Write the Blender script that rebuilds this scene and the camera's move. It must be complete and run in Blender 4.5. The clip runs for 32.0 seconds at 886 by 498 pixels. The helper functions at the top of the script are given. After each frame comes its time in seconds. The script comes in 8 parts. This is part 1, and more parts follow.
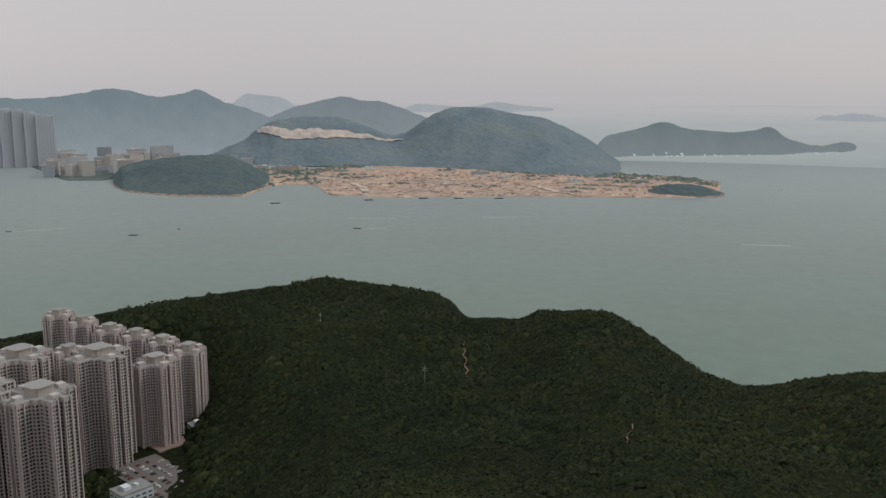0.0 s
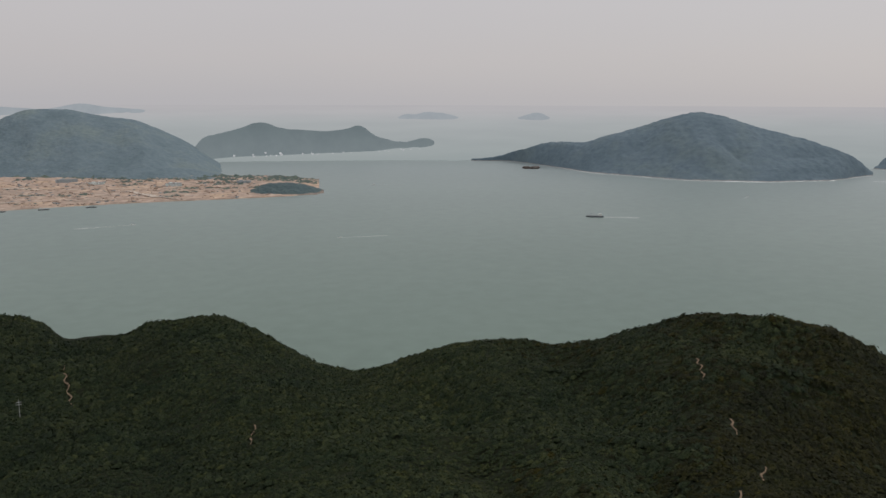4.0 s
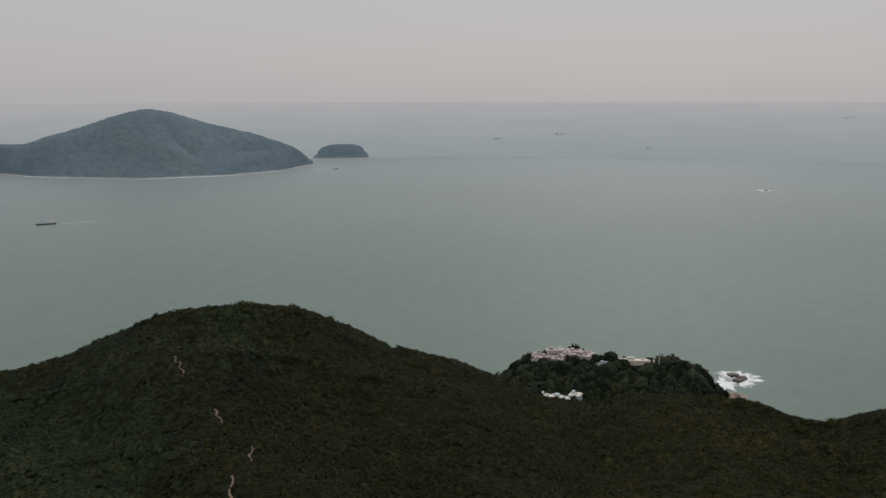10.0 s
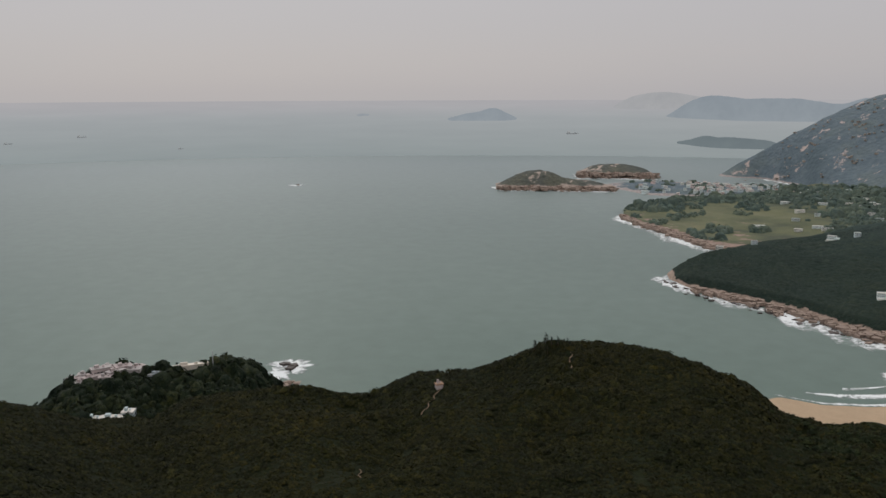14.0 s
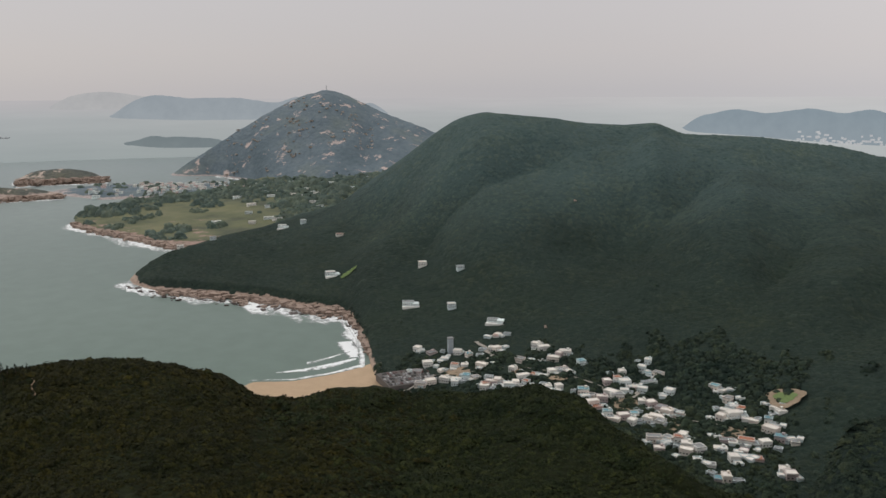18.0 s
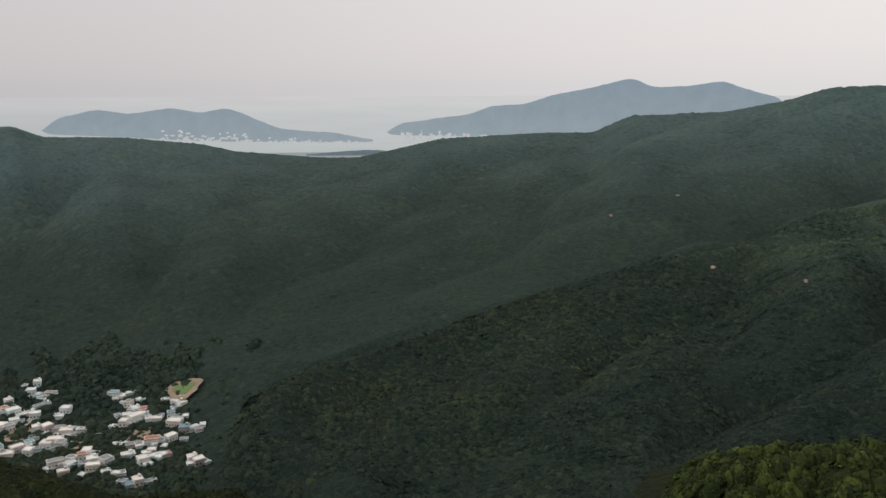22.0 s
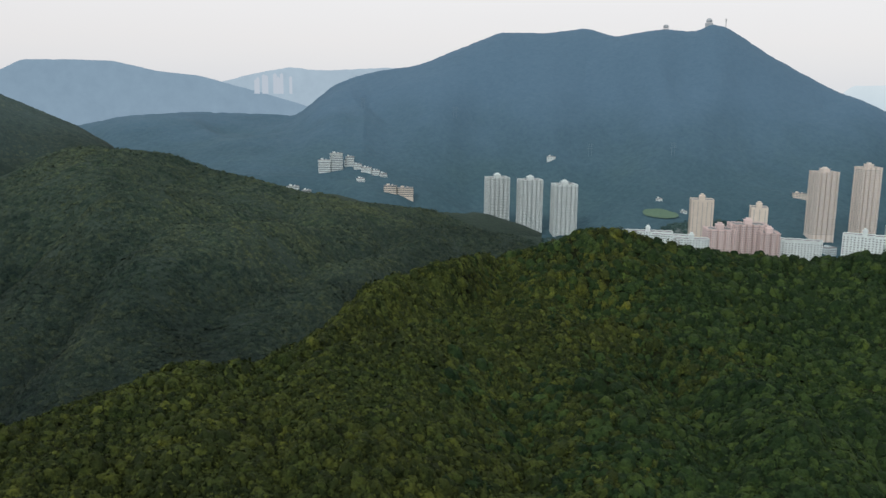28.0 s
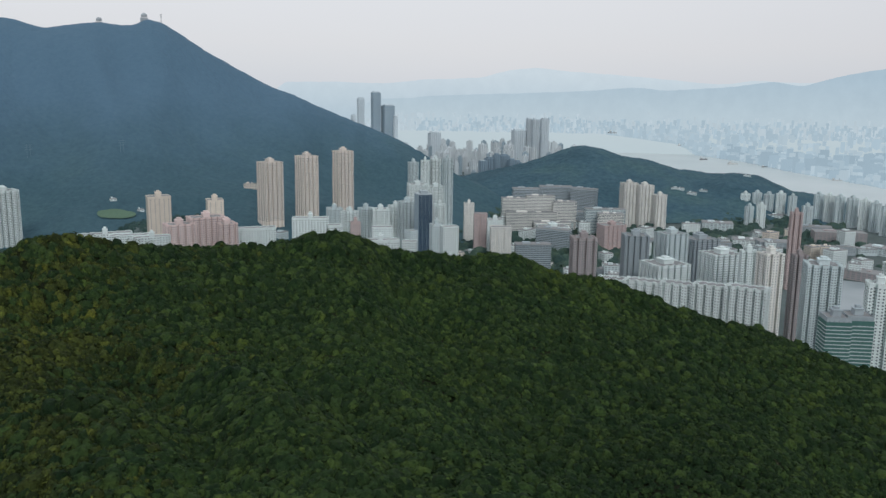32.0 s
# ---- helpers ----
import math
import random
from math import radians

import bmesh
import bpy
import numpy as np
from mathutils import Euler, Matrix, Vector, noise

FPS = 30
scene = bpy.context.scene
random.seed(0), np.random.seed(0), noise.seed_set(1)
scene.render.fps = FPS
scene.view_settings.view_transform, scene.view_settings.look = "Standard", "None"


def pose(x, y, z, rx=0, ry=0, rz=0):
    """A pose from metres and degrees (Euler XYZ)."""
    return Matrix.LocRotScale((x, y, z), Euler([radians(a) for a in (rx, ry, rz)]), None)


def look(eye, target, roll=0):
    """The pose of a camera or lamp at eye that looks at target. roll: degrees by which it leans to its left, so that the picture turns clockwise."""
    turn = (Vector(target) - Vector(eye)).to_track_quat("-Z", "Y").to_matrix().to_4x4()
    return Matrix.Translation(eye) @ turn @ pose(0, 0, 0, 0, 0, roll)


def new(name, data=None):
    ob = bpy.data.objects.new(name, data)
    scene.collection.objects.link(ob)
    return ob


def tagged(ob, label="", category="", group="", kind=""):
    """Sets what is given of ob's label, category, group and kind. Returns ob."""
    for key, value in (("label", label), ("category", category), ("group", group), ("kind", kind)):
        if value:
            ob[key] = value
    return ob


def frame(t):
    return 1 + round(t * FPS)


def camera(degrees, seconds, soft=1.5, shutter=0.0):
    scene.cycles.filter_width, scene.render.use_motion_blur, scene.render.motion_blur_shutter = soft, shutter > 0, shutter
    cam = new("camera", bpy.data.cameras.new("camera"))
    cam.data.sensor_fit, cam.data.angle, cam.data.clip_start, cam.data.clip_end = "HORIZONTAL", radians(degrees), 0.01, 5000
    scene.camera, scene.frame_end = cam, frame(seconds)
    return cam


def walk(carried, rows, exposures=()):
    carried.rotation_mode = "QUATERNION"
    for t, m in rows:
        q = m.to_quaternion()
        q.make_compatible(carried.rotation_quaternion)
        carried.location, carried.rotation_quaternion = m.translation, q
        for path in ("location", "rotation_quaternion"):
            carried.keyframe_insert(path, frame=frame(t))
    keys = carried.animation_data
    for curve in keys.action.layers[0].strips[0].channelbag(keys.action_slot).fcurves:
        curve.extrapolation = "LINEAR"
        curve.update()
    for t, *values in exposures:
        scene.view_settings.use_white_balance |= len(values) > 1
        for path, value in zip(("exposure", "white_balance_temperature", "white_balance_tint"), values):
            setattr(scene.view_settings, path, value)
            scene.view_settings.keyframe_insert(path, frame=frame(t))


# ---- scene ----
cam = camera(55.00, 32.0)
PATH = [
    (0, 0, 0, 330, 79.73, -0.24, 0.00),
    (0.5, 0, 0, 330, 79.73, -0.19, -2.81),
    (1, 0, 0, 330, 79.76, -0.18, -5.84),
    (1.5, 0, 0, 330, 79.81, -0.18, -9.25),
    (2, 0, 0, 330, 79.84, -0.18, -12.82),
    (2.5, 0, 0, 330, 79.86, -0.17, -16.53),
    (3, 0, 0, 330, 79.86, -0.16, -20.16),
    (3.5, 0, 0, 330, 79.86, -0.16, -23.33),
    (5.5, 0, 0, 330, 79.85, -0.11, -36.02),
    (6, 0, 0, 330, 79.84, -0.13, -39.35),
    (6.5, 0, 0, 330, 79.82, -0.12, -41.90),
    (7, 0, 0, 330, 79.80, -0.10, -43.98),
    (7.5, 0, 0, 330, 79.79, -0.09, -46.34),
    (8, 0, 0, 330, 79.77, -0.05, -49.02),
    (8.5, 0, 0, 330, 79.74, -0.01, -52.05),
    (9, 0, 0, 330, 79.71, 0.03, -55.27),
    (9.5, 0, 0, 330, 79.68, 0.09, -58.55),
    (10, 0, 0, 330, 79.65, 0.13, -61.87),
    (10.5, 0, 0, 330, 79.62, 0.13, -65.19),
    (11, 0, 0, 330, 79.60, 0.10, -68.45),
    (11.5, 0, 0, 330, 79.59, 0.10, -72.26),
    (12, 0, 0, 330, 79.59, 0.11, -76.38),
    (12.5, 0, 0, 330, 79.58, 0.12, -80.25),
    (13, 0, 0, 330, 79.58, 0.13, -83.94),
    (13.5, 0, 0, 330, 79.56, 0.14, -88.08),
    (14, 0, 0, 330, 79.54, 0.20, -92.45),
    (14.5, 0, 0, 330, 79.51, 0.26, -96.68),
    (16.5, 0, 0, 330, 79.40, 0.26, -113.69),
    (17, 0, 0, 330, 79.39, 0.27, -118.59),
    (17.5, 0, 0, 330, 79.38, 0.27, -123.42),
    (18, 0, 0, 330, 79.37, 0.27, -128.17),
    (18.5, 0, 0, 330, 79.37, 0.28, -132.94),
    (19, 0, 0, 330, 79.36, 0.30, -137.79),
    (19.5, 0, 0, 330, 79.36, 0.30, -142.81),
    (20, 0, 0, 330, 79.36, 0.28, -147.92),
    (20.5, 0, 0, 330, 79.36, 0.25, -152.96),
    (21, 0, 0, 330, 79.35, 0.22, -157.98),
    (21.5, 0, 0, 330, 79.31, 0.19, -162.98),
    (22, 0, 0, 330, 79.25, 0.16, -168.81),
    (22.5, 0, 0, 330, 79.19, 0.10, -175.47),
    (23, 0, 0, 330, 79.13, 0.02, -181.11),
    (23.5, 0, 0, 330, 79.07, -0.04, -186.14),
    (24, 0, 0, 330, 79.02, -0.09, -191.01),
    (24.5, 0, 0, 330, 78.97, -0.15, -196.02),
    (25, 0, 0, 330, 78.95, -0.22, -201.08),
    (25.5, 0, 0, 330, 78.96, -0.28, -206.09),
    (26, 0, 0, 330, 78.98, -0.34, -211.16),
    (26.5, 0, 0, 330, 78.99, -0.41, -216.36),
    (28.5, 0, 0, 330, 78.93, -0.62, -231.44),
    (29, 0, 0, 330, 78.95, -0.62, -235.07),
    (29.5, 0, 0, 330, 78.97, -0.64, -240.39),
    (30, 0, 0, 330, 79.00, -0.68, -246.45),
    (30.5, 0, 0, 330, 79.04, -0.72, -250.21),
    (31, 0, 0, 330, 79.07, -0.75, -255.64),
    (31.5, 0, 0, 330, 79.09, -0.77, -260.70),
    (32, 0, 0, 330, 79.09, -0.79, -263.83),
]
walk(cam, [(t, pose(*p)) for t, *p in PATH], [(0, 0.1, 6380, 9), (3, 0.06, 6370, 9), (6, -0.04, 6360, 9), (9, -0.13, 6340, 9), (12, -0.12, 6340, 9), (14, -0.12, 6320, 9), (17, 0.07, 6410, 9), (18.5, 0.08, 6430, 9), (20, 0.22, 6440, 9), (21, 0.14, 6415, 9), (22, 0.2, 6410, 9), (23, 0.17, 6400, 9), (24, 0.1, 6380, 9), (26, 0.22, 6330, 9), (29, 0.2, 6050, 6), (31, 0.22, 5970, 6), (32, 0.03, 5910, 6)])

# ---- world, sun ----
world = bpy.data.worlds.new("overcast_sky")
scene.world = world
world.use_nodes = True
wn, wl = world.node_tree.nodes, world.node_tree.links
wn.clear()
w_out = wn.new("ShaderNodeOutputWorld")
w_sky = wn.new("ShaderNodeTexSky")
w_sky.sky_type, w_sky.sun_disc = "NISHITA", False
w_sky.sun_elevation, w_sky.sun_rotation = radians(40), radians(75)
w_sky.air_density, w_sky.dust_density = 1.0, 1.0
w_bg = wn.new("ShaderNodeBackground")
w_bg.inputs["Strength"].default_value = 0.008
wl.new(w_sky.outputs[0], w_bg.inputs["Color"])
w_tc = wn.new("ShaderNodeTexCoord")
w_sep = wn.new("ShaderNodeSeparateXYZ")
wl.new(w_tc.outputs["Generated"], w_sep.inputs[0])
w_ramp = wn.new("ShaderNodeValToRGB")
w_map = wn.new("ShaderNodeMapRange")
w_map.inputs["From Min"].default_value, w_map.inputs["From Max"].default_value = -0.02, 0.6
wl.new(w_sep.outputs["Z"], w_map.inputs["Value"])
w_cloud = wn.new("ShaderNodeTexNoise")
w_cloud.inputs["Scale"].default_value, w_cloud.inputs["Detail"].default_value = 3.0, 5.0
w_squash = wn.new("ShaderNodeMapping")
w_squash.inputs["Scale"].default_value = (1, 1, 5)
wl.new(w_tc.outputs["Generated"], w_squash.inputs[0])
wl.new(w_squash.outputs[0], w_cloud.inputs["Vector"])
w_add = wn.new("ShaderNodeMath")
w_add.operation = "MULTIPLY_ADD"
w_add.inputs[1].default_value = 0.05
wl.new(w_cloud.outputs["Fac"], w_add.inputs[0])
wl.new(w_map.outputs[0], w_add.inputs[2])
wl.new(w_add.outputs[0], w_ramp.inputs["Fac"])
stops = [(0.0, (0.398, 0.389, 0.401)), (0.055, (0.408, 0.391, 0.404)), (0.085, (0.422, 0.4, 0.41)), (0.13, (0.444, 0.412, 0.416)), (0.3, (0.49, 0.455, 0.452)), (0.6, (0.54, 0.51, 0.51)), (1.0, (0.59, 0.575, 0.58))]
while len(w_ramp.color_ramp.elements) < len(stops):
    w_ramp.color_ramp.elements.new(0.5)
for el, (pos, col) in zip(w_ramp.color_ramp.elements, stops):
    el.position, el.color = pos, (*col, 1)
w_bg2 = wn.new("ShaderNodeBackground")
wl.new(w_ramp.outputs[0], w_bg2.inputs["Color"])
# thinner cloud in the west
w_dot = wn.new("ShaderNodeVectorMath")
w_dot.operation = "DOT_PRODUCT"
w_dot.inputs[1].default_value = (math.sin(radians(238)), math.cos(radians(238)), 0.0)
wl.new(w_tc.outputs["Generated"], w_dot.inputs[0])
w_glow = wn.new("ShaderNodeMapRange")
w_glow.interpolation_type = "SMOOTHSTEP"
w_glow.inputs["From Min"].default_value, w_glow.inputs["From Max"].default_value = -0.4, 1.0
w_glow.inputs["To Min"].default_value, w_glow.inputs["To Max"].default_value = 1.05, 1.56
wl.new(w_dot.outputs["Value"], w_glow.inputs["Value"])
wl.new(w_glow.outputs[0], w_bg2.inputs["Strength"])
w_cool = wn.new("ShaderNodeMix")
w_cool.data_type, w_cool.blend_type = "RGBA", "MULTIPLY"
w_cool.inputs[7].default_value = (1.005, 1.0, 0.965, 1)
w_west = wn.new("ShaderNodeMapRange")
w_west.interpolation_type = "SMOOTHSTEP"
w_west.inputs["From Min"].default_value, w_west.inputs["From Max"].default_value = -0.2, 0.9
wl.new(w_dot.outputs["Value"], w_west.inputs["Value"])
wl.new(w_west.outputs[0], w_cool.inputs[0])
wl.new(w_ramp.outputs[0], w_cool.inputs[6])
wl.new(w_cool.outputs[2], w_bg2.inputs["Color"])
w_sum = wn.new("ShaderNodeAddShader")
wl.new(w_bg.outputs[0], w_sum.inputs[0])
wl.new(w_bg2.outputs[0], w_sum.inputs[1])
wl.new(w_sum.outputs[0], w_out.inputs["Surface"])

sun = new("sun", bpy.data.lights.new("sun", "SUN"))
sun.data.energy, sun.data.angle, sun.data.color = 1.25, radians(20), (1.0, 0.95, 0.88)
sun.matrix_world = look((0, 0, 0), (-math.sin(radians(75)) * math.cos(radians(40)), -math.cos(radians(75)) * math.cos(radians(40)), -math.sin(radians(40))))

# ---- materials ----
def material(name, rough=0.9, spec=0.2):
    m = bpy.data.materials.new(name)
    m.use_nodes = True
    bsdf = m.node_tree.nodes["Principled BSDF"]
    bsdf.inputs["Roughness"].default_value = rough
    bsdf.inputs["Specular IOR Level"].default_value = spec
    return m, m.node_tree.nodes, m.node_tree.links, bsdf


def noise_node(n, l, scale, detail=4.0, source=None, rough=0.55):
    t = n.new("ShaderNodeTexNoise")
    t.inputs["Scale"].default_value, t.inputs["Detail"].default_value, t.inputs["Roughness"].default_value = scale, detail, rough
    if source is None:
        source = n.new("ShaderNodeTexCoord").outputs["Object"]
    l.new(source, t.inputs["Vector"])
    return t.outputs["Fac"]


def ramp(n, l, fac, stops):
    r = n.new("ShaderNodeValToRGB")
    while len(r.color_ramp.elements) < len(stops):
        r.color_ramp.elements.new(0.5)
    for e, (p, c) in zip(r.color_ramp.elements, stops):
        e.position, e.color = p, (*c, 1)
    l.new(fac, r.inputs["Fac"])
    return r.outputs["Color"]


def mix(n, l, fac, a, b, mode="MIX"):
    m = n.new("ShaderNodeMix")
    m.data_type, m.blend_type = "RGBA", mode
    for socket, value in ((m.inputs[0], fac), (m.inputs[6], a), (m.inputs[7], b)):
        if isinstance(value, (int, float)):
            socket.default_value = value
        elif isinstance(value, tuple):
            socket.default_value = (*value, 1)
        else:
            l.new(value, socket)
    return m.outputs[2]


def bump(n, l, bsdf, height, distance, strength=1.0):
    b = n.new("ShaderNodeBump")
    b.inputs["Distance"].default_value, b.inputs["Strength"].default_value = distance, strength
    l.new(height, b.inputs["Height"])
    l.new(b.outputs[0], bsdf.inputs["Normal"])


def haze_zone(n, l, pos, col, fine, z0, z1, low, high, seaward=0.0):
    """Haze put into the canopy's colour: slopes turn paler with height and along x, at a ragged line."""
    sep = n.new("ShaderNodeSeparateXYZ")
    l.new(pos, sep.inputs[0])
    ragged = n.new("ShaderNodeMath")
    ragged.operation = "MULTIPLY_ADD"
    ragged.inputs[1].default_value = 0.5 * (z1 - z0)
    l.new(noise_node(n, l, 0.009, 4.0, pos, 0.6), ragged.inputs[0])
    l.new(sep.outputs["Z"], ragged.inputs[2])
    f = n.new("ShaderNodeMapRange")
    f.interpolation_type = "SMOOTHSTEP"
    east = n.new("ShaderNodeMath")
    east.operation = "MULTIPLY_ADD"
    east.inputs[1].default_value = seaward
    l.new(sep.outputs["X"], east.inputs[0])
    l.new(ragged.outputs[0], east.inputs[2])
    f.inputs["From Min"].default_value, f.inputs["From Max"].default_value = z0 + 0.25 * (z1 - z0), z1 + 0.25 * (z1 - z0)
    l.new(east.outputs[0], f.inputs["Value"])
    haze_tint = ramp(n, l, fine, [(0.3, low), (0.7, high)])
    return mix(n, l, f.outputs[0], col, haze_tint)


def woodland(name, dark, mid, light, rock=None, rock_top=14.0, clump=0.14, relief=3.0, bare=None, bare_at=0.66, contrast=1.0, upper=None):
    """Closed scrub and forest canopy; rock shows above the waterline and bare ground in patches."""
    m, n, l, bsdf = material(name, 0.95, 0.1)
    pos = n.new("ShaderNodeTexCoord").outputs["Object"]
    big = noise_node(n, l, 0.006, 5.0, pos)
    fine = noise_node(n, l, clump, 4.0, pos, 0.65)
    v = n.new("ShaderNodeTexVoronoi")
    v.inputs["Scale"].default_value = clump * 1.3
    l.new(pos, v.inputs["Vector"])
    col = ramp(n, l, fine, [(0.3, dark), (0.5, mid), (0.72, light)])
    tone = ramp(n, l, big, [(0.32, tuple(1 - contrast * (1 - q) for q in (0.6, 0.66, 0.66))), (0.5, (1.0, 1.0, 1.0)), (0.68, tuple(1 + contrast * (q - 1) for q in (1.3, 1.2, 0.95)))])
    col = mix(n, l, 1.0, col, tone, "MULTIPLY")
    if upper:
        col = haze_zone(n, l, pos, col, fine, *upper)
    if bare:
        patch = noise_node(n, l, 0.018, 6.0, pos, 0.7)
        mask = n.new("ShaderNodeMapRange")
        mask.inputs["From Min"].default_value, mask.inputs["From Max"].default_value = bare_at, bare_at + 0.05
        l.new(patch, mask.inputs["Value"])
        col = mix(n, l, mask.outputs[0], col, bare)
    if rock:
        sep = n.new("ShaderNodeSeparateXYZ")
        l.new(pos, sep.inputs[0])
        ragged = n.new("ShaderNodeMath")
        ragged.operation = "MULTIPLY_ADD"
        ragged.inputs[1].default_value = rock_top * 2.2
        l.new(noise_node(n, l, 0.03, 5.0, pos, 0.7), ragged.inputs[0])
        l.new(sep.outputs["Z"], ragged.inputs[2])
        mask = n.new("ShaderNodeMapRange")
        mask.inputs["From Min"].default_value, mask.inputs["From Max"].default_value = rock_top * 2.1, rock_top * 1.9
        l.new(ragged.outputs[0], mask.inputs["Value"])
        stone = ramp(n, l, noise_node(n, l, 0.12, 6.0, pos, 0.7), [(0.3, tuple(c * 0.45 for c in rock)), (0.7, rock)])
        col = mix(n, l, mask.outputs[0], col, stone)
    l.new(col, bsdf.inputs["Base Color"])
    h = n.new("ShaderNodeMath")
    h.operation = "SUBTRACT"
    l.new(fine, h.inputs[0])
    l.new(v.outputs["Distance"], h.inputs[1])
    bump(n, l, bsdf, h.outputs[0], relief)
    return m


def plain(name, colour, rough=0.7, spec=0.3, vary=0.25, scale=0.2, grain=3.0):
    """Paint, concrete and the like with stains at two scales and a different tone for each object."""
    m, n, l, bsdf = material(name, rough, spec)
    pos = n.new("ShaderNodeTexCoord").outputs["Object"]
    a = noise_node(n, l, scale, 5.0, pos, 0.65)
    b = noise_node(n, l, grain, 3.0, pos)
    col = ramp(n, l, a, [(0.3, tuple(c * (1 - vary) for c in colour)), (0.7, colour)])
    col = mix(n, l, 0.35, col, ramp(n, l, b, [(0.3, tuple(c * (1 - vary) for c in colour)), (0.7, tuple(min(1, c * 1.1) for c in colour))]))
    info = n.new("ShaderNodeObjectInfo")
    col = mix(n, l, 1.0, col, ramp(n, l, info.outputs["Random"], [(0.0, (0.86, 0.86, 0.86)), (1.0, (1.0, 1.0, 1.0))]), "MULTIPLY")
    l.new(col, bsdf.inputs["Base Color"])
    return m


M_NEAR = woodland("scrub_near", (0.006, 0.0085, 0.003), (0.0095, 0.0128, 0.0042), (0.014, 0.018, 0.0058), relief=1.2, contrast=0.6)
M_HEAD = woodland("woodland_headland", (0.008, 0.014, 0.007), (0.018, 0.026, 0.013), (0.03, 0.036, 0.02), rock=(0.33, 0.25, 0.19), rock_top=4, relief=2.0)
M_SOUTH = woodland("woodland_south", (0.01619, 0.02732, 0.02208), (0.02088, 0.03324, 0.02658), (0.02641, 0.04007, 0.03108), rock=(0.46, 0.35, 0.28), rock_top=8, bare=(0.1279, 0.1138, 0.0736), bare_at=0.76, clump=0.12, relief=1.2, contrast=0.5, upper=(115, 290, (0.04737, 0.07563, 0.07529), (0.06203, 0.09249, 0.08687), 0.07))
M_SPUR = woodland("woodland_spur", (0.009737, 0.01644, 0.01401), (0.01407, 0.0228, 0.0191), (0.01947, 0.02865, 0.02293), bare=(0.06491, 0.05835, 0.05095), bare_at=0.80, relief=1.2, contrast=0.5, upper=(125, 235, (0.02982, 0.04792, 0.03802), (0.04261, 0.06177, 0.04563), -0.07))
# from here to granite_scrub haze is put into the base colours, bluer and paler
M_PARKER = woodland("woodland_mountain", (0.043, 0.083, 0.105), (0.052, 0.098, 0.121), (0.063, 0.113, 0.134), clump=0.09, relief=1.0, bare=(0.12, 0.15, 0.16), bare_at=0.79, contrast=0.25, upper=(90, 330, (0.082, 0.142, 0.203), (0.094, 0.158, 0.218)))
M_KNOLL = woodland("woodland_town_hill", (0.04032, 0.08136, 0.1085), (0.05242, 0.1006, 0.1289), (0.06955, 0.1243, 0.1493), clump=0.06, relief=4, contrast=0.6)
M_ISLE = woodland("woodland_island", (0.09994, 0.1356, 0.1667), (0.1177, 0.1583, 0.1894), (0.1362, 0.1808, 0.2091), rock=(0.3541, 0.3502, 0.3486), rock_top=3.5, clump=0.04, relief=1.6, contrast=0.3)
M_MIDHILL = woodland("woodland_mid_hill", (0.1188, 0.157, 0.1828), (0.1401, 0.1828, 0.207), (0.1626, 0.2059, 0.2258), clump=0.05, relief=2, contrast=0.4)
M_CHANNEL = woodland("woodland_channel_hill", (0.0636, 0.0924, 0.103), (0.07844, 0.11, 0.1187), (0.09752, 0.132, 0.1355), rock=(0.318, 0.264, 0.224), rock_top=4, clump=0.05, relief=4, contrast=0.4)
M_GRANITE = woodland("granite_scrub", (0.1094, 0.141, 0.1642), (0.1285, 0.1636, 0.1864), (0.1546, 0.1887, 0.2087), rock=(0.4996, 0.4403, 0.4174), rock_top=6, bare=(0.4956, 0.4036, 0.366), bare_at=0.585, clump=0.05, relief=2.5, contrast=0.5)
M_GRANITE_HEAD = woodland("granite_headland", (0.075, 0.082, 0.075), (0.098, 0.105, 0.094), (0.14, 0.138, 0.118), rock=(0.52, 0.42, 0.36), rock_top=15, bare=(0.46, 0.375, 0.32), bare_at=0.55, clump=0.05, relief=4, contrast=0.6)
M_SITE = woodland("bare_earth", (0.228, 0.1755, 0.1462), (0.3705, 0.2808, 0.2279), (0.513, 0.4095, 0.3397), clump=0.03, relief=3, bare=(0.19, 0.171, 0.1462), bare_at=0.62, contrast=0.5)
M_TERRACE = woodland("hazy_bare_ground", (0.325, 0.3008, 0.2835), (0.429, 0.384, 0.3528), (0.559, 0.4864, 0.441), clump=0.03, relief=2, contrast=0.5)
M_LINKS = woodland("golf_links", (0.085, 0.0966, 0.07125), (0.135, 0.1426, 0.0855), (0.175, 0.173, 0.1092), rock=(0.44, 0.3174, 0.266), rock_top=9, clump=0.008, relief=1.0, contrast=0.4)
M_SAND = plain("beach_sand", (0.50, 0.37, 0.25), 0.95, 0.05, 0.2, 0.05, 0.6)
# towers across the channel: haze put into the wall colour
M_FARTOWER = plain("far_tower_wall", (0.45, 0.49, 0.53), 0.9, 0.1)
M_LAWN = plain("turf", (0.16, 0.22, 0.09), 0.95, 0.05)
M_ROSE_WHITE = plain("rose_white_render", (0.54, 0.4558, 0.4386), 0.8)
M_TOWN = plain("town_ground", (0.125, 0.155, 0.152), 0.9, 0.1, 0.5, 0.012, 0.08)


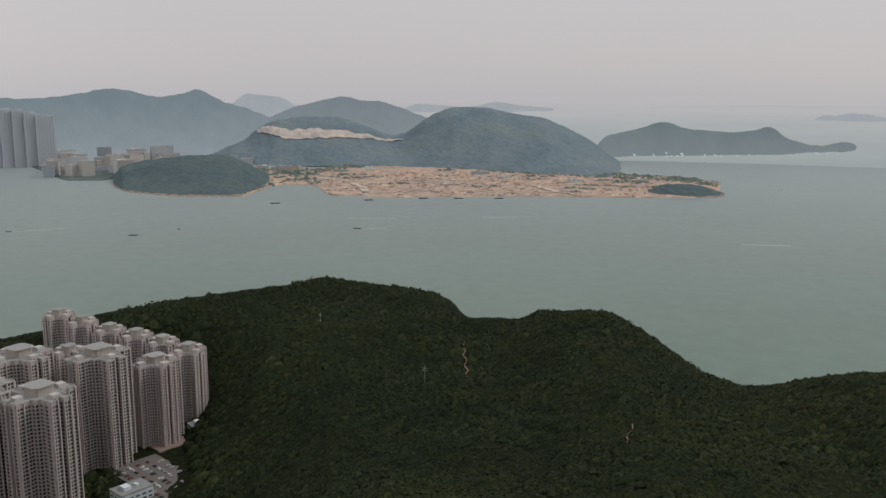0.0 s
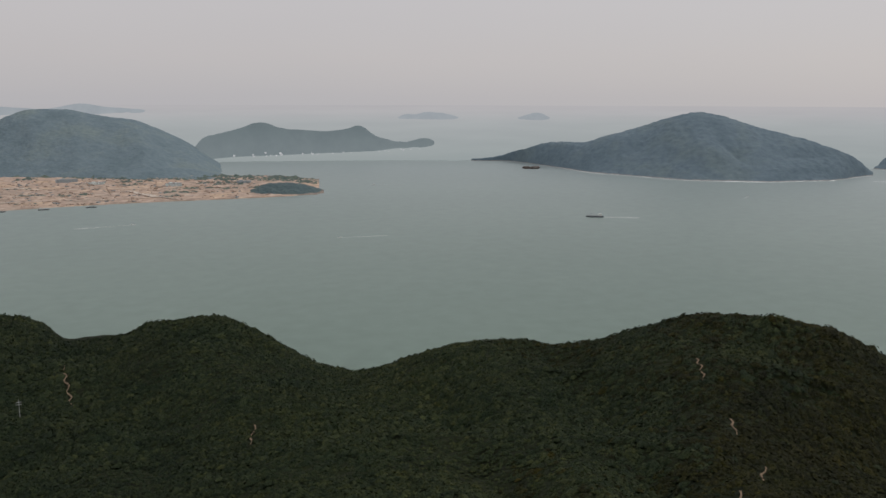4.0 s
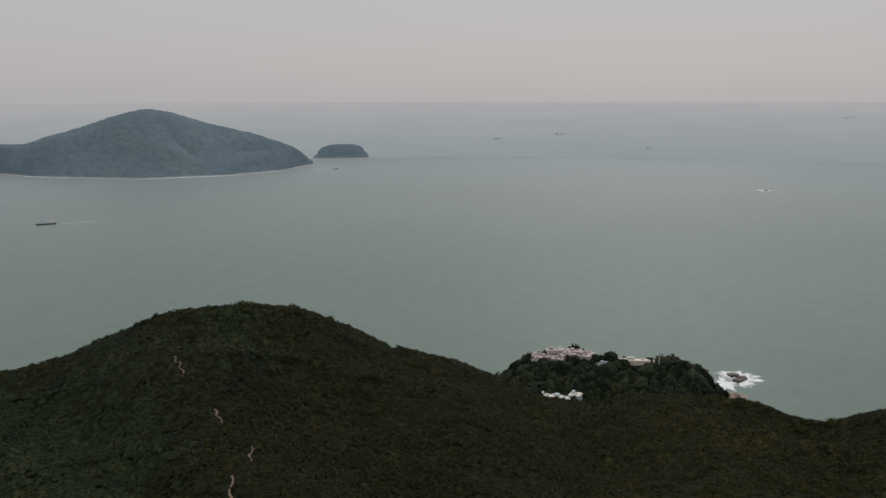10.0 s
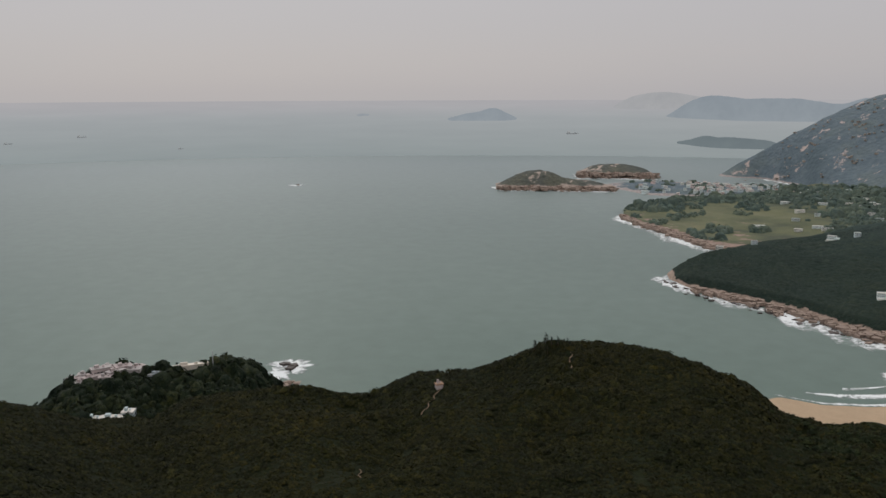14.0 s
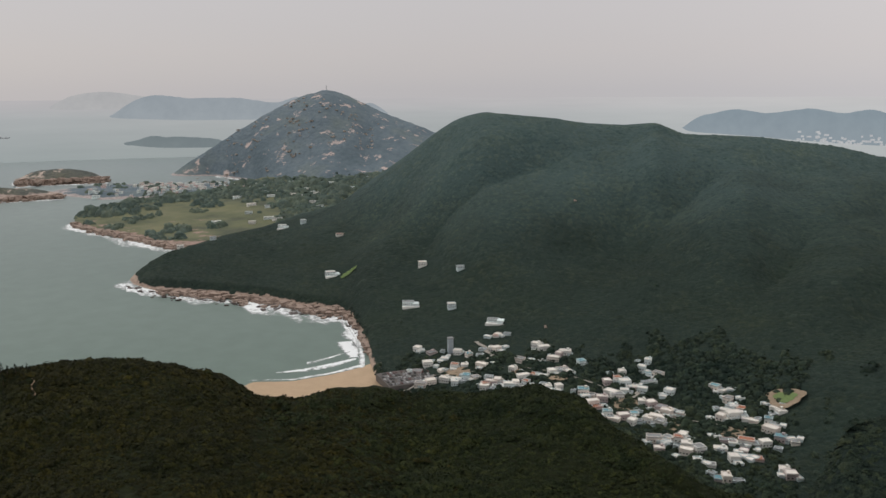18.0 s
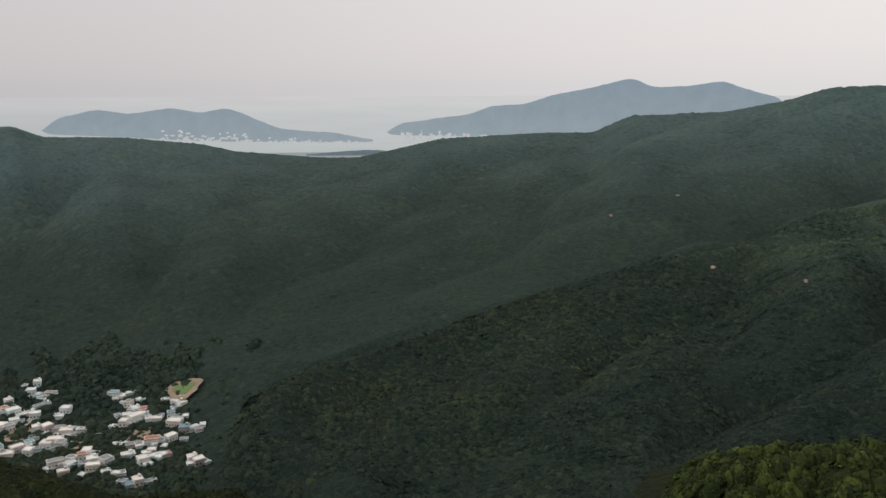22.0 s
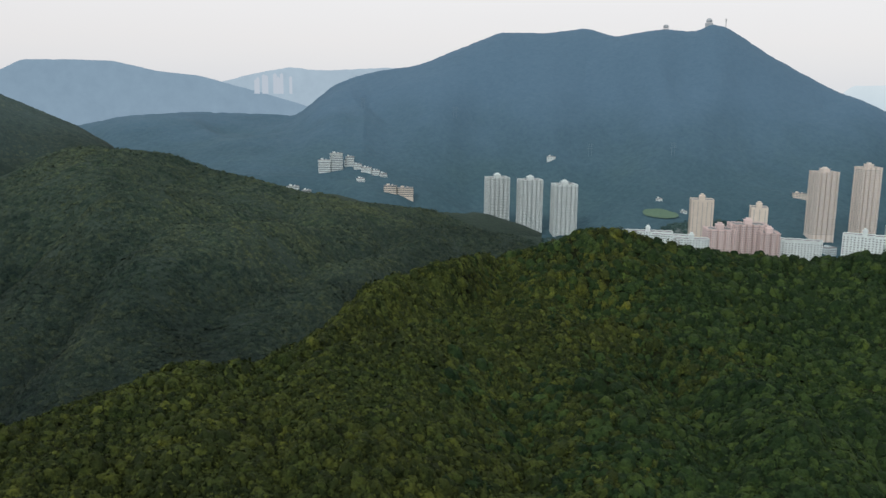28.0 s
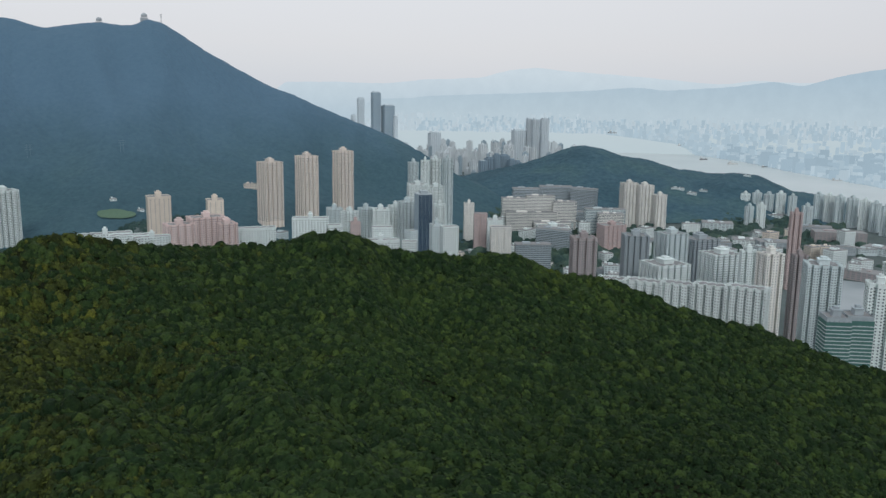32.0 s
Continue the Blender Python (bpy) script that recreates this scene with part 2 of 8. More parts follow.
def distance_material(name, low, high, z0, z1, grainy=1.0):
    """The hazy distance, its haze put in as emission: far hills and sea at the end of sight."""
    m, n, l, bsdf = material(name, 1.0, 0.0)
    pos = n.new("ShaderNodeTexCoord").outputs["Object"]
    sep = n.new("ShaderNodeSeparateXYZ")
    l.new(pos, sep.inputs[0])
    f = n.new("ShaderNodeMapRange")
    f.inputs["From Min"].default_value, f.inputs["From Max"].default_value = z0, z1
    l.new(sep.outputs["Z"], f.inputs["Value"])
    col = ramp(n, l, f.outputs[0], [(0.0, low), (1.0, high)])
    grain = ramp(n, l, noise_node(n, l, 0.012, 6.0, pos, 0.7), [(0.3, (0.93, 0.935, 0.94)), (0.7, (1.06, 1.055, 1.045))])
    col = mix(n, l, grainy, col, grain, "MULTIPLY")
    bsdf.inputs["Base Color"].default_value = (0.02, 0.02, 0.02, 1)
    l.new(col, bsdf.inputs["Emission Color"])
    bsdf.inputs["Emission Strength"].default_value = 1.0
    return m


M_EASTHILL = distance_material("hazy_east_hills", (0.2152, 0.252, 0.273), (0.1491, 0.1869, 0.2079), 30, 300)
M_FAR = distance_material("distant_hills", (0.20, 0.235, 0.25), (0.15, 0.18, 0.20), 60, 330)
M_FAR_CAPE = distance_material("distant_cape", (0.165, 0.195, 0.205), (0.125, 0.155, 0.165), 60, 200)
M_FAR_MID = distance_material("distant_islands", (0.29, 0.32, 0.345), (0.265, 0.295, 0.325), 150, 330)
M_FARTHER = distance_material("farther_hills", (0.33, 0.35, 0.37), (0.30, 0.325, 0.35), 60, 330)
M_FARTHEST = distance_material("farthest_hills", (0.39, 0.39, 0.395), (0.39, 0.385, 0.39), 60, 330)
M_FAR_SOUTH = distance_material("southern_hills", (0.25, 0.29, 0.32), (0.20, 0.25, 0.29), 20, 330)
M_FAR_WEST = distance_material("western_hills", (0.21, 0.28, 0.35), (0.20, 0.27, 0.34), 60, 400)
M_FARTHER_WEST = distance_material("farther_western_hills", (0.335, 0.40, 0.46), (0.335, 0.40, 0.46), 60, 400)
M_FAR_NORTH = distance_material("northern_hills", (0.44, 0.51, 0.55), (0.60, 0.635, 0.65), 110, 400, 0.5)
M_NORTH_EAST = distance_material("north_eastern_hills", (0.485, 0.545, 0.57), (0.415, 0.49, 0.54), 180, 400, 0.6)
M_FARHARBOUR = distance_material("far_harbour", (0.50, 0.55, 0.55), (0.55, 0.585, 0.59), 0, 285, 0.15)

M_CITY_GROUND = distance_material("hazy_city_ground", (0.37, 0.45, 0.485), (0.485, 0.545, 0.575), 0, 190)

# the far sea: haze and sky sheen put in as emission, paler up to the horizon, brightest in the south-west
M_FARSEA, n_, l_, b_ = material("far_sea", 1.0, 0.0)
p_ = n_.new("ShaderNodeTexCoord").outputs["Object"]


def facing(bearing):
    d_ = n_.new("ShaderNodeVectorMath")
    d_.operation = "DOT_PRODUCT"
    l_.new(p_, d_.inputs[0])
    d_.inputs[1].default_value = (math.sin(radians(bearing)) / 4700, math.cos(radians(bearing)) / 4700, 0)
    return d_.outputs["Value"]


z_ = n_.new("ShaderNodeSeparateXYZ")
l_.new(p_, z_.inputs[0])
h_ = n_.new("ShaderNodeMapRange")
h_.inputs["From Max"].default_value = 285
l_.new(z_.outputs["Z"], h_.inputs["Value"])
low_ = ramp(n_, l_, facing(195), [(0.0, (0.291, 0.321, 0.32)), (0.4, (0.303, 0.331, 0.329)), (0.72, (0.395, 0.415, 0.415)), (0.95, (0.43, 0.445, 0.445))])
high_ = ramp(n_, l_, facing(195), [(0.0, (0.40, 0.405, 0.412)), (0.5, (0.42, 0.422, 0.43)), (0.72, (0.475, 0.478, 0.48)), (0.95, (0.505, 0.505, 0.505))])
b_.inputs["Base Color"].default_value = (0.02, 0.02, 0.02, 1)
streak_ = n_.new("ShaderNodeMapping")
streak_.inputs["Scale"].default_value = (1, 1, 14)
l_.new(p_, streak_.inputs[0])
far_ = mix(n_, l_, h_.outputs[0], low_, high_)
rim_ = n_.new("ShaderNodeMapRange")  # painted haze: the top edge fades to the sky's colour
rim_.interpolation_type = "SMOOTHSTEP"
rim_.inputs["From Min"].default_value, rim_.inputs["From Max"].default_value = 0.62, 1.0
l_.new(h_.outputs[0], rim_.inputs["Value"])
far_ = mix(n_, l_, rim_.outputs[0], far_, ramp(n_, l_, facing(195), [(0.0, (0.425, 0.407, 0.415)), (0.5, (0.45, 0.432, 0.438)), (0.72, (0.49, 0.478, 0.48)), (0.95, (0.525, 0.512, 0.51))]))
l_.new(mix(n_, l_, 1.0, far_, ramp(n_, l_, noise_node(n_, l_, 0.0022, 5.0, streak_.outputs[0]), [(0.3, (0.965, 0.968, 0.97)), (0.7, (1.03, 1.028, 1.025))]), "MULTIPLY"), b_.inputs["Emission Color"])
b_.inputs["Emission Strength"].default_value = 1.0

# open sea: swell and ripples under a grey sky
M_SEA, n_, l_, b_ = material("sea_water", 0.35, 0.12)
b_.inputs["IOR"].default_value = 1.33
p_ = n_.new("ShaderNodeTexCoord").outputs["Object"]
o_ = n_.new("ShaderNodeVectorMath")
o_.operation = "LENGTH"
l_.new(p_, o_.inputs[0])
s_ = n_.new("ShaderNodeMapRange")  # greener inshore; the paling offshore is haze and grazing sky sheen put into the colour
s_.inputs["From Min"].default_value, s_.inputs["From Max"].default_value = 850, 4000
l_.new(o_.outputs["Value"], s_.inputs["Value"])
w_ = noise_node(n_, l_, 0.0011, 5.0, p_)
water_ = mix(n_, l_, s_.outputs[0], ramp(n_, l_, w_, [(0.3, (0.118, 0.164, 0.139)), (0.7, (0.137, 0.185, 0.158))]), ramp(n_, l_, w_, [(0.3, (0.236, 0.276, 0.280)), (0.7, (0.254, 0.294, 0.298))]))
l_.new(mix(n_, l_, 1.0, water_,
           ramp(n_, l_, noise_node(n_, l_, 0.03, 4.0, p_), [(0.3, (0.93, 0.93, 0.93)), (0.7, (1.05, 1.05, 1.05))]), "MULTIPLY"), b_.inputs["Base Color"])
bump(n_, l_, b_, noise_node(n_, l_, 0.12, 5.0, p_, 0.6), 0.5, 0.25)
# sheltered harbour water: smoother, the bright western sky's reflection put into its pale base colour
M_HARBOUR, n_, l_, b_ = material("harbour_water", 0.3, 0.5)
b_.inputs["IOR"].default_value = 1.33
p_ = n_.new("ShaderNodeTexCoord").outputs["Object"]
l_.new(ramp(n_, l_, noise_node(n_, l_, 0.004, 5.0, p_), [(0.3, (0.46, 0.505, 0.50)), (0.7, (0.53, 0.565, 0.56))]), b_.inputs["Base Color"])
bump(n_, l_, b_, noise_node(n_, l_, 0.12, 5.0, p_, 0.6), 0.5, 0.2)

# ---- ground ----
# Plan in polar form round the middle of the site: bearing in degrees (clockwise), distance and height in metres.
def polar(b, d, z=0.0):
    return Vector((d * math.sin(radians(b)), d * math.cos(radians(b)), z))


def lattice(ix, iy, seed):
    h = (ix.astype(np.int64) * 374761393 + iy.astype(np.int64) * 668265263 + seed * 974634777) & 0xFFFFFFFF
    h = ((h ^ (h >> 13)) * 1274126177) & 0xFFFFFFFF
    return ((h ^ (h >> 16)) & 0xFFFF) / 65535.0


def value_noise(x, y, seed=0):
    ix, iy = np.floor(x), np.floor(y)
    fx, fy = x - ix, y - iy
    fx, fy = fx * fx * (3 - 2 * fx), fy * fy * (3 - 2 * fy)
    a, b = lattice(ix, iy, seed), lattice(ix + 1, iy, seed)
    c, d = lattice(ix, iy + 1, seed), lattice(ix + 1, iy + 1, seed)
    return (a * (1 - fx) + b * fx) * (1 - fy) + (c * (1 - fx) + d * fx) * fy - 0.5


def fbm(x, y, octaves=4, seed=0):
    total, amp = 0, 1.0
    for k in range(octaves):
        total = total + amp * value_noise(x * 2 ** k, y * 2 ** k, seed + k)
        amp *= 0.5
    return total


def along(line, b):
    """A line of the plan (bearing, distance, height), smoothly followed at the bearings b."""
    p = np.array(line, float)
    wide = np.linspace(-0.35, 0.35, 5)
    d = np.mean([np.interp(b + w, p[:, 0], p[:, 1]) for w in wide], axis=0)
    z = np.mean([np.interp(b + w, p[:, 0], p[:, 2]) for w in wide], axis=0)
    return d, z


def sheet(name, verts, faces, mat, smooth=True):
    me = bpy.data.meshes.new(name)
    me.vertices.add(len(verts))
    me.vertices.foreach_set("co", np.ascontiguousarray(verts, np.float32).ravel())
    k = faces.shape[1]
    me.loops.add(faces.size)
    me.loops.foreach_set("vertex_index", faces.astype(np.int32).ravel())
    me.polygons.add(len(faces))
    me.polygons.foreach_set("loop_start", np.arange(0, faces.size, k, dtype=np.int32))
    me.polygons.foreach_set("use_smooth", np.full(len(faces), smooth))
    me.update(calc_edges=True)
    me.materials.append(mat)
    return new(name, me)


SURFACES = {}


def land(name, lines, steps, b0, b1, nb, mat, gully=0.0, gully_size=140.0, canopy=0.0, canopy_size=9.0, seed=1, ribs=None):
    """A lofted hillside through its lines (shore, foot, ridge, back ...), with ravines between them and an uneven canopy."""
    b = np.linspace(b0, b1, nb)
    D, Z = np.array([along(q, b) for q in lines]).transpose(1, 0, 2)
    for k in range(1, len(D)):
        D[k] = np.maximum(D[k], D[k - 1] + 8)
    h, slope = np.diff(D, axis=0), np.diff(Z, axis=0) / np.diff(D, axis=0)
    T = np.zeros_like(D)
    T[0], T[-1] = slope[0], slope[-1]
    for k in range(1, len(D) - 1):
        same = slope[k - 1] * slope[k] > 0
        T[k] = np.where(same, 2 * slope[k - 1] * slope[k] / np.where(same, slope[k - 1] + slope[k], 1), 0)
    rows_d, rows_z, rows_w = [], [], []
    for k, n in enumerate(steps):
        for i in range(n + (k == len(steps) - 1)):
            s = i / n
            rows_d.append(D[k] + s * h[k])
            rows_z.append((2 * s ** 3 - 3 * s ** 2 + 1) * Z[k] + (s ** 3 - 2 * s ** 2 + s) * h[k] * T[k] + (3 * s ** 2 - 2 * s ** 3) * Z[k + 1] + (s ** 3 - s ** 2) * h[k] * T[k + 1])
            rows_w.append(np.full(nb, 4 * s * (1 - s)))
    d, z, w = np.array(rows_d), np.array(rows_z), np.array(rows_w)
    bb = np.radians(b)[None, :]
    x, y = d * np.sin(bb), d * np.cos(bb)
    if gully:
        g, broad = (fbm(bb * d.mean() / gully_size, d / gully_size / 2.2, k, seed) for k in (5, 3))
        g = g + np.clip((z - 45) / 40, 0, 1) * (broad - g) - 0.35 * np.abs(fbm(bb * d.mean() / gully_size * 1.7, d / gully_size / 2.5, 3, seed + 9))
        z = z + gully * g * w * np.clip(z / 90, 0.06, 1) * np.clip((d - 60) / 120, 0, 1)
    if ribs:
        high, size, slant = ribs
        u = bb * d.mean() / size + slant * d / size + 0.9 * fbm(bb * d.mean() / size / 1.6, d / size / 1.6, 3, seed + 40)
        side = np.abs(u - np.floor(u) - 0.5) * 2
        z = z + high * (0.2 - side ** 1.4) * w * np.clip((z - 45) / 60, 0, 1) * (0.75 + fbm(bb * d.mean() / size / 2, d / size / 2, 2, seed + 50))
    if canopy:
        z = z + canopy * fbm(x / canopy_size, y / canopy_size, 3, seed + 20)
    nr = len(d)
    v = np.stack([x, y, z], -1).reshape(-1, 3)
    i = (np.arange(nr - 1)[:, None] * nb + np.arange(nb - 1)[None, :]).ravel()
    f = np.stack([i, i + nb, i + nb + 1, i + 1], 1)
    ob = sheet(name, v, f[:, ::-1], mat)
    SURFACES[name] = (b, d, z)
    return ob


def height(name, bearing, dist):
    """The ground's height on one of the lands."""
    b, d, z = SURFACES[name]
    j = int(np.clip(np.searchsorted(b, bearing), 0, len(b) - 1))
    order = np.argsort(d[:, j])
    return float(np.interp(dist, d[order, j], z[order, j]))


def shifted(line, dd, z):
    return [(b, d + dd, z) for b, d, _ in line]


def structure(ob, label, category):
    return tagged(ob, label, category, kind="structure")


# sea: one sheet to the horizon, and the far sea that climbs to it
ang = np.radians(np.arange(0, 360, 1.5))
rad = np.concatenate([np.linspace(0.5, 4300, 60), np.linspace(4360, 4500, 4)])
x = rad[:, None] * np.sin(ang)
y = rad[:, None] * np.cos(ang)
i = (np.arange(len(rad) - 1)[:, None] * len(ang) + np.arange(len(ang))[None, :]).ravel()
j = (np.arange(len(rad) - 1)[:, None] * len(ang) + (np.arange(len(ang))[None, :] + 1) % len(ang)).ravel()
f = np.stack([i, j, j + len(ang), i + len(ang)], 1)
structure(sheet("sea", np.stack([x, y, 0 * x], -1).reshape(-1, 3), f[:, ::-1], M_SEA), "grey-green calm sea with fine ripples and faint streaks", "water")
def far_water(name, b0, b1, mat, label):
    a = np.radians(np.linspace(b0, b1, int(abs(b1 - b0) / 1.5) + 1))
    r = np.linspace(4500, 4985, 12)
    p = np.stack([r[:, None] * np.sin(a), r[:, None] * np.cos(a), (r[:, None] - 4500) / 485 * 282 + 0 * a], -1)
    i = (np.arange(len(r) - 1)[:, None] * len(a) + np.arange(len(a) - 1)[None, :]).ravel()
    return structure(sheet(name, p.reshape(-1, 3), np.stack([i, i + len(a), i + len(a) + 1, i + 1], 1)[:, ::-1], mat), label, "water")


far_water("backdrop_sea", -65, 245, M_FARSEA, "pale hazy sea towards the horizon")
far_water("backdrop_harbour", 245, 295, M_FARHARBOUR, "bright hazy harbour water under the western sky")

a_ = np.radians(np.linspace(255, 299, 45))
r_ = np.linspace(2350, 4502, 24)
p_ = np.stack([r_[:, None] * np.sin(a_), r_[:, None] * np.cos(a_), 0.3 + 0 * r_[:, None] * a_], -1)
i_ = (np.arange(23)[:, None] * 45 + np.arange(44)[None, :]).ravel()
structure(sheet("water_harbour", p_.reshape(-1, 3), np.stack([i_, i_ + 45, i_ + 46, i_ + 1], 1)[:, ::-1], M_HARBOUR), "pale calm harbour water", "water")
RIDGE_EAST = [(-28.3, 930, 86), (-25.9, 930, 90), (-22.4, 940, 98), (-18.2, 950, 106), (-12, 980, 110), (-8, 1000, 117), (-5.5, 990, 112), (-3.2, 980, 109), (-0.9, 960, 107), (0.7, 940, 102), (1.6, 900, 93), (2.7, 860, 102), (5.2, 840, 108), (6.9, 810, 124), (10.2, 800, 131), (11.9, 790, 129), (14.2, 770, 118), (16.1, 750, 107), (18, 740, 95), (20.2, 720, 93), (22.7, 690, 108), (25.3, 680, 123), (28.3, 670, 135), (31.8, 660, 143), (34.1, 650, 143), (36.9, 640, 150), (40, 620, 165), (43.1, 610, 180), (45.6, 600, 186), (48.9, 600, 186), (51.6, 600, 181), (56.1, 600, 160), (57.9, 600, 149)]
RIDGE_SOUTH = [(58.3, 600, 148), (61.4, 600, 142), (65.1, 610, 127), (68.4, 630, 106), (72.6, 640, 94), (75.1, 630, 107), (79.2, 620, 114), (79.8, 620, 115), (82.9, 610, 119), (85.7, 600, 114), (86.9, 600, 113), (90.1, 600, 126), (94.4, 600, 130), (97.4, 600, 141), (99.9, 600, 154), (102.9, 600, 152), (107, 600, 150), (109.7, 600, 143), (112.8, 590, 134), (115.1, 570, 123), (117.5, 560, 122), (120.3, 560, 125), (123.1, 560, 123), (125.5, 560, 121), (130.2, 560, 121), (134.7, 550, 131), (138, 530, 129), (139.9, 500, 125), (142.1, 480, 123), (146.4, 470, 110), (154.2, 450, 115)]
RIDGE_SOUTH = [(b, d, z - (4 if 66 < b < 74 else 0)) for b, d, z in RIDGE_SOUTH]
RIDGE_WEST = [(165, 300, 110), (172, 260, 150), (185.8, 190, 241), (191.3, 200, 245), (196.2, 210, 247), (200, 220, 245), (204.7, 235, 243), (207.9, 250, 243), (211.1, 265, 240), (215.1, 280, 236), (218.2, 295, 234), (220.1, 320, 233), (223.8, 365, 242), (226.3, 385, 244), (229.9, 400, 248), (231.9, 470, 233), (234.3, 480, 237), (237.3, 495, 246), (238.9, 500, 249), (243.9, 510, 236), (247.3, 520, 231), (252.4, 530, 229), (254.4, 540, 233), (256.8, 545, 235), (260.7, 580, 214), (264.6, 590, 209), (267.3, 600, 211), (269.3, 600, 210), (272, 610, 196), (275.8, 620, 188), (282.9, 640, 159), (285.7, 640, 156), (292.7, 660, 131)]
def lowered(b):
    return 3 + float(np.interp(b, [-8, -3, 0, 7, 10, 17, 20, 27, 30, 46, 49], [0, 3, 4.5, 4, 2.2, 2.2, 0, 0, 2.6, 2.4, 0]))


ridge = [(b, d, z - lowered(b)) for b, d, z in [(-40, 930, 80)] + RIDGE_EAST + RIDGE_SOUTH + RIDGE_WEST + [(305, 690, 110), (320, 930, 80)]]
core = [(-40, 0.02, 232), (320, 0.02, 232)]
NEAR_BROW = [(-40, 260, 175), (0, 250, 180), (40, 220, 195), (80, 230, 185), (110, 250, 170), (130, 260, 165), (150, 200, 190), (165, 120, 215), (180, 100, 234), (200, 110, 238), (215, 130, 236), (240, 200, 226), (260, 210, 221), (280, 230, 205), (300, 250, 185), (320, 260, 175)]
NEAR_DIP = [(-40, 560, 22), (-26, 570, 20), (-19, 570, 24), (-14, 600, 50), (-8, 620, 85), (0, 580, 100), (12, 520, 124), (25, 450, 142), (45, 400, 168), (60, 400, 146), (75, 430, 118), (90, 430, 128), (110, 430, 132), (125, 440, 118), (140, 400, 122), (155, 350, 130), (165, 200, 175), (180, 140, 238), (200, 150, 240), (212, 190, 238), (219, 255, 239), (226, 298, 235), (232, 320, 227), (240, 380, 224), (260, 400, 205), (280, 430, 172), (292, 450, 150), (305, 480, 130), (320, 560, 22)]
NEAR_SIDE = [(-40, 850, 20), (-17.5, 850, 22), (-15, 800, 45)]
for q in range(-12, 300, 4):
    (d0,), (z0,) = along(NEAR_DIP, np.array([q]))
    (d1,), (z1,) = along(ridge, np.array([q]))
    fold = float(np.interp(q, [217, 222, 230, 237], [0, 11, 10, 0]))
    NEAR_SIDE.append((q, d0 + 0.6 * (d1 - d0), z0 + 0.55 * (z1 - z0) - fold))
NEAR_SIDE += [(304, 620, 118), (320, 850, 20)]
NEAR_FOOT = [(-40, 1180, -8), (-30, 1180, -8), (0, 1250, -8), (20, 980, -8), (58, 850, -8), (66, 760, 45), (72, 740, 42), (80, 740, 38), (87, 760, 10), (92, 760, -8), (112, 800, -4), (114.8, 860, -3), (120, 860, -3), (124, 860, 0), (128, 800, 6), (140, 660, 20), (150, 580, 32), (160, 440, 48), (172, 380, 80), (185, 400, 110), (200, 420, 118), (212, 440, 122), (225, 560, 120), (235, 700, 90), (255, 900, 22), (275, 860, 12), (292, 840, 10), (320, 1180, -8)]
NEAR_END = [(b, d + 120, z - 14) for b, d, z in NEAR_FOOT]
structure(land("ground_near_hill", [core, NEAR_BROW, NEAR_DIP, NEAR_SIDE, ridge, NEAR_FOOT, NEAR_END], (20, 30, 30, 26, 24, 6), -40, 320, 1100, M_NEAR, 11, 110, 2.0, 9, 3, (11, 120, 0.35)), "scrub-covered green hill with spurs and dips", "hill")
HEADLAND = [(62, 800, 8), (66, 830, 47), (68, 845, 60), (70, 850, 65), (74, 850, 61), (78, 850, 60), (79.6, 850, 51), (80.6, 850, 28), (81.8, 860, 8), (83, 870, -4), (86.5, 880, -6)]
structure(land("ground_headland", [shifted(HEADLAND, -190, 30), HEADLAND, [(62, 880, -6), (70, 900, 30), (78, 900, 28), (80.5, 910, 8), (82.5, 920, -3), (86.5, 930, -4)], [(62, 960, -8), (75, 1010, -8), (86.5, 960, -8)]], (16, 10, 12), 62, 86.5, 160, M_HEAD, 8, 60, 2, 9, 4), "wooded rocky headland below the hill", "headland")

SAND_BACK = [(113.2, 840, 5), (119, 850, 7), (121.5, 865, 7), (123, 880, 6), (124.4, 890, 2)]
SAND_EDGE = [(113.2, 955, -2), (114.8, 957, 0.2), (117.5, 949, 0.2), (120.3, 965, 0.2), (122.3, 987, 0.2), (123.6, 1005, 0.6), (124.4, 1005, 2)]
structure(land("beach", [SAND_BACK, SAND_EDGE, shifted(SAND_EDGE, 60, -4)], (20, 6), 113.2, 124.4, 120, M_SAND), "pale tan sand beach at the head of the bay", "beach")

BAY_SHORE = [(107.2, 1538, 0), (109.1, 1458, 0), (112.9, 1392, 0), (116.8, 1326, 0), (118.8, 1270, 0), (121.3, 1247, 0), (122.5, 1133, 0)]
DRAGON = [(107.8, 1640, -3), (109.4, 1700, 18), (111.5, 1750, 19), (113.8, 1800, 27), (116.1, 1850, 36), (118.8, 1850, 54), (121.1, 1850, 79), (125.6, 1850, 184), (127.8, 1850, 239), (129.2, 1850, 265), (131, 1850, 283), (138, 1850, 254), (140.3, 1850, 251), (142.1, 1800, 261), (143.8, 1800, 238), (148.4, 1800, 234), (153.1, 1800, 218), (155.2, 1800, 202), (161, 1800, 186), (163.2, 1800, 186), (168.7, 1800, 224), (176.1, 1800, 237), (178.7, 1800, 237), (181, 1800, 271), (186.9, 1750, 282), (190.6, 1700, 305), (192.8, 1700, 326), (195.6, 1700, 332), (197.3, 1700, 326), (198.9, 1700, 311), (200.8, 1700, 306), (205.1, 1700, 246), (207.1, 1700, 207)]
VALLEY = [(107.3, 1532, -5)] + [(b, d, -4) for b, d, z in BAY_SHORE[1:]] + [(123.2, 930, 0), (124.5, 850, 3), (127, 800, 6), (132, 700, 12), (140, 570, 20), (150, 500, 32), (160, 520, 44), (175, 760, 80), (190, 1060, 120), (208, 1250, 140)]
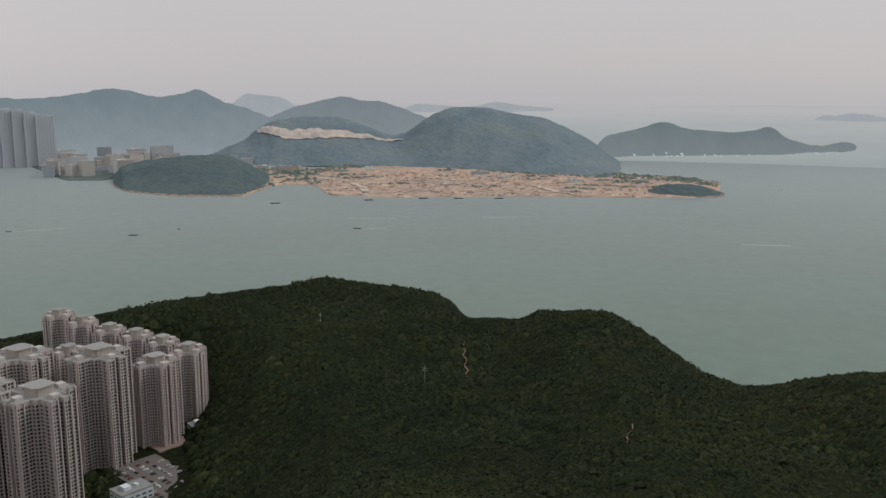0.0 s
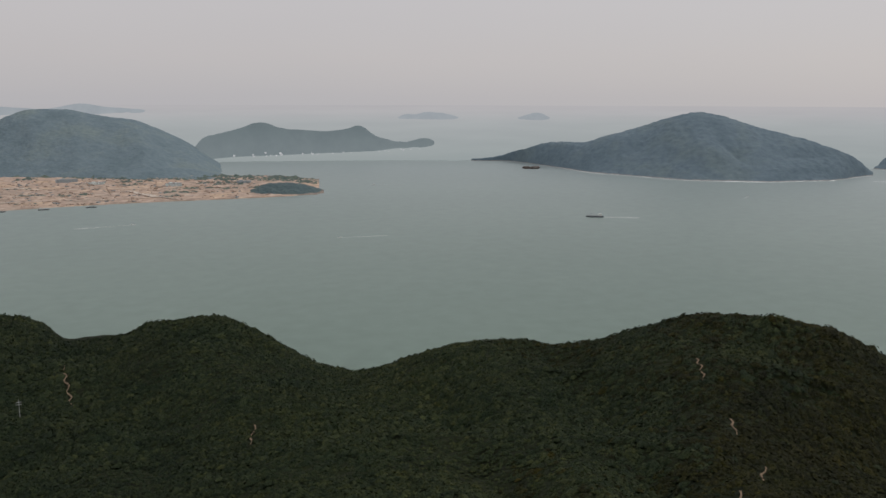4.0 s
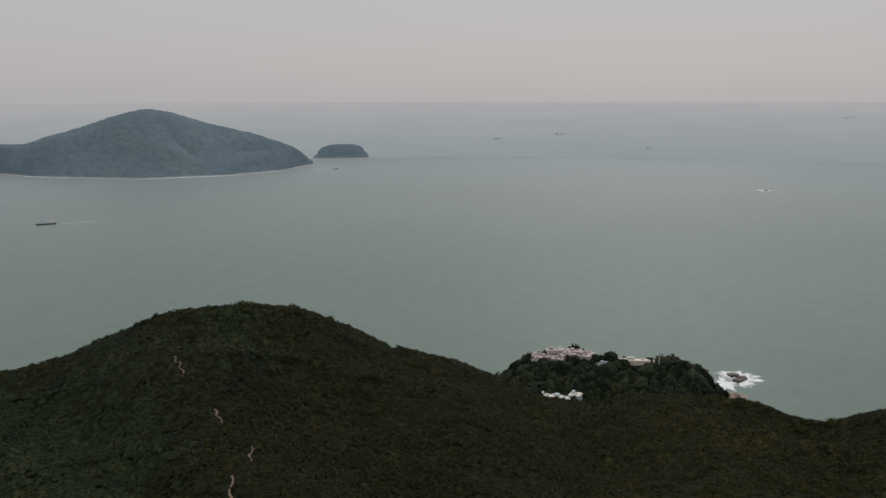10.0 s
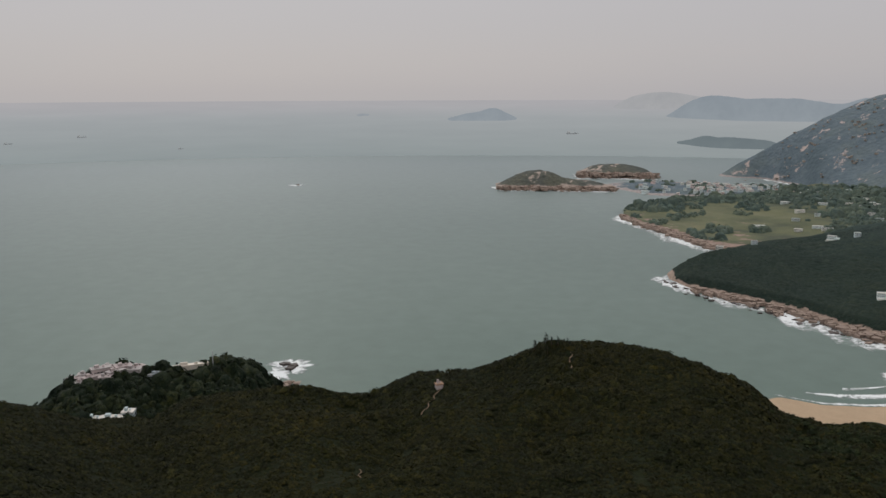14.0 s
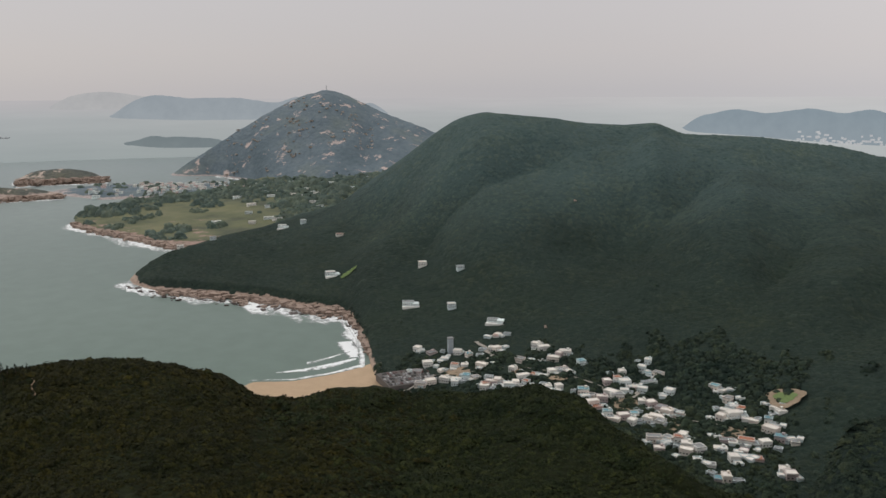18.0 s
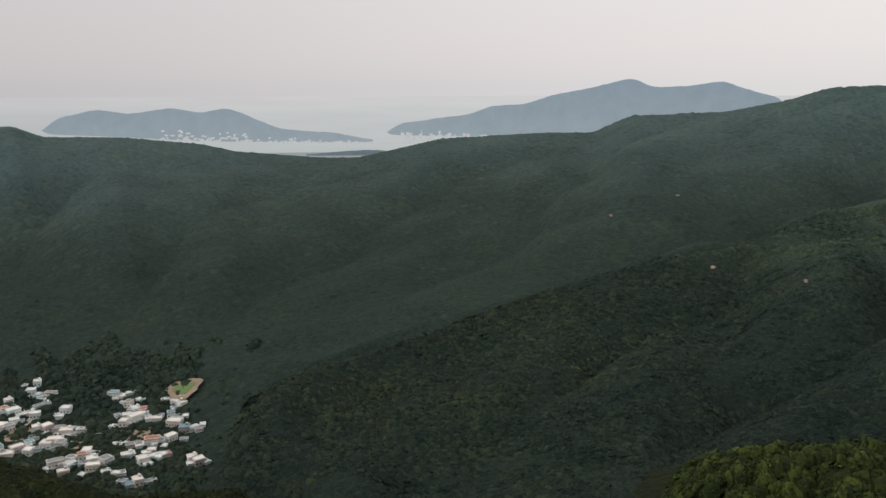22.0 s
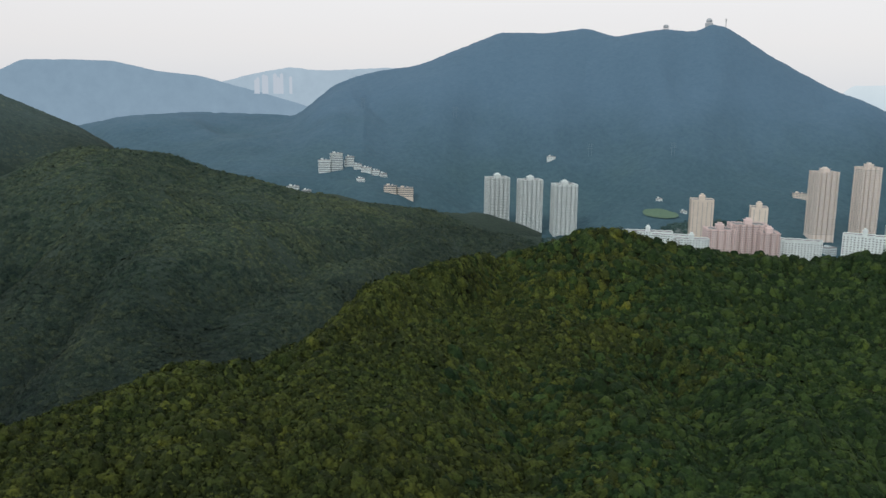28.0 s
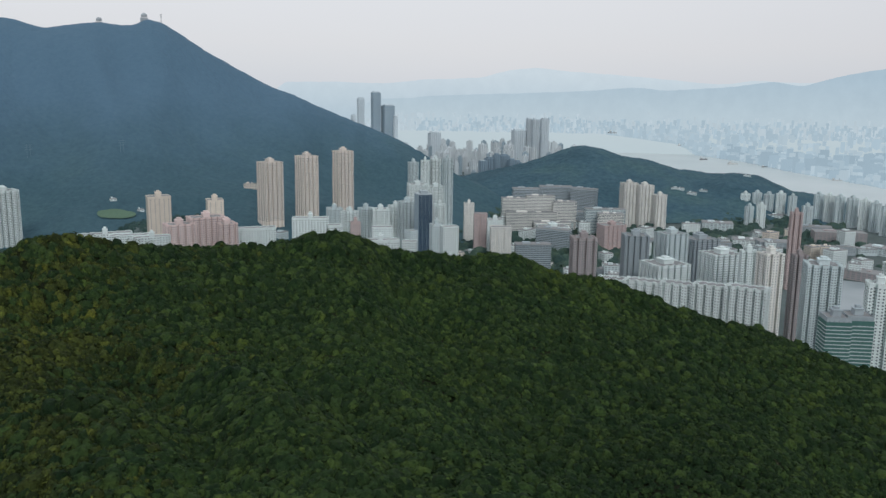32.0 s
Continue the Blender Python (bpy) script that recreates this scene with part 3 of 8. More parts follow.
VALLEY_HEAD = [(107.3, 1545, -5), (107.9, 1545, 6)] + [(b, d + 30, 17) for b, d, z in BAY_SHORE[1:]] + [(123.2, 1060, 14), (124.5, 1080, 20), (127, 1060, 22), (132, 1020, 26), (140, 960, 36), (150, 860, 50), (160, 800, 70), (175, 900, 110), (190, 1150, 130), (208, 1350, 150)]
CREST = [(107.3, 1575, -5), (108.1, 1590, 14), (109.0, 1600, 28), (109.8, 1620, 37), (112.6, 1700, 38), (116.1, 1800, 36)] + [(b, d, z - (3 if 123.5 < b < 135 else 1 if 135 < b < 143 else 0)) for b, d, z in DRAGON[5:]] + [(208.5, 1700, 150)]
structure(land("ground_south_range", [VALLEY, VALLEY_HEAD, CREST, [(107.3, 1620, -8), (110, 1800, -8), (114, 1980, -6), (118, 2150, 0), (130, 2500, -10), (150, 2700, -10), (208.5, 2500, 0)]], (40, 130, 20), 107.3, 208.4, 640, M_SOUTH, 70, 300, 0.7, 11, 5, (27, 290, -0.65)), "long green ridge falling to a wooded valley and rocky coast", "hill")
SPUR = [(150.2, 560, 113), (154.8, 620, 102), (158.9, 660, 104), (163.6, 700, 106), (168.1, 760, 109), (172.4, 800, 121), (177.8, 860, 133), (184.1, 920, 148), (187.5, 960, 155), (188.7, 1000, 156), (193.2, 1050, 175), (197.5, 1100, 183), (199.7, 1120, 190), (202.7, 1150, 216), (205.7, 1180, 234), (208, 1200, 238), (210.3, 1200, 233), (212.9, 1200, 211), (215.6, 1180, 198), (219.4, 1150, 180), (223.2, 1120, 164), (228.7, 1080, 139), (231.5, 1050, 128), (234, 1000, 121)]
structure(land("ground_spur", [[(152, 500, 20), (160, 430, 48), (172, 420, 80), (183, 420, 108), (200, 440, 116), (215, 480, 116), (236, 600, 100)], [(152, 520, 24)] + SPUR[1:] + [(236, 960, 112)], [(152, 700, 20), (170, 1000, 40), (185, 1500, 100), (210, 1700, 120), (236, 1500, 60)]], (110, 30), 152.3, 235, 520, M_SPUR, 55, 190, 0.9, 10, 7, (30, 170, -0.5)), "rounded forested spur beyond a deep valley", "hill")

PARKER = [(202.8, 2900, 156), (205.8, 2800, 195), (208, 2700, 224), (211.8, 2600, 238), (214.1, 2600, 237), (218.5, 2550, 231), (221, 2500, 319), (222.5, 2500, 346), (223.9, 2500, 359), (226.1, 2500, 368), (228.3, 2480, 408), (230.5, 2460, 444), (231.9, 2450, 468), (234.9, 2450, 468), (237.5, 2450, 481), (239.3, 2450, 456), (240.8, 2450, 464), (242.4, 2450, 473), (244.4, 2450, 470), (245.1, 2450, 490), (246.2, 2450, 479), (248.8, 2420, 404), (252.3, 2400, 324), (257, 2400, 243), (260.7, 2350, 185), (262.6, 2300, 148), (264.5, 2250, 104)]
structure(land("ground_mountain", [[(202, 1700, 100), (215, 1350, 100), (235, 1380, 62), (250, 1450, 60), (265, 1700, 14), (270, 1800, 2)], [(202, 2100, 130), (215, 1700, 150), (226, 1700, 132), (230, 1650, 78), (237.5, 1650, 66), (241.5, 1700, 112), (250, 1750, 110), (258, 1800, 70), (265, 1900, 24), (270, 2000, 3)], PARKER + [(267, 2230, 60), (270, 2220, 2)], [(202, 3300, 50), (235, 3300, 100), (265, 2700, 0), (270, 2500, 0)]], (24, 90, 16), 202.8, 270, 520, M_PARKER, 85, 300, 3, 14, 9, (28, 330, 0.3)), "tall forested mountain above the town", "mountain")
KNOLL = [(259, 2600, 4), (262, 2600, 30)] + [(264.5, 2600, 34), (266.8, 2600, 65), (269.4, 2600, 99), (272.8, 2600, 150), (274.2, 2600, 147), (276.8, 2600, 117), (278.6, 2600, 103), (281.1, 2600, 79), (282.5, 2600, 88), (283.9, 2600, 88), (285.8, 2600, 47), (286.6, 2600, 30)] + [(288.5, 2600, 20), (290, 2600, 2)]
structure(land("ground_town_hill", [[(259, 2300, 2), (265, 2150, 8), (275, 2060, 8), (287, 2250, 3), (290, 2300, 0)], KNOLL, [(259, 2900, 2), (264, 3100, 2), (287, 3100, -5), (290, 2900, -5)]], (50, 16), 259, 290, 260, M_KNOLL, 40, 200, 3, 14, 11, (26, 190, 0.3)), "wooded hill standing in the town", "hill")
TOWN_QUAY = [(232, 1500, 52), (240, 1560, 58), (245, 1600, 86), (252, 1800, 60), (258, 3300, 6), (264, 3900, 6), (272, 3700, 6), (276, 3000, 4), (286, 2800, 4), (289, 2500, 3), (300, 2400, 3)]
TOWN_END = [(232, 1540, 40), (240, 1600, 40), (245, 1650, 60), (252, 1850, 40), (258, 3330, -4), (264, 3930, -4), (272, 3730, -4), (276, 3030, -4), (286, 2830, -4), (289, 2530, -4), (300, 2430, -4)]
structure(land("ground_town", [[(232, 640, 60), (245, 760, 40), (255, 820, 12), (265, 780, 8), (283, 760, 6), (300, 760, 4)], [(232, 1380, 48), (240, 1400, 50), (245, 1430, 58), (252, 1460, 50), (258, 1500, 26), (265, 1500, 10), (283, 1260, 4), (288, 1180, 3), (300, 1000, 3)], TOWN_QUAY, TOWN_END], (20, 30, 3), 232, 300, 180, M_TOWN), "grey town ground with streets and yards", "ground")

LUNG_SHORE = [(28.3, 5189, 0), (30.9, 4553, 0), (33.5, 4158, 0), (36.2, 3830, 0), (42.3, 3565, 0), (47.5, 3605, 0), (51.2, 3789, 0), (52.3, 3980, 0), (52.9, 4080, 0), (53.2, 4130, 0)]
LUNG = [(28.3, 4350, 59), (30.9, 4330, 73), (33.3, 4300, 110), (35.8, 4200, 115), (38.1, 4150, 166), (40, 4120, 213), (41.8, 4100, 254), (43, 4100, 268), (44.5, 4100, 247), (46.3, 4080, 203), (49.3, 4050, 153), (51.4, 4010, 108), (52.2, 4060, 78), (52.7, 4110, 48), (53.0, 4130, 18), (53.2, 4150, -3)]
LUNG_SHORE = [(b, min(d, 4480), -3) for b, d, z in LUNG_SHORE]
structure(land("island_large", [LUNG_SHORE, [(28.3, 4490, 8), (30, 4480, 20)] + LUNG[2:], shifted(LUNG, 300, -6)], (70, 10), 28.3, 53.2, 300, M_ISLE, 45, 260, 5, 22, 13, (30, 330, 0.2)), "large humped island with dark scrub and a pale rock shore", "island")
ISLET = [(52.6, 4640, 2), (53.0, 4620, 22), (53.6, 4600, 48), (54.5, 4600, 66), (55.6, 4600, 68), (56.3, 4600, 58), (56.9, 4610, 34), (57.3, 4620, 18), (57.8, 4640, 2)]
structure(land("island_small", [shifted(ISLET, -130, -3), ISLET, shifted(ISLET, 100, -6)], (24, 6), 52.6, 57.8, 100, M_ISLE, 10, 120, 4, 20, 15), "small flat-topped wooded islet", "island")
SITE_SHORE = [(-13.3, 2831, 0), (-11, 3206, 0), (-8.5, 3167, 0), (-7.7, 2838, 0), (-3.2, 2761, 0), (4.5, 2810, 0), (11.9, 2845, 0), (16.7, 2898, 0), (18.1, 3156, 0)]
SITE_BACK = [(-12.8, 4157, 4), (-8.4, 3660, 4), (-3.5, 4096, 4), (0.6, 3847, 4), (6.3, 3606, 4), (12.6, 3487, 4), (15.5, 3443, 4), (18.1, 3276, 4)]
structure(land("reclaimed_ground", [shifted(SITE_SHORE, -6, -3), shifted(SITE_SHORE, 0, 3), SITE_BACK, shifted(SITE_BACK, 150, 6)], (2, 40, 4), -13.3, 18.1, 240, M_SITE, 3, 120, 4, 40, 17), "bare orange earth of a large building site by the sea", "ground")
HILL_MID = [(-13.1, 4350, 101), (-12.4, 4350, 150), (-11.3, 4350, 200), (-9.1, 4350, 222), (-6.9, 4350, 217), (-5, 4350, 172), (-3.5, 4350, 127), (-2.4, 4350, 141), (-0.9, 4350, 226), (0.6, 4350, 269), (2.9, 4350, 270), (4.4, 4350, 242), (6.6, 4350, 221), (8.1, 4350, 174), (9.6, 4350, 119), (11.1, 4350, 36), (12.8, 4350, -54)]
TERRACE = [(347.8 - 360, 4238, 4314), (349.4 - 360, 4116, 4211), (351.6 - 360, 4123, 4224), (354.6 - 360, 4168, 4217), (356.8 - 360, 4232, 4258), (357.4 - 360, 4222, 4235)]
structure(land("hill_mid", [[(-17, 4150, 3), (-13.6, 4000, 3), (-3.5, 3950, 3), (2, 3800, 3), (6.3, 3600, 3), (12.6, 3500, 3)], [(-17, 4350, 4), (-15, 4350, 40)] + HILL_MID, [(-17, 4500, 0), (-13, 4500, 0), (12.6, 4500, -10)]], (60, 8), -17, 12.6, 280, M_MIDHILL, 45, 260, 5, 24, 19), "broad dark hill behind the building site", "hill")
b_ = np.linspace(TERRACE[0][0], TERRACE[-1][0], 120)
lo_, hi_ = (np.interp(b_, [q[0] for q in TERRACE], [q[k] for q in TERRACE]) + 14 * fbm(b_ * 2.2, b_ * 0 + k, 3, 5) for k in (1, 2))
lo_ = lo_ + 0.35 * (hi_ - lo_)
p_ = [tuple(polar(bb, l0 + (h0 - l0) * k / 10, height("hill_mid", bb, l0 + (h0 - l0) * k / 10) + 7 - 3 * abs(k - 5) / 5)) for bb, l0, h0 in zip(b_, lo_, hi_) for k in range(11)]
i_ = (np.arange(119)[:, None] * 11 + np.arange(10)[None, :]).ravel()
structure(sheet("bare_terrace", np.array(p_), np.stack([i_, i_ + 11, i_ + 12, i_ + 1], 1), M_TERRACE), "hazy bare ground cut into the hillside", "ground")
FATTONG_SHORE = [(-21.2, 3287, 0), (-20.8, 3068, 0), (-17.9, 2886, 0), (-13.6, 2803, 0), (-12.7, 2890, 0), (-10.7, 3244, 0)]
FATTONG = [(-21.2, 3550, -9), (-21, 3550, 44), (-19.5, 3550, 70), (-16.7, 3550, 89), (-14.2, 3550, 87), (-12.8, 3550, 52), (-11.4, 3550, 0), (-10.7, 3550, -24)]
structure(land("hill_by_the_channel", [shifted(FATTONG_SHORE, 0, -3), FATTONG, shifted(FATTONG, 250, -5)], (50, 8), -21.2, -10.8, 160, M_CHANNEL, 30, 160, 4, 18, 21), "low wooded hill at the edge of the channel", "hill")
SITE_TIP = [(13.6, 3060, 1), (14.6, 3040, 30), (16.3, 3020, 34), (17.6, 3030, 20), (18.4, 3040, 0)]
structure(land("hill_site_tip", [shifted(SITE_TIP, -120, -3), SITE_TIP, shifted(SITE_TIP, 100, -4)], (16, 6), 13.6, 18.4, 60, M_CHANNEL, 6, 60, 4, 18, 22), "small wooded knoll at the tip of the site", "hill")
FARHILL = [(-27.1, 4800, 302), (-25.3, 4800, 302), (-23.5, 4800, 317), (-21.5, 4800, 352), (-20.2, 4800, 352), (-18.6, 4800, 312), (-16.9, 4800, 325), (-15.8, 4800, 363), (-14.5, 4800, 295), (-13.1, 4800, 260), (-11.6, 4800, 214)]
FARHILL2 = [(-14.2, 4800, 41), (-12.7, 4800, 132), (-11.3, 4800, 211), (-9.8, 4800, 263), (-8, 4800, 297), (-6.7, 4800, 322), (-5.4, 4800, 298), (-3.9, 4800, 292), (-2.4, 4800, 246), (-0.9, 4800, 200)]
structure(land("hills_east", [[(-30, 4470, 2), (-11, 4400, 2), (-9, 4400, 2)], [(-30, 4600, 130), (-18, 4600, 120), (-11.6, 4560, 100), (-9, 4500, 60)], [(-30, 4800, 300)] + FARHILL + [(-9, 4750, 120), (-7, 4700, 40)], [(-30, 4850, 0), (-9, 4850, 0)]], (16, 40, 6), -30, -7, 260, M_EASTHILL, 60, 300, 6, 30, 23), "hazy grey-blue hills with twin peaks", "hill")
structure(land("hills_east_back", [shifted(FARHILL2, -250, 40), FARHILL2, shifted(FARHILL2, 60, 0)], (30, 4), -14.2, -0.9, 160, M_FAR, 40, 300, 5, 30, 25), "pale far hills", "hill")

structure(land("ground_works", [[(-30, 4420, -2), (-26, 4380, -2), (-24.8, 3900, -2), (-24.1, 3560, -2), (-21.6, 3500, -2), (-20.8, 3680, -2), (-11, 3900, -2)], [(-30, 4440, 3), (-26, 4395, 3), (-24.8, 3915, 3), (-24.1, 3575, 3), (-21.6, 3515, 3), (-20.8, 3695, 3), (-11, 3915, 3)], [(-30, 4600, 5), (-11, 4500, 5)]], (2, 20), -30, -11, 120, M_TOWN), "flat built-up works ground on the far shore", "ground")

# Shek O: golf links, hill and small headlands
SHEKO_SHORE = [(104.4, 2291, 0), (105.5, 2160, 0), (107.7, 2034, 0), (110, 1878, 0), (111.5, 1842, 0)]
SHEKO_SHORE = [(b, d, -3) for b, d, z in SHEKO_SHORE] + [(116, 1850, -3), (135, 1900, -3)]
structure(land("ground_links", [SHEKO_SHORE, shifted(SHEKO_SHORE, 40, 9), [(104.4, 2360, 10), (108, 2600, 16), (112, 2700, 12), (120, 2900, 30), (135, 3000, 60)], [(104.4, 2420, -4), (107, 2700, -4), (112, 2800, 3), (120, 3400, 40), (135, 3500, 60)]], (6, 50, 20), 104.5, 134, 240, M_LINKS, 8, 120, 3, 18, 31), "green golf links on a rocky cape", "ground")
SHEKHILL = [(110.4, 3560, -4)] + [(111, 3550, 27), (112.4, 3550, 81), (114.7, 3560, 168), (116.9, 3580, 247), (118.8, 3600, 304), (120.6, 3600, 334), (121.8, 3600, 308), (123.7, 3600, 250), (125.5, 3600, 203), (127.8, 3600, 141)] + [(132, 3600, 60)]
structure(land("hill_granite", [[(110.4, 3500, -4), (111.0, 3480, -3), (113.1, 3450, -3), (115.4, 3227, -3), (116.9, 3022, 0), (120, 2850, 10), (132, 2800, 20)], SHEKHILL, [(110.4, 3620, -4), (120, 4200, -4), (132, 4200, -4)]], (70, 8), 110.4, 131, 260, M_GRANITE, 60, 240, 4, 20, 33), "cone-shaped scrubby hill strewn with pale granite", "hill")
HEAD1 = [(96.1, 3000, 10), (97.3, 3000, 44), (98.4, 3000, 61), (99.4, 3000, 59), (100.7, 3000, 30), (102.1, 3000, 27), (104, 3000, 2)]
structure(land("headland_granite", [shifted(HEAD1, -110, -4), HEAD1, shifted(HEAD1, 90, -4)], (24, 6), 96, 104, 100, M_GRANITE_HEAD, 14, 90, 3, 16, 35), "low scrub headland ringed by pale granite", "headland")
HEAD2 = [(101.4, 3500, 9), (102.5, 3500, 40), (104.3, 3500, 44), (105.7, 3500, 29), (106.6, 3500, -5)]
structure(land("headland_granite", [shifted(HEAD2, -170, -4), HEAD2, shifted(HEAD2, 90, -4)], (24, 6), 101.4, 106.6, 80, M_GRANITE_HEAD, 14, 90, 3, 16, 37), "bare granite headland with scrub on top", "headland")
structure(land("ground_village_spit", [[(102.5, 3010, -4), (103.8, 2970, -4), (106, 2793, -4), (108.6, 2763, -4), (111.6, 2691, -4), (117, 2700, -3)], [(102.5, 3040, -2), (103.8, 3030, 4), (106, 2900, 14), (108.6, 2880, 14), (111.6, 2850, 10), (117, 2900, 10)], [(102.5, 3060, -4), (103.8, 3130, 4), (106, 3180, 10), (108.6, 3150, 8), (111.6, 3160, 6), (117, 3200, 10)], [(102.5, 3080, -5), (103.8, 3170, -4), (108.6, 3220, -4), (111.6, 3230, -4), (117, 3300, 5)]], (8, 16, 4), 102.5, 117, 100, M_GRANITE, 6, 60, 2, 16, 39), "low spit of land with a seaside village", "headland")


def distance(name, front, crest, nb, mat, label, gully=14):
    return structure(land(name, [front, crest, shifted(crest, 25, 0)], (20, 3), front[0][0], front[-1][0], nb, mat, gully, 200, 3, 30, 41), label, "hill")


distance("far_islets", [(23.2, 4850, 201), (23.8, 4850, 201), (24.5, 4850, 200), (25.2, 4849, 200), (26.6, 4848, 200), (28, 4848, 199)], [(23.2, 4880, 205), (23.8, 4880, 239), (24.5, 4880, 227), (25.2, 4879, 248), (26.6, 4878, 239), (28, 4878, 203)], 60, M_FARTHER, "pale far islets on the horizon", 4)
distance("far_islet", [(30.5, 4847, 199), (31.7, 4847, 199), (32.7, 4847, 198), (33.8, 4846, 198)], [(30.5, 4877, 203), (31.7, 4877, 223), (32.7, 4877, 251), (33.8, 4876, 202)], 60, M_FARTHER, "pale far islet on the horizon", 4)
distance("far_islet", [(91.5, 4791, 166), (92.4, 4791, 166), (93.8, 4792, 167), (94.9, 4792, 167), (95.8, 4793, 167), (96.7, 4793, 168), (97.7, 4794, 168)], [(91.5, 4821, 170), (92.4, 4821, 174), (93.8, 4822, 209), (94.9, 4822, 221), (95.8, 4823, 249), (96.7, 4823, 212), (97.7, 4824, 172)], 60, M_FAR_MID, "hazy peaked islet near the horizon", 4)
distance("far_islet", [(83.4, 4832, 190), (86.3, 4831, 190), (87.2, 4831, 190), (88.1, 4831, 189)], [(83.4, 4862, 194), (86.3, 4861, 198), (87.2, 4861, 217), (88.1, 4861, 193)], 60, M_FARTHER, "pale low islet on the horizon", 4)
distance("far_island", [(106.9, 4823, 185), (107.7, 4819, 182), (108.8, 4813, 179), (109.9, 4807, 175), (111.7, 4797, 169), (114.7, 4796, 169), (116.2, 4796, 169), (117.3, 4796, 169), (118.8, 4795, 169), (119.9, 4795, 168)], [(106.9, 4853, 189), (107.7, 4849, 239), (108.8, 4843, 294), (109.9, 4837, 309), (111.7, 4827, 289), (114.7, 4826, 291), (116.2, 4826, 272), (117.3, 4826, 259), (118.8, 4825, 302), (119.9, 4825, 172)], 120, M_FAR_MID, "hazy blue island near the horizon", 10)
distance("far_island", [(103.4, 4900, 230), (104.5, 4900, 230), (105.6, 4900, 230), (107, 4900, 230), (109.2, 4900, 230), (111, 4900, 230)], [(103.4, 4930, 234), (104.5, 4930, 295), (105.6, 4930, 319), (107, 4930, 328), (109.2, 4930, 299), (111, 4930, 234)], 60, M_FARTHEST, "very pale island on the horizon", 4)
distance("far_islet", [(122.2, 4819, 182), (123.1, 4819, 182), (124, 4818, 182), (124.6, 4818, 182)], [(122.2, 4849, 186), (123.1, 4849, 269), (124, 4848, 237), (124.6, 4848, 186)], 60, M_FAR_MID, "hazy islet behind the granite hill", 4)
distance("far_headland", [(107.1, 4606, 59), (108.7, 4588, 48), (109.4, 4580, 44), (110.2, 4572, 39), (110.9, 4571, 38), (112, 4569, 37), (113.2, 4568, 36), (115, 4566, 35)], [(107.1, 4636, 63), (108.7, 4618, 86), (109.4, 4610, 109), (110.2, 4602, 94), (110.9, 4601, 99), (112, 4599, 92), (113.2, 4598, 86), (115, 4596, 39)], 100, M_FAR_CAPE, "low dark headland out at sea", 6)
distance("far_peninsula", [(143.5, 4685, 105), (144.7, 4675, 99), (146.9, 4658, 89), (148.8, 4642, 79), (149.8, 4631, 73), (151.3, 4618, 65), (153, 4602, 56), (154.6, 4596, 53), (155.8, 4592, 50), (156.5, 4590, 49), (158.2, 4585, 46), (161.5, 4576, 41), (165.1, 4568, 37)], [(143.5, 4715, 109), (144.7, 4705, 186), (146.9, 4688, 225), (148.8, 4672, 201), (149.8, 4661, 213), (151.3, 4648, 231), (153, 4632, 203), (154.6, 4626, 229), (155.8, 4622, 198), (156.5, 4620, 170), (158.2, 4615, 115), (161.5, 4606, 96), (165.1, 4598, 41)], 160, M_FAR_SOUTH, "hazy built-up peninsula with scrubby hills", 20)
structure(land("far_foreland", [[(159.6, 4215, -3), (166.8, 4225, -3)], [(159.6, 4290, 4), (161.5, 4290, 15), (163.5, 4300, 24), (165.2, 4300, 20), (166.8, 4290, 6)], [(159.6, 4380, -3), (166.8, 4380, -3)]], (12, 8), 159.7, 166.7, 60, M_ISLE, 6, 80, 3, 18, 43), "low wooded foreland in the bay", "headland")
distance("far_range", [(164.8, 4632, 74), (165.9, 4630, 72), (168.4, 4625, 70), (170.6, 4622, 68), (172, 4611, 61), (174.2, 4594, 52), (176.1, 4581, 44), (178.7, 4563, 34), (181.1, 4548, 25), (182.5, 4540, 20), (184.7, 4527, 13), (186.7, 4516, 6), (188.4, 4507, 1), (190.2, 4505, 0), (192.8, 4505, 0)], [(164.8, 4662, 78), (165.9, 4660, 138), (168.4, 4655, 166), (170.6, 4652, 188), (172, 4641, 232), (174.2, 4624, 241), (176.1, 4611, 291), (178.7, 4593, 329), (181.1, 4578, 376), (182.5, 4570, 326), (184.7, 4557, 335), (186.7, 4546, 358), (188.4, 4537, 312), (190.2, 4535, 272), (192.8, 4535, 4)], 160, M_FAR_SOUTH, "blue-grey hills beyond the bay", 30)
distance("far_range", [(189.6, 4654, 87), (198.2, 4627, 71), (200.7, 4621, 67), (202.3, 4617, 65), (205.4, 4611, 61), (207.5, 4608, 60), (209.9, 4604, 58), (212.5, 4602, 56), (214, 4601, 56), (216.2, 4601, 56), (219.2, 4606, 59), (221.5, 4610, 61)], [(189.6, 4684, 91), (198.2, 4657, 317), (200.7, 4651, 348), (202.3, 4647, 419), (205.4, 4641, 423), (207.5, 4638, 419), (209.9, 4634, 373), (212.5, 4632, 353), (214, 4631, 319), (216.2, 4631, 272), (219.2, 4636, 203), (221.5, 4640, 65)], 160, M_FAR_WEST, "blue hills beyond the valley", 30)
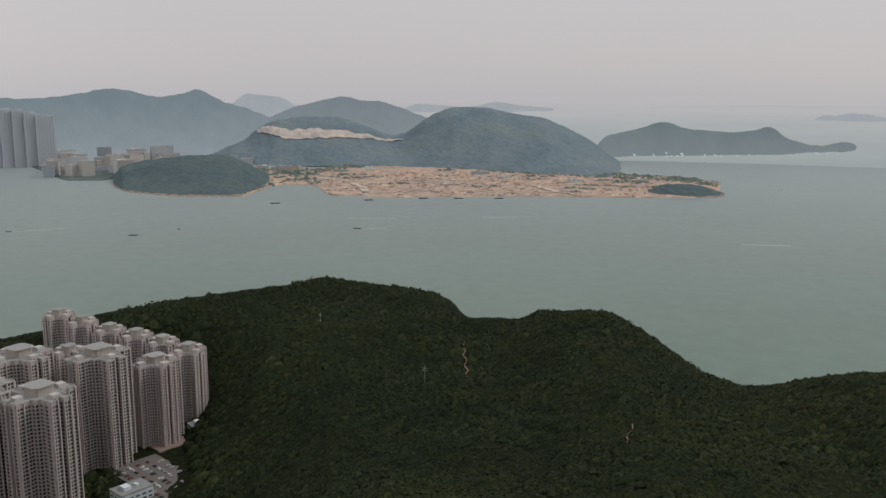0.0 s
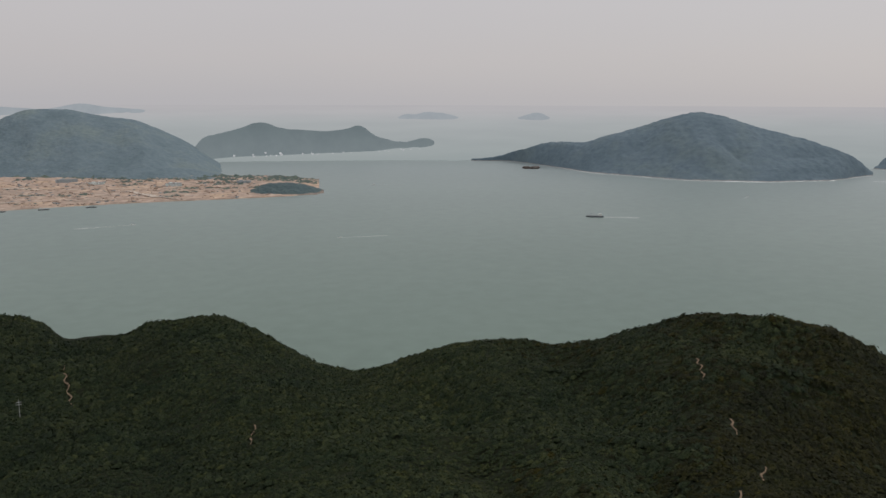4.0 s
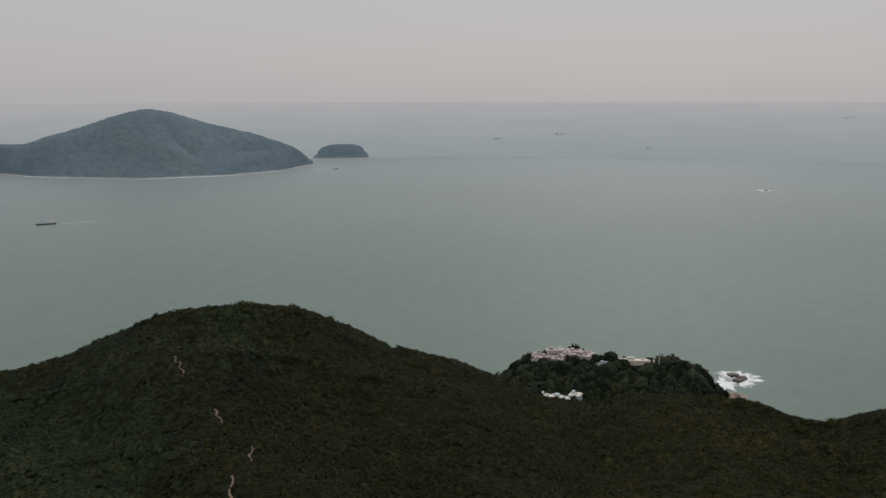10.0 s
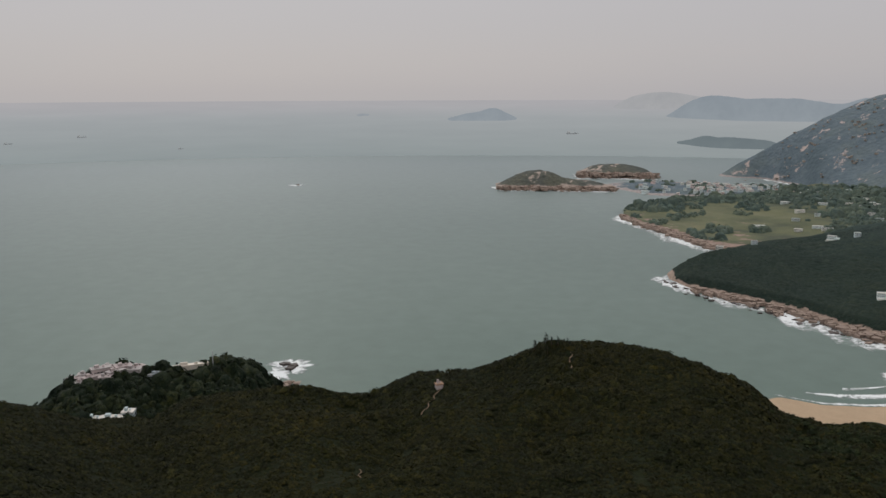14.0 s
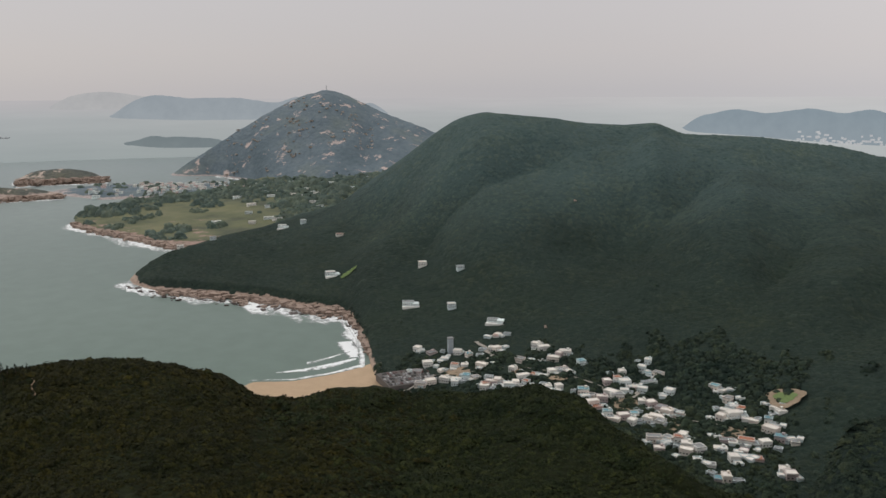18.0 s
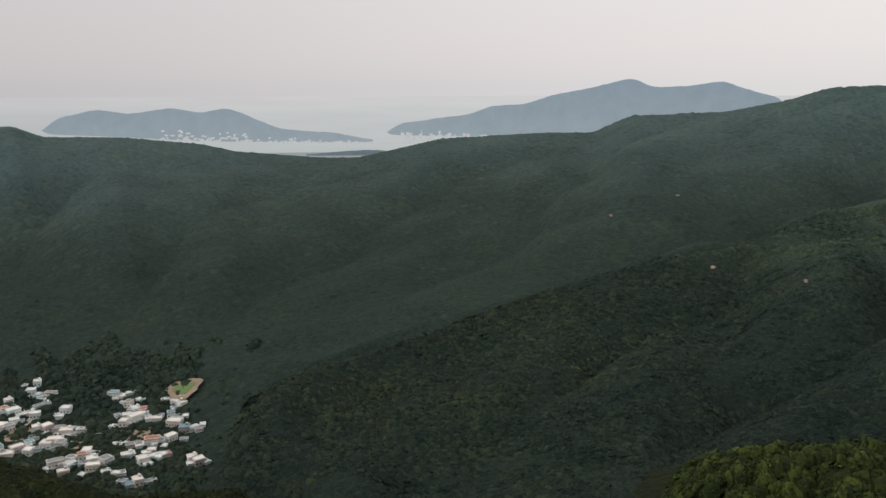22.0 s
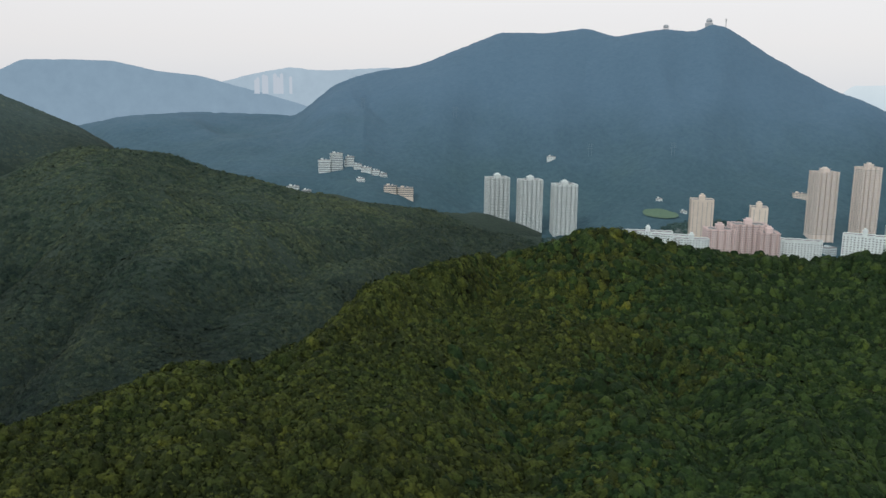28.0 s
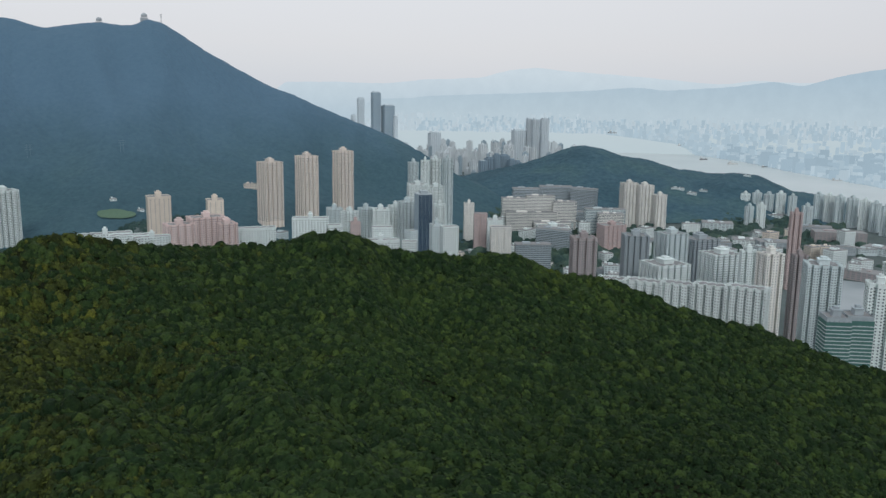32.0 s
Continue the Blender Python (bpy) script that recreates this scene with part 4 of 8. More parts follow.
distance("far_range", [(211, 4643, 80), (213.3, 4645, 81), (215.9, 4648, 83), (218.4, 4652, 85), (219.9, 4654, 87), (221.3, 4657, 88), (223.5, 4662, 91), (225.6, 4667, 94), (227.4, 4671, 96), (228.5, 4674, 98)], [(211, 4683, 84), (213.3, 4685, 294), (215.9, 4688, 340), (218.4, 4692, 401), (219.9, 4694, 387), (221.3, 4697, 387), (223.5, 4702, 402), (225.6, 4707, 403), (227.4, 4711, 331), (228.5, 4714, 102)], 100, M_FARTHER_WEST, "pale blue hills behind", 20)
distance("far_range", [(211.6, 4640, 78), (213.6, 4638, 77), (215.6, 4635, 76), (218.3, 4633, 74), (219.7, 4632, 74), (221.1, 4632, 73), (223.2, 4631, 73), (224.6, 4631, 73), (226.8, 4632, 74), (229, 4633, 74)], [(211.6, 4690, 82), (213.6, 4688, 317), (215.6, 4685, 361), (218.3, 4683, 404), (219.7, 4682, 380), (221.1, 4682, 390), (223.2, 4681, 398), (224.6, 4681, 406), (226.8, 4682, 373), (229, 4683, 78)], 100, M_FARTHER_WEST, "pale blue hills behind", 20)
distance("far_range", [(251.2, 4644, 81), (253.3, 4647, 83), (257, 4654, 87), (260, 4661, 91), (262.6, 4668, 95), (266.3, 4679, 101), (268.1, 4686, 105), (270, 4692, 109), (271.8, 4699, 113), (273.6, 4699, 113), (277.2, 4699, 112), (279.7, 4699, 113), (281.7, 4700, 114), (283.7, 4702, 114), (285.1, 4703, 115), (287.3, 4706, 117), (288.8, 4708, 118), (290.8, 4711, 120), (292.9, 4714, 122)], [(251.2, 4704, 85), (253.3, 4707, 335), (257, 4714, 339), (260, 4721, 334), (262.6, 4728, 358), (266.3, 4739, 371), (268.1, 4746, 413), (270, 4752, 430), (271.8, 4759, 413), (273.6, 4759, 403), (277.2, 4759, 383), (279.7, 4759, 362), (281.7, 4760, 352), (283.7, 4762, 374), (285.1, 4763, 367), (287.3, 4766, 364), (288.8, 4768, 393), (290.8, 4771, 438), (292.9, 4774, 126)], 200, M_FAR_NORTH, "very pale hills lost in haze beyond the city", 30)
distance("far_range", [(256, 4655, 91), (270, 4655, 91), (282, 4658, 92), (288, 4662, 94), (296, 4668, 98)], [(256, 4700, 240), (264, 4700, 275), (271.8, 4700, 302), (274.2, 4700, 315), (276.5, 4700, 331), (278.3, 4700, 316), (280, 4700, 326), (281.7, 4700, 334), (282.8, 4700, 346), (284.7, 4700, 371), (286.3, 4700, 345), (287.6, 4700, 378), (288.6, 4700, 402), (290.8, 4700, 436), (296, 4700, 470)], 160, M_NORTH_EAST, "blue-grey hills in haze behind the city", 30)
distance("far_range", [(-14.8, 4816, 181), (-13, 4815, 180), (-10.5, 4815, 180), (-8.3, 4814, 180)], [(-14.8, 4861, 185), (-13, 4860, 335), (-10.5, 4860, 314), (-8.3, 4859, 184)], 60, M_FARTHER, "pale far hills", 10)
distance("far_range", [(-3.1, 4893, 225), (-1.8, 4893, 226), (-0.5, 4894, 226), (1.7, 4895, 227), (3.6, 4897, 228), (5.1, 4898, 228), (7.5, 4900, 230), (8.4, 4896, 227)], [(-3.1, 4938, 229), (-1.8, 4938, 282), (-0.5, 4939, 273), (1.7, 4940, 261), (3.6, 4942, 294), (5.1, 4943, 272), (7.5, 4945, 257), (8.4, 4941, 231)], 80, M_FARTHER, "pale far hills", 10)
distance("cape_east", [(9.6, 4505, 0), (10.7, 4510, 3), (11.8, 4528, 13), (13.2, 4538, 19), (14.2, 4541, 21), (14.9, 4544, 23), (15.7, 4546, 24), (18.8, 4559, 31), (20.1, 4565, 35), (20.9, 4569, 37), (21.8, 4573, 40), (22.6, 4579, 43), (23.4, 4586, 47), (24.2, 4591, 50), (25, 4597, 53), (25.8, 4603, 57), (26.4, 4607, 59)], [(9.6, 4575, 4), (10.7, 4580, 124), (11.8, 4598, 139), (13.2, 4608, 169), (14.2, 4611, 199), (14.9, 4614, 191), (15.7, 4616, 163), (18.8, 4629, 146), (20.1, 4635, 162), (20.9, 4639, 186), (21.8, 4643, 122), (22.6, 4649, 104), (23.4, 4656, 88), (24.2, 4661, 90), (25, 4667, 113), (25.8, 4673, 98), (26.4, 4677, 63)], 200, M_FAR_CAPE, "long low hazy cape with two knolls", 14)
def climb(d):
    return np.maximum(0, (d - 4500) / 485 * 282)


CITY_SHORE = [(257, 4760), (262.2, 4740), (269.3, 4732), (272.5, 4663), (276.2, 4617), (279.4, 4570), (281, 4420), (282.9, 4224), (287, 3656), (291.5, 3283), (297, 3100)]
CITY_LINES = [[(b, d + o, float(climb(d + o)) + z) for b, d in CITY_SHORE] for o, z in ((0, -2), (14, 2.5), (40, 3))]
CITY_LINES += [[(b, max(d + 70, 4515), float(climb(max(d + 70, 4515))) + 4) for b, d in CITY_SHORE], [(b, 4930, 255) for b, d in CITY_SHORE]]
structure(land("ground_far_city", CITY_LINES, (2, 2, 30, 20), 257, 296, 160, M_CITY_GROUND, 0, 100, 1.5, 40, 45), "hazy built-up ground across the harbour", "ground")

# ---- where the village houses and tracks stand: bearing, distance ----
VILLAGE_A = [(134.6, 980), (135.1, 967), (135.6, 932), (136.2, 937), (136.6, 942), (135.8, 923), (137.7, 907), (133.4, 928), (133.0, 898), (134.4, 878), (135.1, 868), (135.7, 876), (136.4, 887), (136.8, 881), (131.0, 853), (131.5, 861), (132.1, 864), (132.6, 856), (133.2, 854), (133.9, 850), (135.4, 836), (136.2, 829), (131.3, 875), (133.7, 870), (142.2, 911), (141.8, 893), (142.2, 881), (142.9, 874), (140.5, 877), (140.2, 859), (139.5, 849), (140.7, 851), (142.6, 857), (141.3, 845), (141.9, 835), (143.7, 829), (137.9, 815), (138.3, 811), (138.5, 791), (138.8, 786), (139.2, 805), (139.8, 821), (140.2, 814), (140.7, 827), (141.9, 805)]
VILLAGE_B = [(142.5, 801), (141.4, 782), (143.2, 790), (143.6, 782), (144.6, 780), (142.4, 768), (142.9, 769), (143.2, 760), (140.7, 772), (141.3, 763), (140.0, 766), (139.6, 773), (142.8, 728), (143.8, 733), (144.4, 727), (145.0, 720), (144.7, 733), (145.8, 706), (145.0, 701), (143.2, 711), (147.1, 835), (146.6, 840), (147.5, 814), (147.9, 804), (148.4, 799), (147.3, 794), (147.9, 784), (148.5, 786), (147.1, 775), (149.2, 775), (148.7, 778), (150.1, 776), (147.6, 731), (148.2, 729), (148.8, 729), (147.2, 714), (148.7, 714), (149.3, 730), (148.1, 696), (150.8, 795), (150.5, 800), (147.2, 660), (146.6, 682), (147.7, 660), (131.8, 1025)]
VILLAGE_C = [(131.6, 975), (126.3, 1002), (127.3, 989), (127.0, 949), (128.2, 964), (129.1, 979), (129.9, 964), (126.3, 930), (128.0, 926), (128.9, 934), (129.6, 936), (130.8, 921), (126.5, 887), (127.2, 893), (128.2, 895), (129.0, 895), (129.7, 896), (130.4, 891), (128.9, 882), (131.1, 858), (131.9, 864), (132.8, 849), (133.8, 846), (131.8, 975), (131.9, 1030), (150.3, 759), (150.9, 744), (151.8, 740), (150.0, 732), (149.6, 702), (151.3, 686), (151.7, 679)]
VILLAS = [(120.4, 1381), (129.3, 1242), (126.7, 1305), (125.7, 1159), (128.7, 1129), (121.1, 1632), (117.3, 1788), (112.8, 1740), (110.7, 1739), (131.6, 1072), (118.7, 1790)]
TRACKS = [[(1.5, 782), (1.57, 748), (1.7, 713), (1.83, 679)], [(43.6, 527), (43.97, 514), (44.2, 499)], [(46.0, 450), (46.45, 425)], [(48.4, 395), (48.2, 374)], [(46.95, 350), (46.75, 322)], [(92.1, 564), (91.6, 547), (90.9, 522)], [(101.27, 588), (101.27, 570)], [(86.39, 458), (86.4, 443)], [(13.3, 522), (12.9, 480)], [(286.7, 368), (287.4, 350)]]
HEAD_BLOCKS = [(68.0, 850, 13, 9, 6), (68.7, 856, 15, 9, 7), (69.0, 840, 16, 8, 6), (69.6, 850, 18, 9, 8), (70.2, 858, 15, 10, 7), (70.5, 842, 17, 8, 6), (71.0, 852, 16, 9, 7), (71.6, 846, 14, 9, 6), (71.9, 858, 12, 8, 6), (68.4, 836, 11, 8, 5), (69.9, 832, 14, 7, 5)]
HALLS = [(69.0, 757, 18), (70.1, 753, 20), (71.1, 758, 10)]
CLEAR_HEAD = [polar(q[0], q[1]) for q in HEAD_BLOCKS + HALLS]
CLEAR = [polar(b, d) for b, d in VILLAGE_A + VILLAGE_B + VILLAGE_C]
CLEAR += [polar(125.6 + 0.5 * k, 915 + 7 * j) for k in range(-4, 5) for j in range(-3, 4)]
CLEAR_WIDE = [polar(b, d) for b, d in VILLAS]
CLEAR_TRACK = [polar(b0 + (b1 - b0) * k / 12, d0 + (d1 - d0) * k / 12) for t in TRACKS for (b0, d0), (b1, d1) in zip(t, t[1:]) for k in range(13)]


def clear_of(points, radius):
    p = np.array([(q.x, q.y) for q in points])

    def test(b, d):
        x, y = d * np.sin(np.radians(b)), d * np.cos(np.radians(b))
        ok = np.ones(len(b), bool)
        for px, py in p:
            ok &= (x - px) ** 2 + (y - py) ** 2 > radius ** 2
        return ok
    return test

# ---- scrub canopy: bushes and small trees, too many to count ----
def unit_clump(seed, n_leaf, rings=2, spray=0.34):
    """A bush one metre in radius: a lumpy crown with loose leaf sprays standing out of it. Also counts the crown's faces."""
    rng = np.random.default_rng(seed)
    n = 6
    v = [(rng.uniform(-0.25, 0.25), rng.uniform(-0.25, 0.25), rng.uniform(0.8, 1.05))]
    for r, z in ((0.62, 0.68), (1.0, -0.1))[2 - rings:]:
        for k in range(n):
            a = 2 * math.pi * (k + rng.uniform(-0.35, 0.35)) / n
            q = r * rng.uniform(0.7, 1.25)
            v.append((q * math.cos(a), q * math.sin(a), z + rng.uniform(-0.22, 0.18)))
    f = [(0, 1 + k, 1 + (k + 1) % n) for k in range(n)]
    for k in range(n if rings == 2 else 0):
        a, b = 1 + k, 1 + (k + 1) % n
        f += [(a, a + n, b), (b, a + n, b + n)]
    crown = len(f)
    for k in range(n_leaf):
        a, e = 2 * math.pi * (k * 0.618 + rng.uniform(-0.1, 0.1)), math.asin(rng.uniform(0.0, 1.0))
        out = np.array([math.cos(a) * math.cos(e), math.sin(a) * math.cos(e), math.sin(e)])
        mid = out * rng.uniform(0.72, 1.08)
        lean = out + rng.normal(0, 0.45, 3) + np.array([0, 0, 0.3])
        lean /= np.linalg.norm(lean)
        u = np.cross(lean, rng.normal(0, 1, 3))
        u /= np.linalg.norm(u)
        w = np.cross(lean, u)
        r = spray * rng.uniform(0.7, 1.35)
        i = len(v)
        for j in range(3):
            q = 2.094 * j + rng.uniform(-0.5, 0.5)
            v.append(tuple(mid + r * (u * math.cos(q) + w * math.sin(q))))
        f.append((i, i + 1, i + 2))
    return np.array(v, np.float32), np.array(f, np.int64), crown


def scatter(name, land_name, b0, b1, d0, d1, spacing, size, mat, label, seed, n_leaf=9, keep=None, squash=1.0, rings=2, spray=0.34, swell=0.0):
    """Clumps strewn over one of the lands, their spacing growing with distance from the plan's middle."""
    rng = np.random.default_rng(seed)
    b, d, z = SURFACES[land_name]
    span, pts = radians(b1 - b0), []
    r = d0
    while r < d1:
        s = spacing * (0.55 + r / 900)
        n = int(span * r / s)
        th = b0 + (np.arange(n) + rng.uniform(0, 1, n)) / max(n, 1) * (b1 - b0)
        pts.append(np.stack([th, r + rng.uniform(-0.5, 0.5, n) * s], 1))
        r += s
    pts = np.concatenate(pts)
    def ground(pb, pd):
        col = np.clip(np.searchsorted(b, pb), 0, len(b) - 1)
        zz, inside = np.empty(len(pb)), np.ones(len(pb), bool)
        order = np.argsort(col)
        for chunk in np.split(order, np.flatnonzero(np.diff(col[order])) + 1):
            c = col[chunk[0]]
            dc = d[:, c]
            part_way = np.clip((pb[chunk] - b[max(c - 1, 0)]) / max(b[c] - b[max(c - 1, 0)], 1e-6), 0, 1)
            zz[chunk] = np.interp(pd[chunk], d[:, max(c - 1, 0)], z[:, max(c - 1, 0)]) * (1 - part_way) + np.interp(pd[chunk], dc, z[:, c]) * part_way
            inside[chunk] = (pd[chunk] > dc[0]) & (pd[chunk] < dc[-1])
        return zz, inside

    zz, ok = ground(pts[:, 0], pts[:, 1])
    reach = 7.0
    turn = np.degrees(reach / np.maximum(pts[:, 1], 20))
    rise_out = np.clip((ground(pts[:, 0], pts[:, 1] + reach)[0] - ground(pts[:, 0], pts[:, 1] - reach)[0]) / (2 * reach), -0.6, 0.6)
    rise_side = np.clip((ground(pts[:, 0] + turn, pts[:, 1])[0] - ground(pts[:, 0] - turn, pts[:, 1])[0]) / (2 * reach), -0.6, 0.6)
    sn, cs = np.sin(np.radians(pts[:, 0])), np.cos(np.radians(pts[:, 0]))
    grad_x, grad_y = rise_out * sn + rise_side * cs, rise_out * cs - rise_side * sn
    ok &= zz > 3
    x, y = pts[:, 1] * np.sin(np.radians(pts[:, 0])), pts[:, 1] * np.cos(np.radians(pts[:, 0]))
    ok &= fbm(x / 30, y / 30, 3, seed) > -0.62
    if keep is not None:
        ok &= keep(pts[:, 0], pts[:, 1], zz)
    x, y, zz, r, grad_x, grad_y = x[ok], y[ok], zz[ok], pts[ok, 1], grad_x[ok], grad_y[ok]
    n = len(x)
    zz = zz + swell * (np.maximum(fbm(x / 14, y / 14, 3, seed + 8), -0.08) + 0.5 * np.maximum(fbm(x / 5, y / 5, 2, seed + 9), -0.1))
    kinds = [unit_clump(seed * 10 + k, n_leaf, rings, spray) for k in range(6)]
    which = rng.integers(0, 6, n)
    V, Fs, smooth, off = [], [], [], 0
    tall = 0.8 + 0.9 * (fbm(x / 45, y / 45, 3, seed + 5) + 0.5)
    for k, (uv, uf, crown) in enumerate(kinds):
        m = which == k
        c = m.sum()
        s = size * (0.55 + r[m] / 900) * np.clip(np.exp(rng.normal(-0.12, 0.34, c)), 0.45, 1.9) * tall[m]
        a = rng.uniform(0, 2 * math.pi, c)
        ca, sa = np.cos(a), np.sin(a)
        px = (uv[None, :, 0] * ca[:, None] - uv[None, :, 1] * sa[:, None]) * s[:, None] + x[m][:, None]
        py = (uv[None, :, 0] * sa[:, None] + uv[None, :, 1] * ca[:, None]) * s[:, None] + y[m][:, None]
        pz = uv[None, :, 2] * (s * squash * rng.uniform(0.6, 1.05, c))[:, None] + zz[m][:, None] + (px - x[m][:, None]) * grad_x[m][:, None] + (py - y[m][:, None]) * grad_y[m][:, None]
        V.append(np.stack([px, py, pz], -1).reshape(-1, 3))
        Fs.append((uf[None] + (off + np.arange(c) * len(uv))[:, None, None]).reshape(-1, 3))
        smooth.append(np.tile(np.arange(len(uf)) < crown, c))
        off += c * len(uv)
    ob = sheet(name, np.concatenate(V), np.concatenate(Fs), mat, False)
    ob.data.polygons.foreach_set("use_smooth", np.concatenate(smooth))
    return tagged(ob, label, "bushes", kind="stuff")


def foliage(name, dark, mid, light, patchy=1.0, upper=None):
    """Leaf sprays of slightly different tone, in drifts of greener, browner and yellower bushes."""
    m, n, l, bsdf = material(name, 0.9, 0.12)
    pos = n.new("ShaderNodeTexCoord").outputs["Object"]
    geo = n.new("ShaderNodeNewGeometry")

    def spread(c):
        return tuple(1 + patchy * (q - 1) for q in c)
    col = ramp(n, l, geo.outputs["Random Per Island"], [(0.0, dark), (0.5, mid), (0.97, light), (1.0, tuple(c * 1.25 for c in light))])
    bush = ramp(n, l, noise_node(n, l, 0.16, 3.0, pos, 0.7), [(0.34, spread((0.68, 0.78, 0.8))), (0.5, (1, 1, 1)), (0.66, spread((1.38, 1.26, 0.95)))])
    patch = ramp(n, l, noise_node(n, l, 0.02, 5.0, pos, 0.65), [(0.34, spread((0.62, 0.74, 0.74))), (0.46, (1, 1, 1)), (0.58, (1.05, 1.0, 0.95)), (0.7, spread((1.4, 1.2, 0.92)))])
    slope = ramp(n, l, noise_node(n, l, 0.0045, 5.0, pos, 0.6), [(0.36, spread((0.68, 0.72, 0.74))), (0.5, (1, 1, 1)), (0.66, spread((1.35, 1.25, 1.05)))])
    patch = mix(n, l, 1.0, patch, slope, "MULTIPLY")
    if upper:
        col = haze_zone(n, l, pos, col, geo.outputs["Random Per Island"], *upper)
    col = mix(n, l, 1.0, col, bush, "MULTIPLY")
    col = mix(n, l, 1.0, col, patch, "MULTIPLY")
    leaf = noise_node(n, l, 1.0, 3.0, pos, 0.7)
    col = mix(n, l, 1.0, col, ramp(n, l, leaf, [(0.34, spread((0.55, 0.58, 0.6))), (0.5, (1, 1, 1)), (0.66, spread((1.5, 1.45, 1.35)))]), "MULTIPLY")
    l.new(col, bsdf.inputs["Base Color"])
    bump(n, l, bsdf, leaf, 0.9)
    return m


M_SCRUB = foliage("scrub_leaves", (0.01003, 0.01656, 0.00775), (0.01628, 0.02448, 0.011), (0.02655, 0.0354, 0.01475), 0.8)
M_SCRUB_SUN = foliage("scrub_leaves_yellow_green", (0.01581, 0.02465, 0.007566), (0.03213, 0.04511, 0.01213), (0.06324, 0.08091, 0.01794), 0.7)
M_SCRUB_GREEN = foliage("scrub_leaves_green", (0.00924, 0.0215, 0.00828), (0.01804, 0.03655, 0.01278), (0.03872, 0.06536, 0.01845), 0.7)
M_TREES = foliage("valley_tree_leaves", (0.009519, 0.01718, 0.01428), (0.01493, 0.02492, 0.01974), (0.02403, 0.03586, 0.02611), 0.85, (125, 235, (0.02876, 0.04685, 0.03612), (0.04794, 0.07028, 0.04816), -0.07))
M_RANGE = foliage("range_tree_leaves", (0.01577, 0.02641, 0.02142), (0.02002, 0.03205, 0.02551), (0.02556, 0.0387, 0.02985), 0.4, (115, 290, (0.04624, 0.07442, 0.07413), (0.06316, 0.09363, 0.08802), 0.07))
M_VALLEY = foliage("village_tree_leaves", (0.01764, 0.029, 0.02307), (0.0247, 0.03849, 0.02922), (0.03427, 0.05062, 0.03589), 0.8)
M_SCRUB_BROWN = foliage("scrub_leaves_olive", (0.007777, 0.009365, 0.002464), (0.01317, 0.01455, 0.00345), (0.02195, 0.02278, 0.004928), 0.85)
M_SCRUB_SOUTH = foliage("scrub_leaves_dark_green", (0.009075, 0.01443, 0.005645), (0.01392, 0.02032, 0.007526), (0.02239, 0.02986, 0.01029), 0.8)
M_HEAD_TREES = foliage("headland_leaves", (0.007, 0.013, 0.007), (0.014, 0.022, 0.012), (0.026, 0.034, 0.018))
M_PARK = foliage("town_tree_leaves", (0.036, 0.066, 0.064), (0.047, 0.082, 0.075), (0.062, 0.10, 0.084), 0.6)
M_FOOT = foliage("hillfoot_tree_leaves", (0.0308, 0.0594, 0.06272), (0.0396, 0.0726, 0.07392), (0.0528, 0.0902, 0.08512), 0.5)
# trees by the links stand far off: haze put into the leaf colour
M_LINK_TREES = foliage("links_tree_leaves", (0.075, 0.104, 0.094), (0.092, 0.124, 0.108), (0.112, 0.145, 0.12), 0.5)


def grain(b, d, seed):
    """Unordered scatter, for mixing one kind of bush into the next."""
    return value_noise(b * 377.0, d * 0.91, seed)


def before(line, extra):
    return lambda b, d: d < along(line, b)[0] + extra


near_side = before(ridge, 30)
off_track, off_house, off_villa = clear_of(CLEAR_TRACK, 2.6), clear_of(CLEAR, 7.5), clear_of(CLEAR_WIDE, 15)


def shady(b, d):
    return b + 9 * fbm(b / 9, d / 70, 3, 31) + 26 * grain(b, d, 46) > 239


def southern(b, d):
    return b + 8 * fbm(b / 8, d / 90, 3, 36) + 24 * grain(b, d, 48) > 122


def olive(b, d):
    return b + 16 * fbm(b / 8, d / 90, 3, 35) + 26 * grain(b, d, 47) > 42


scatter("scrub_east", "ground_near_hill", -29, 76, 260, 1040, 2.45, 1.6, M_SCRUB, "dense dark green scrub covering the hill", 51, 6, lambda b, d, z: near_side(b, d) & ~olive(b, d) & off_track(b, d) & ~((b < -16.3) & (d > 585) & (d < 960) & (z < 30)), 0.8, 1, 0.33, 2.5)
scatter("scrub_southeast", "ground_near_hill", 18, 134, 260, 1040, 2.45, 1.6, M_SCRUB_BROWN, "dense olive-brown scrub covering the hill", 69, 6, lambda b, d, z: near_side(b, d) & olive(b, d) & ~southern(b, d) & off_track(b, d) & ~((b < -16.3) & (d > 585) & (d < 960) & (z < 30)), 0.8, 1, 0.33, 2.5)
scatter("scrub_south", "ground_near_hill", 92, 160, 220, 700, 2.3, 1.55, M_SCRUB_SOUTH, "dense dark green scrub covering the spur", 52, 6, lambda b, d, z: near_side(b, d) & southern(b, d) & off_track(b, d), 0.8, 1, 0.33, 2.5)
scatter("scrub_west", "ground_near_hill", 176, 268, 120, 760, 2.15, 1.65, M_SCRUB_SUN, "dense yellow-green scrub covering the hilltop", 53, 30, lambda b, d, z: near_side(b, d) & off_track(b, d) & ~shady(b, d), 1.3, 2, 0.2, 3.5)
scatter("scrub_north", "ground_near_hill", 214, 294, 120, 760, 2.3, 1.75, M_SCRUB_GREEN, "dense dark green scrub covering the shoulder of the hill", 65, 16, lambda b, d, z: near_side(b, d) & off_track(b, d) & shady(b, d), 1.3, 2, 0.22, 3.5)
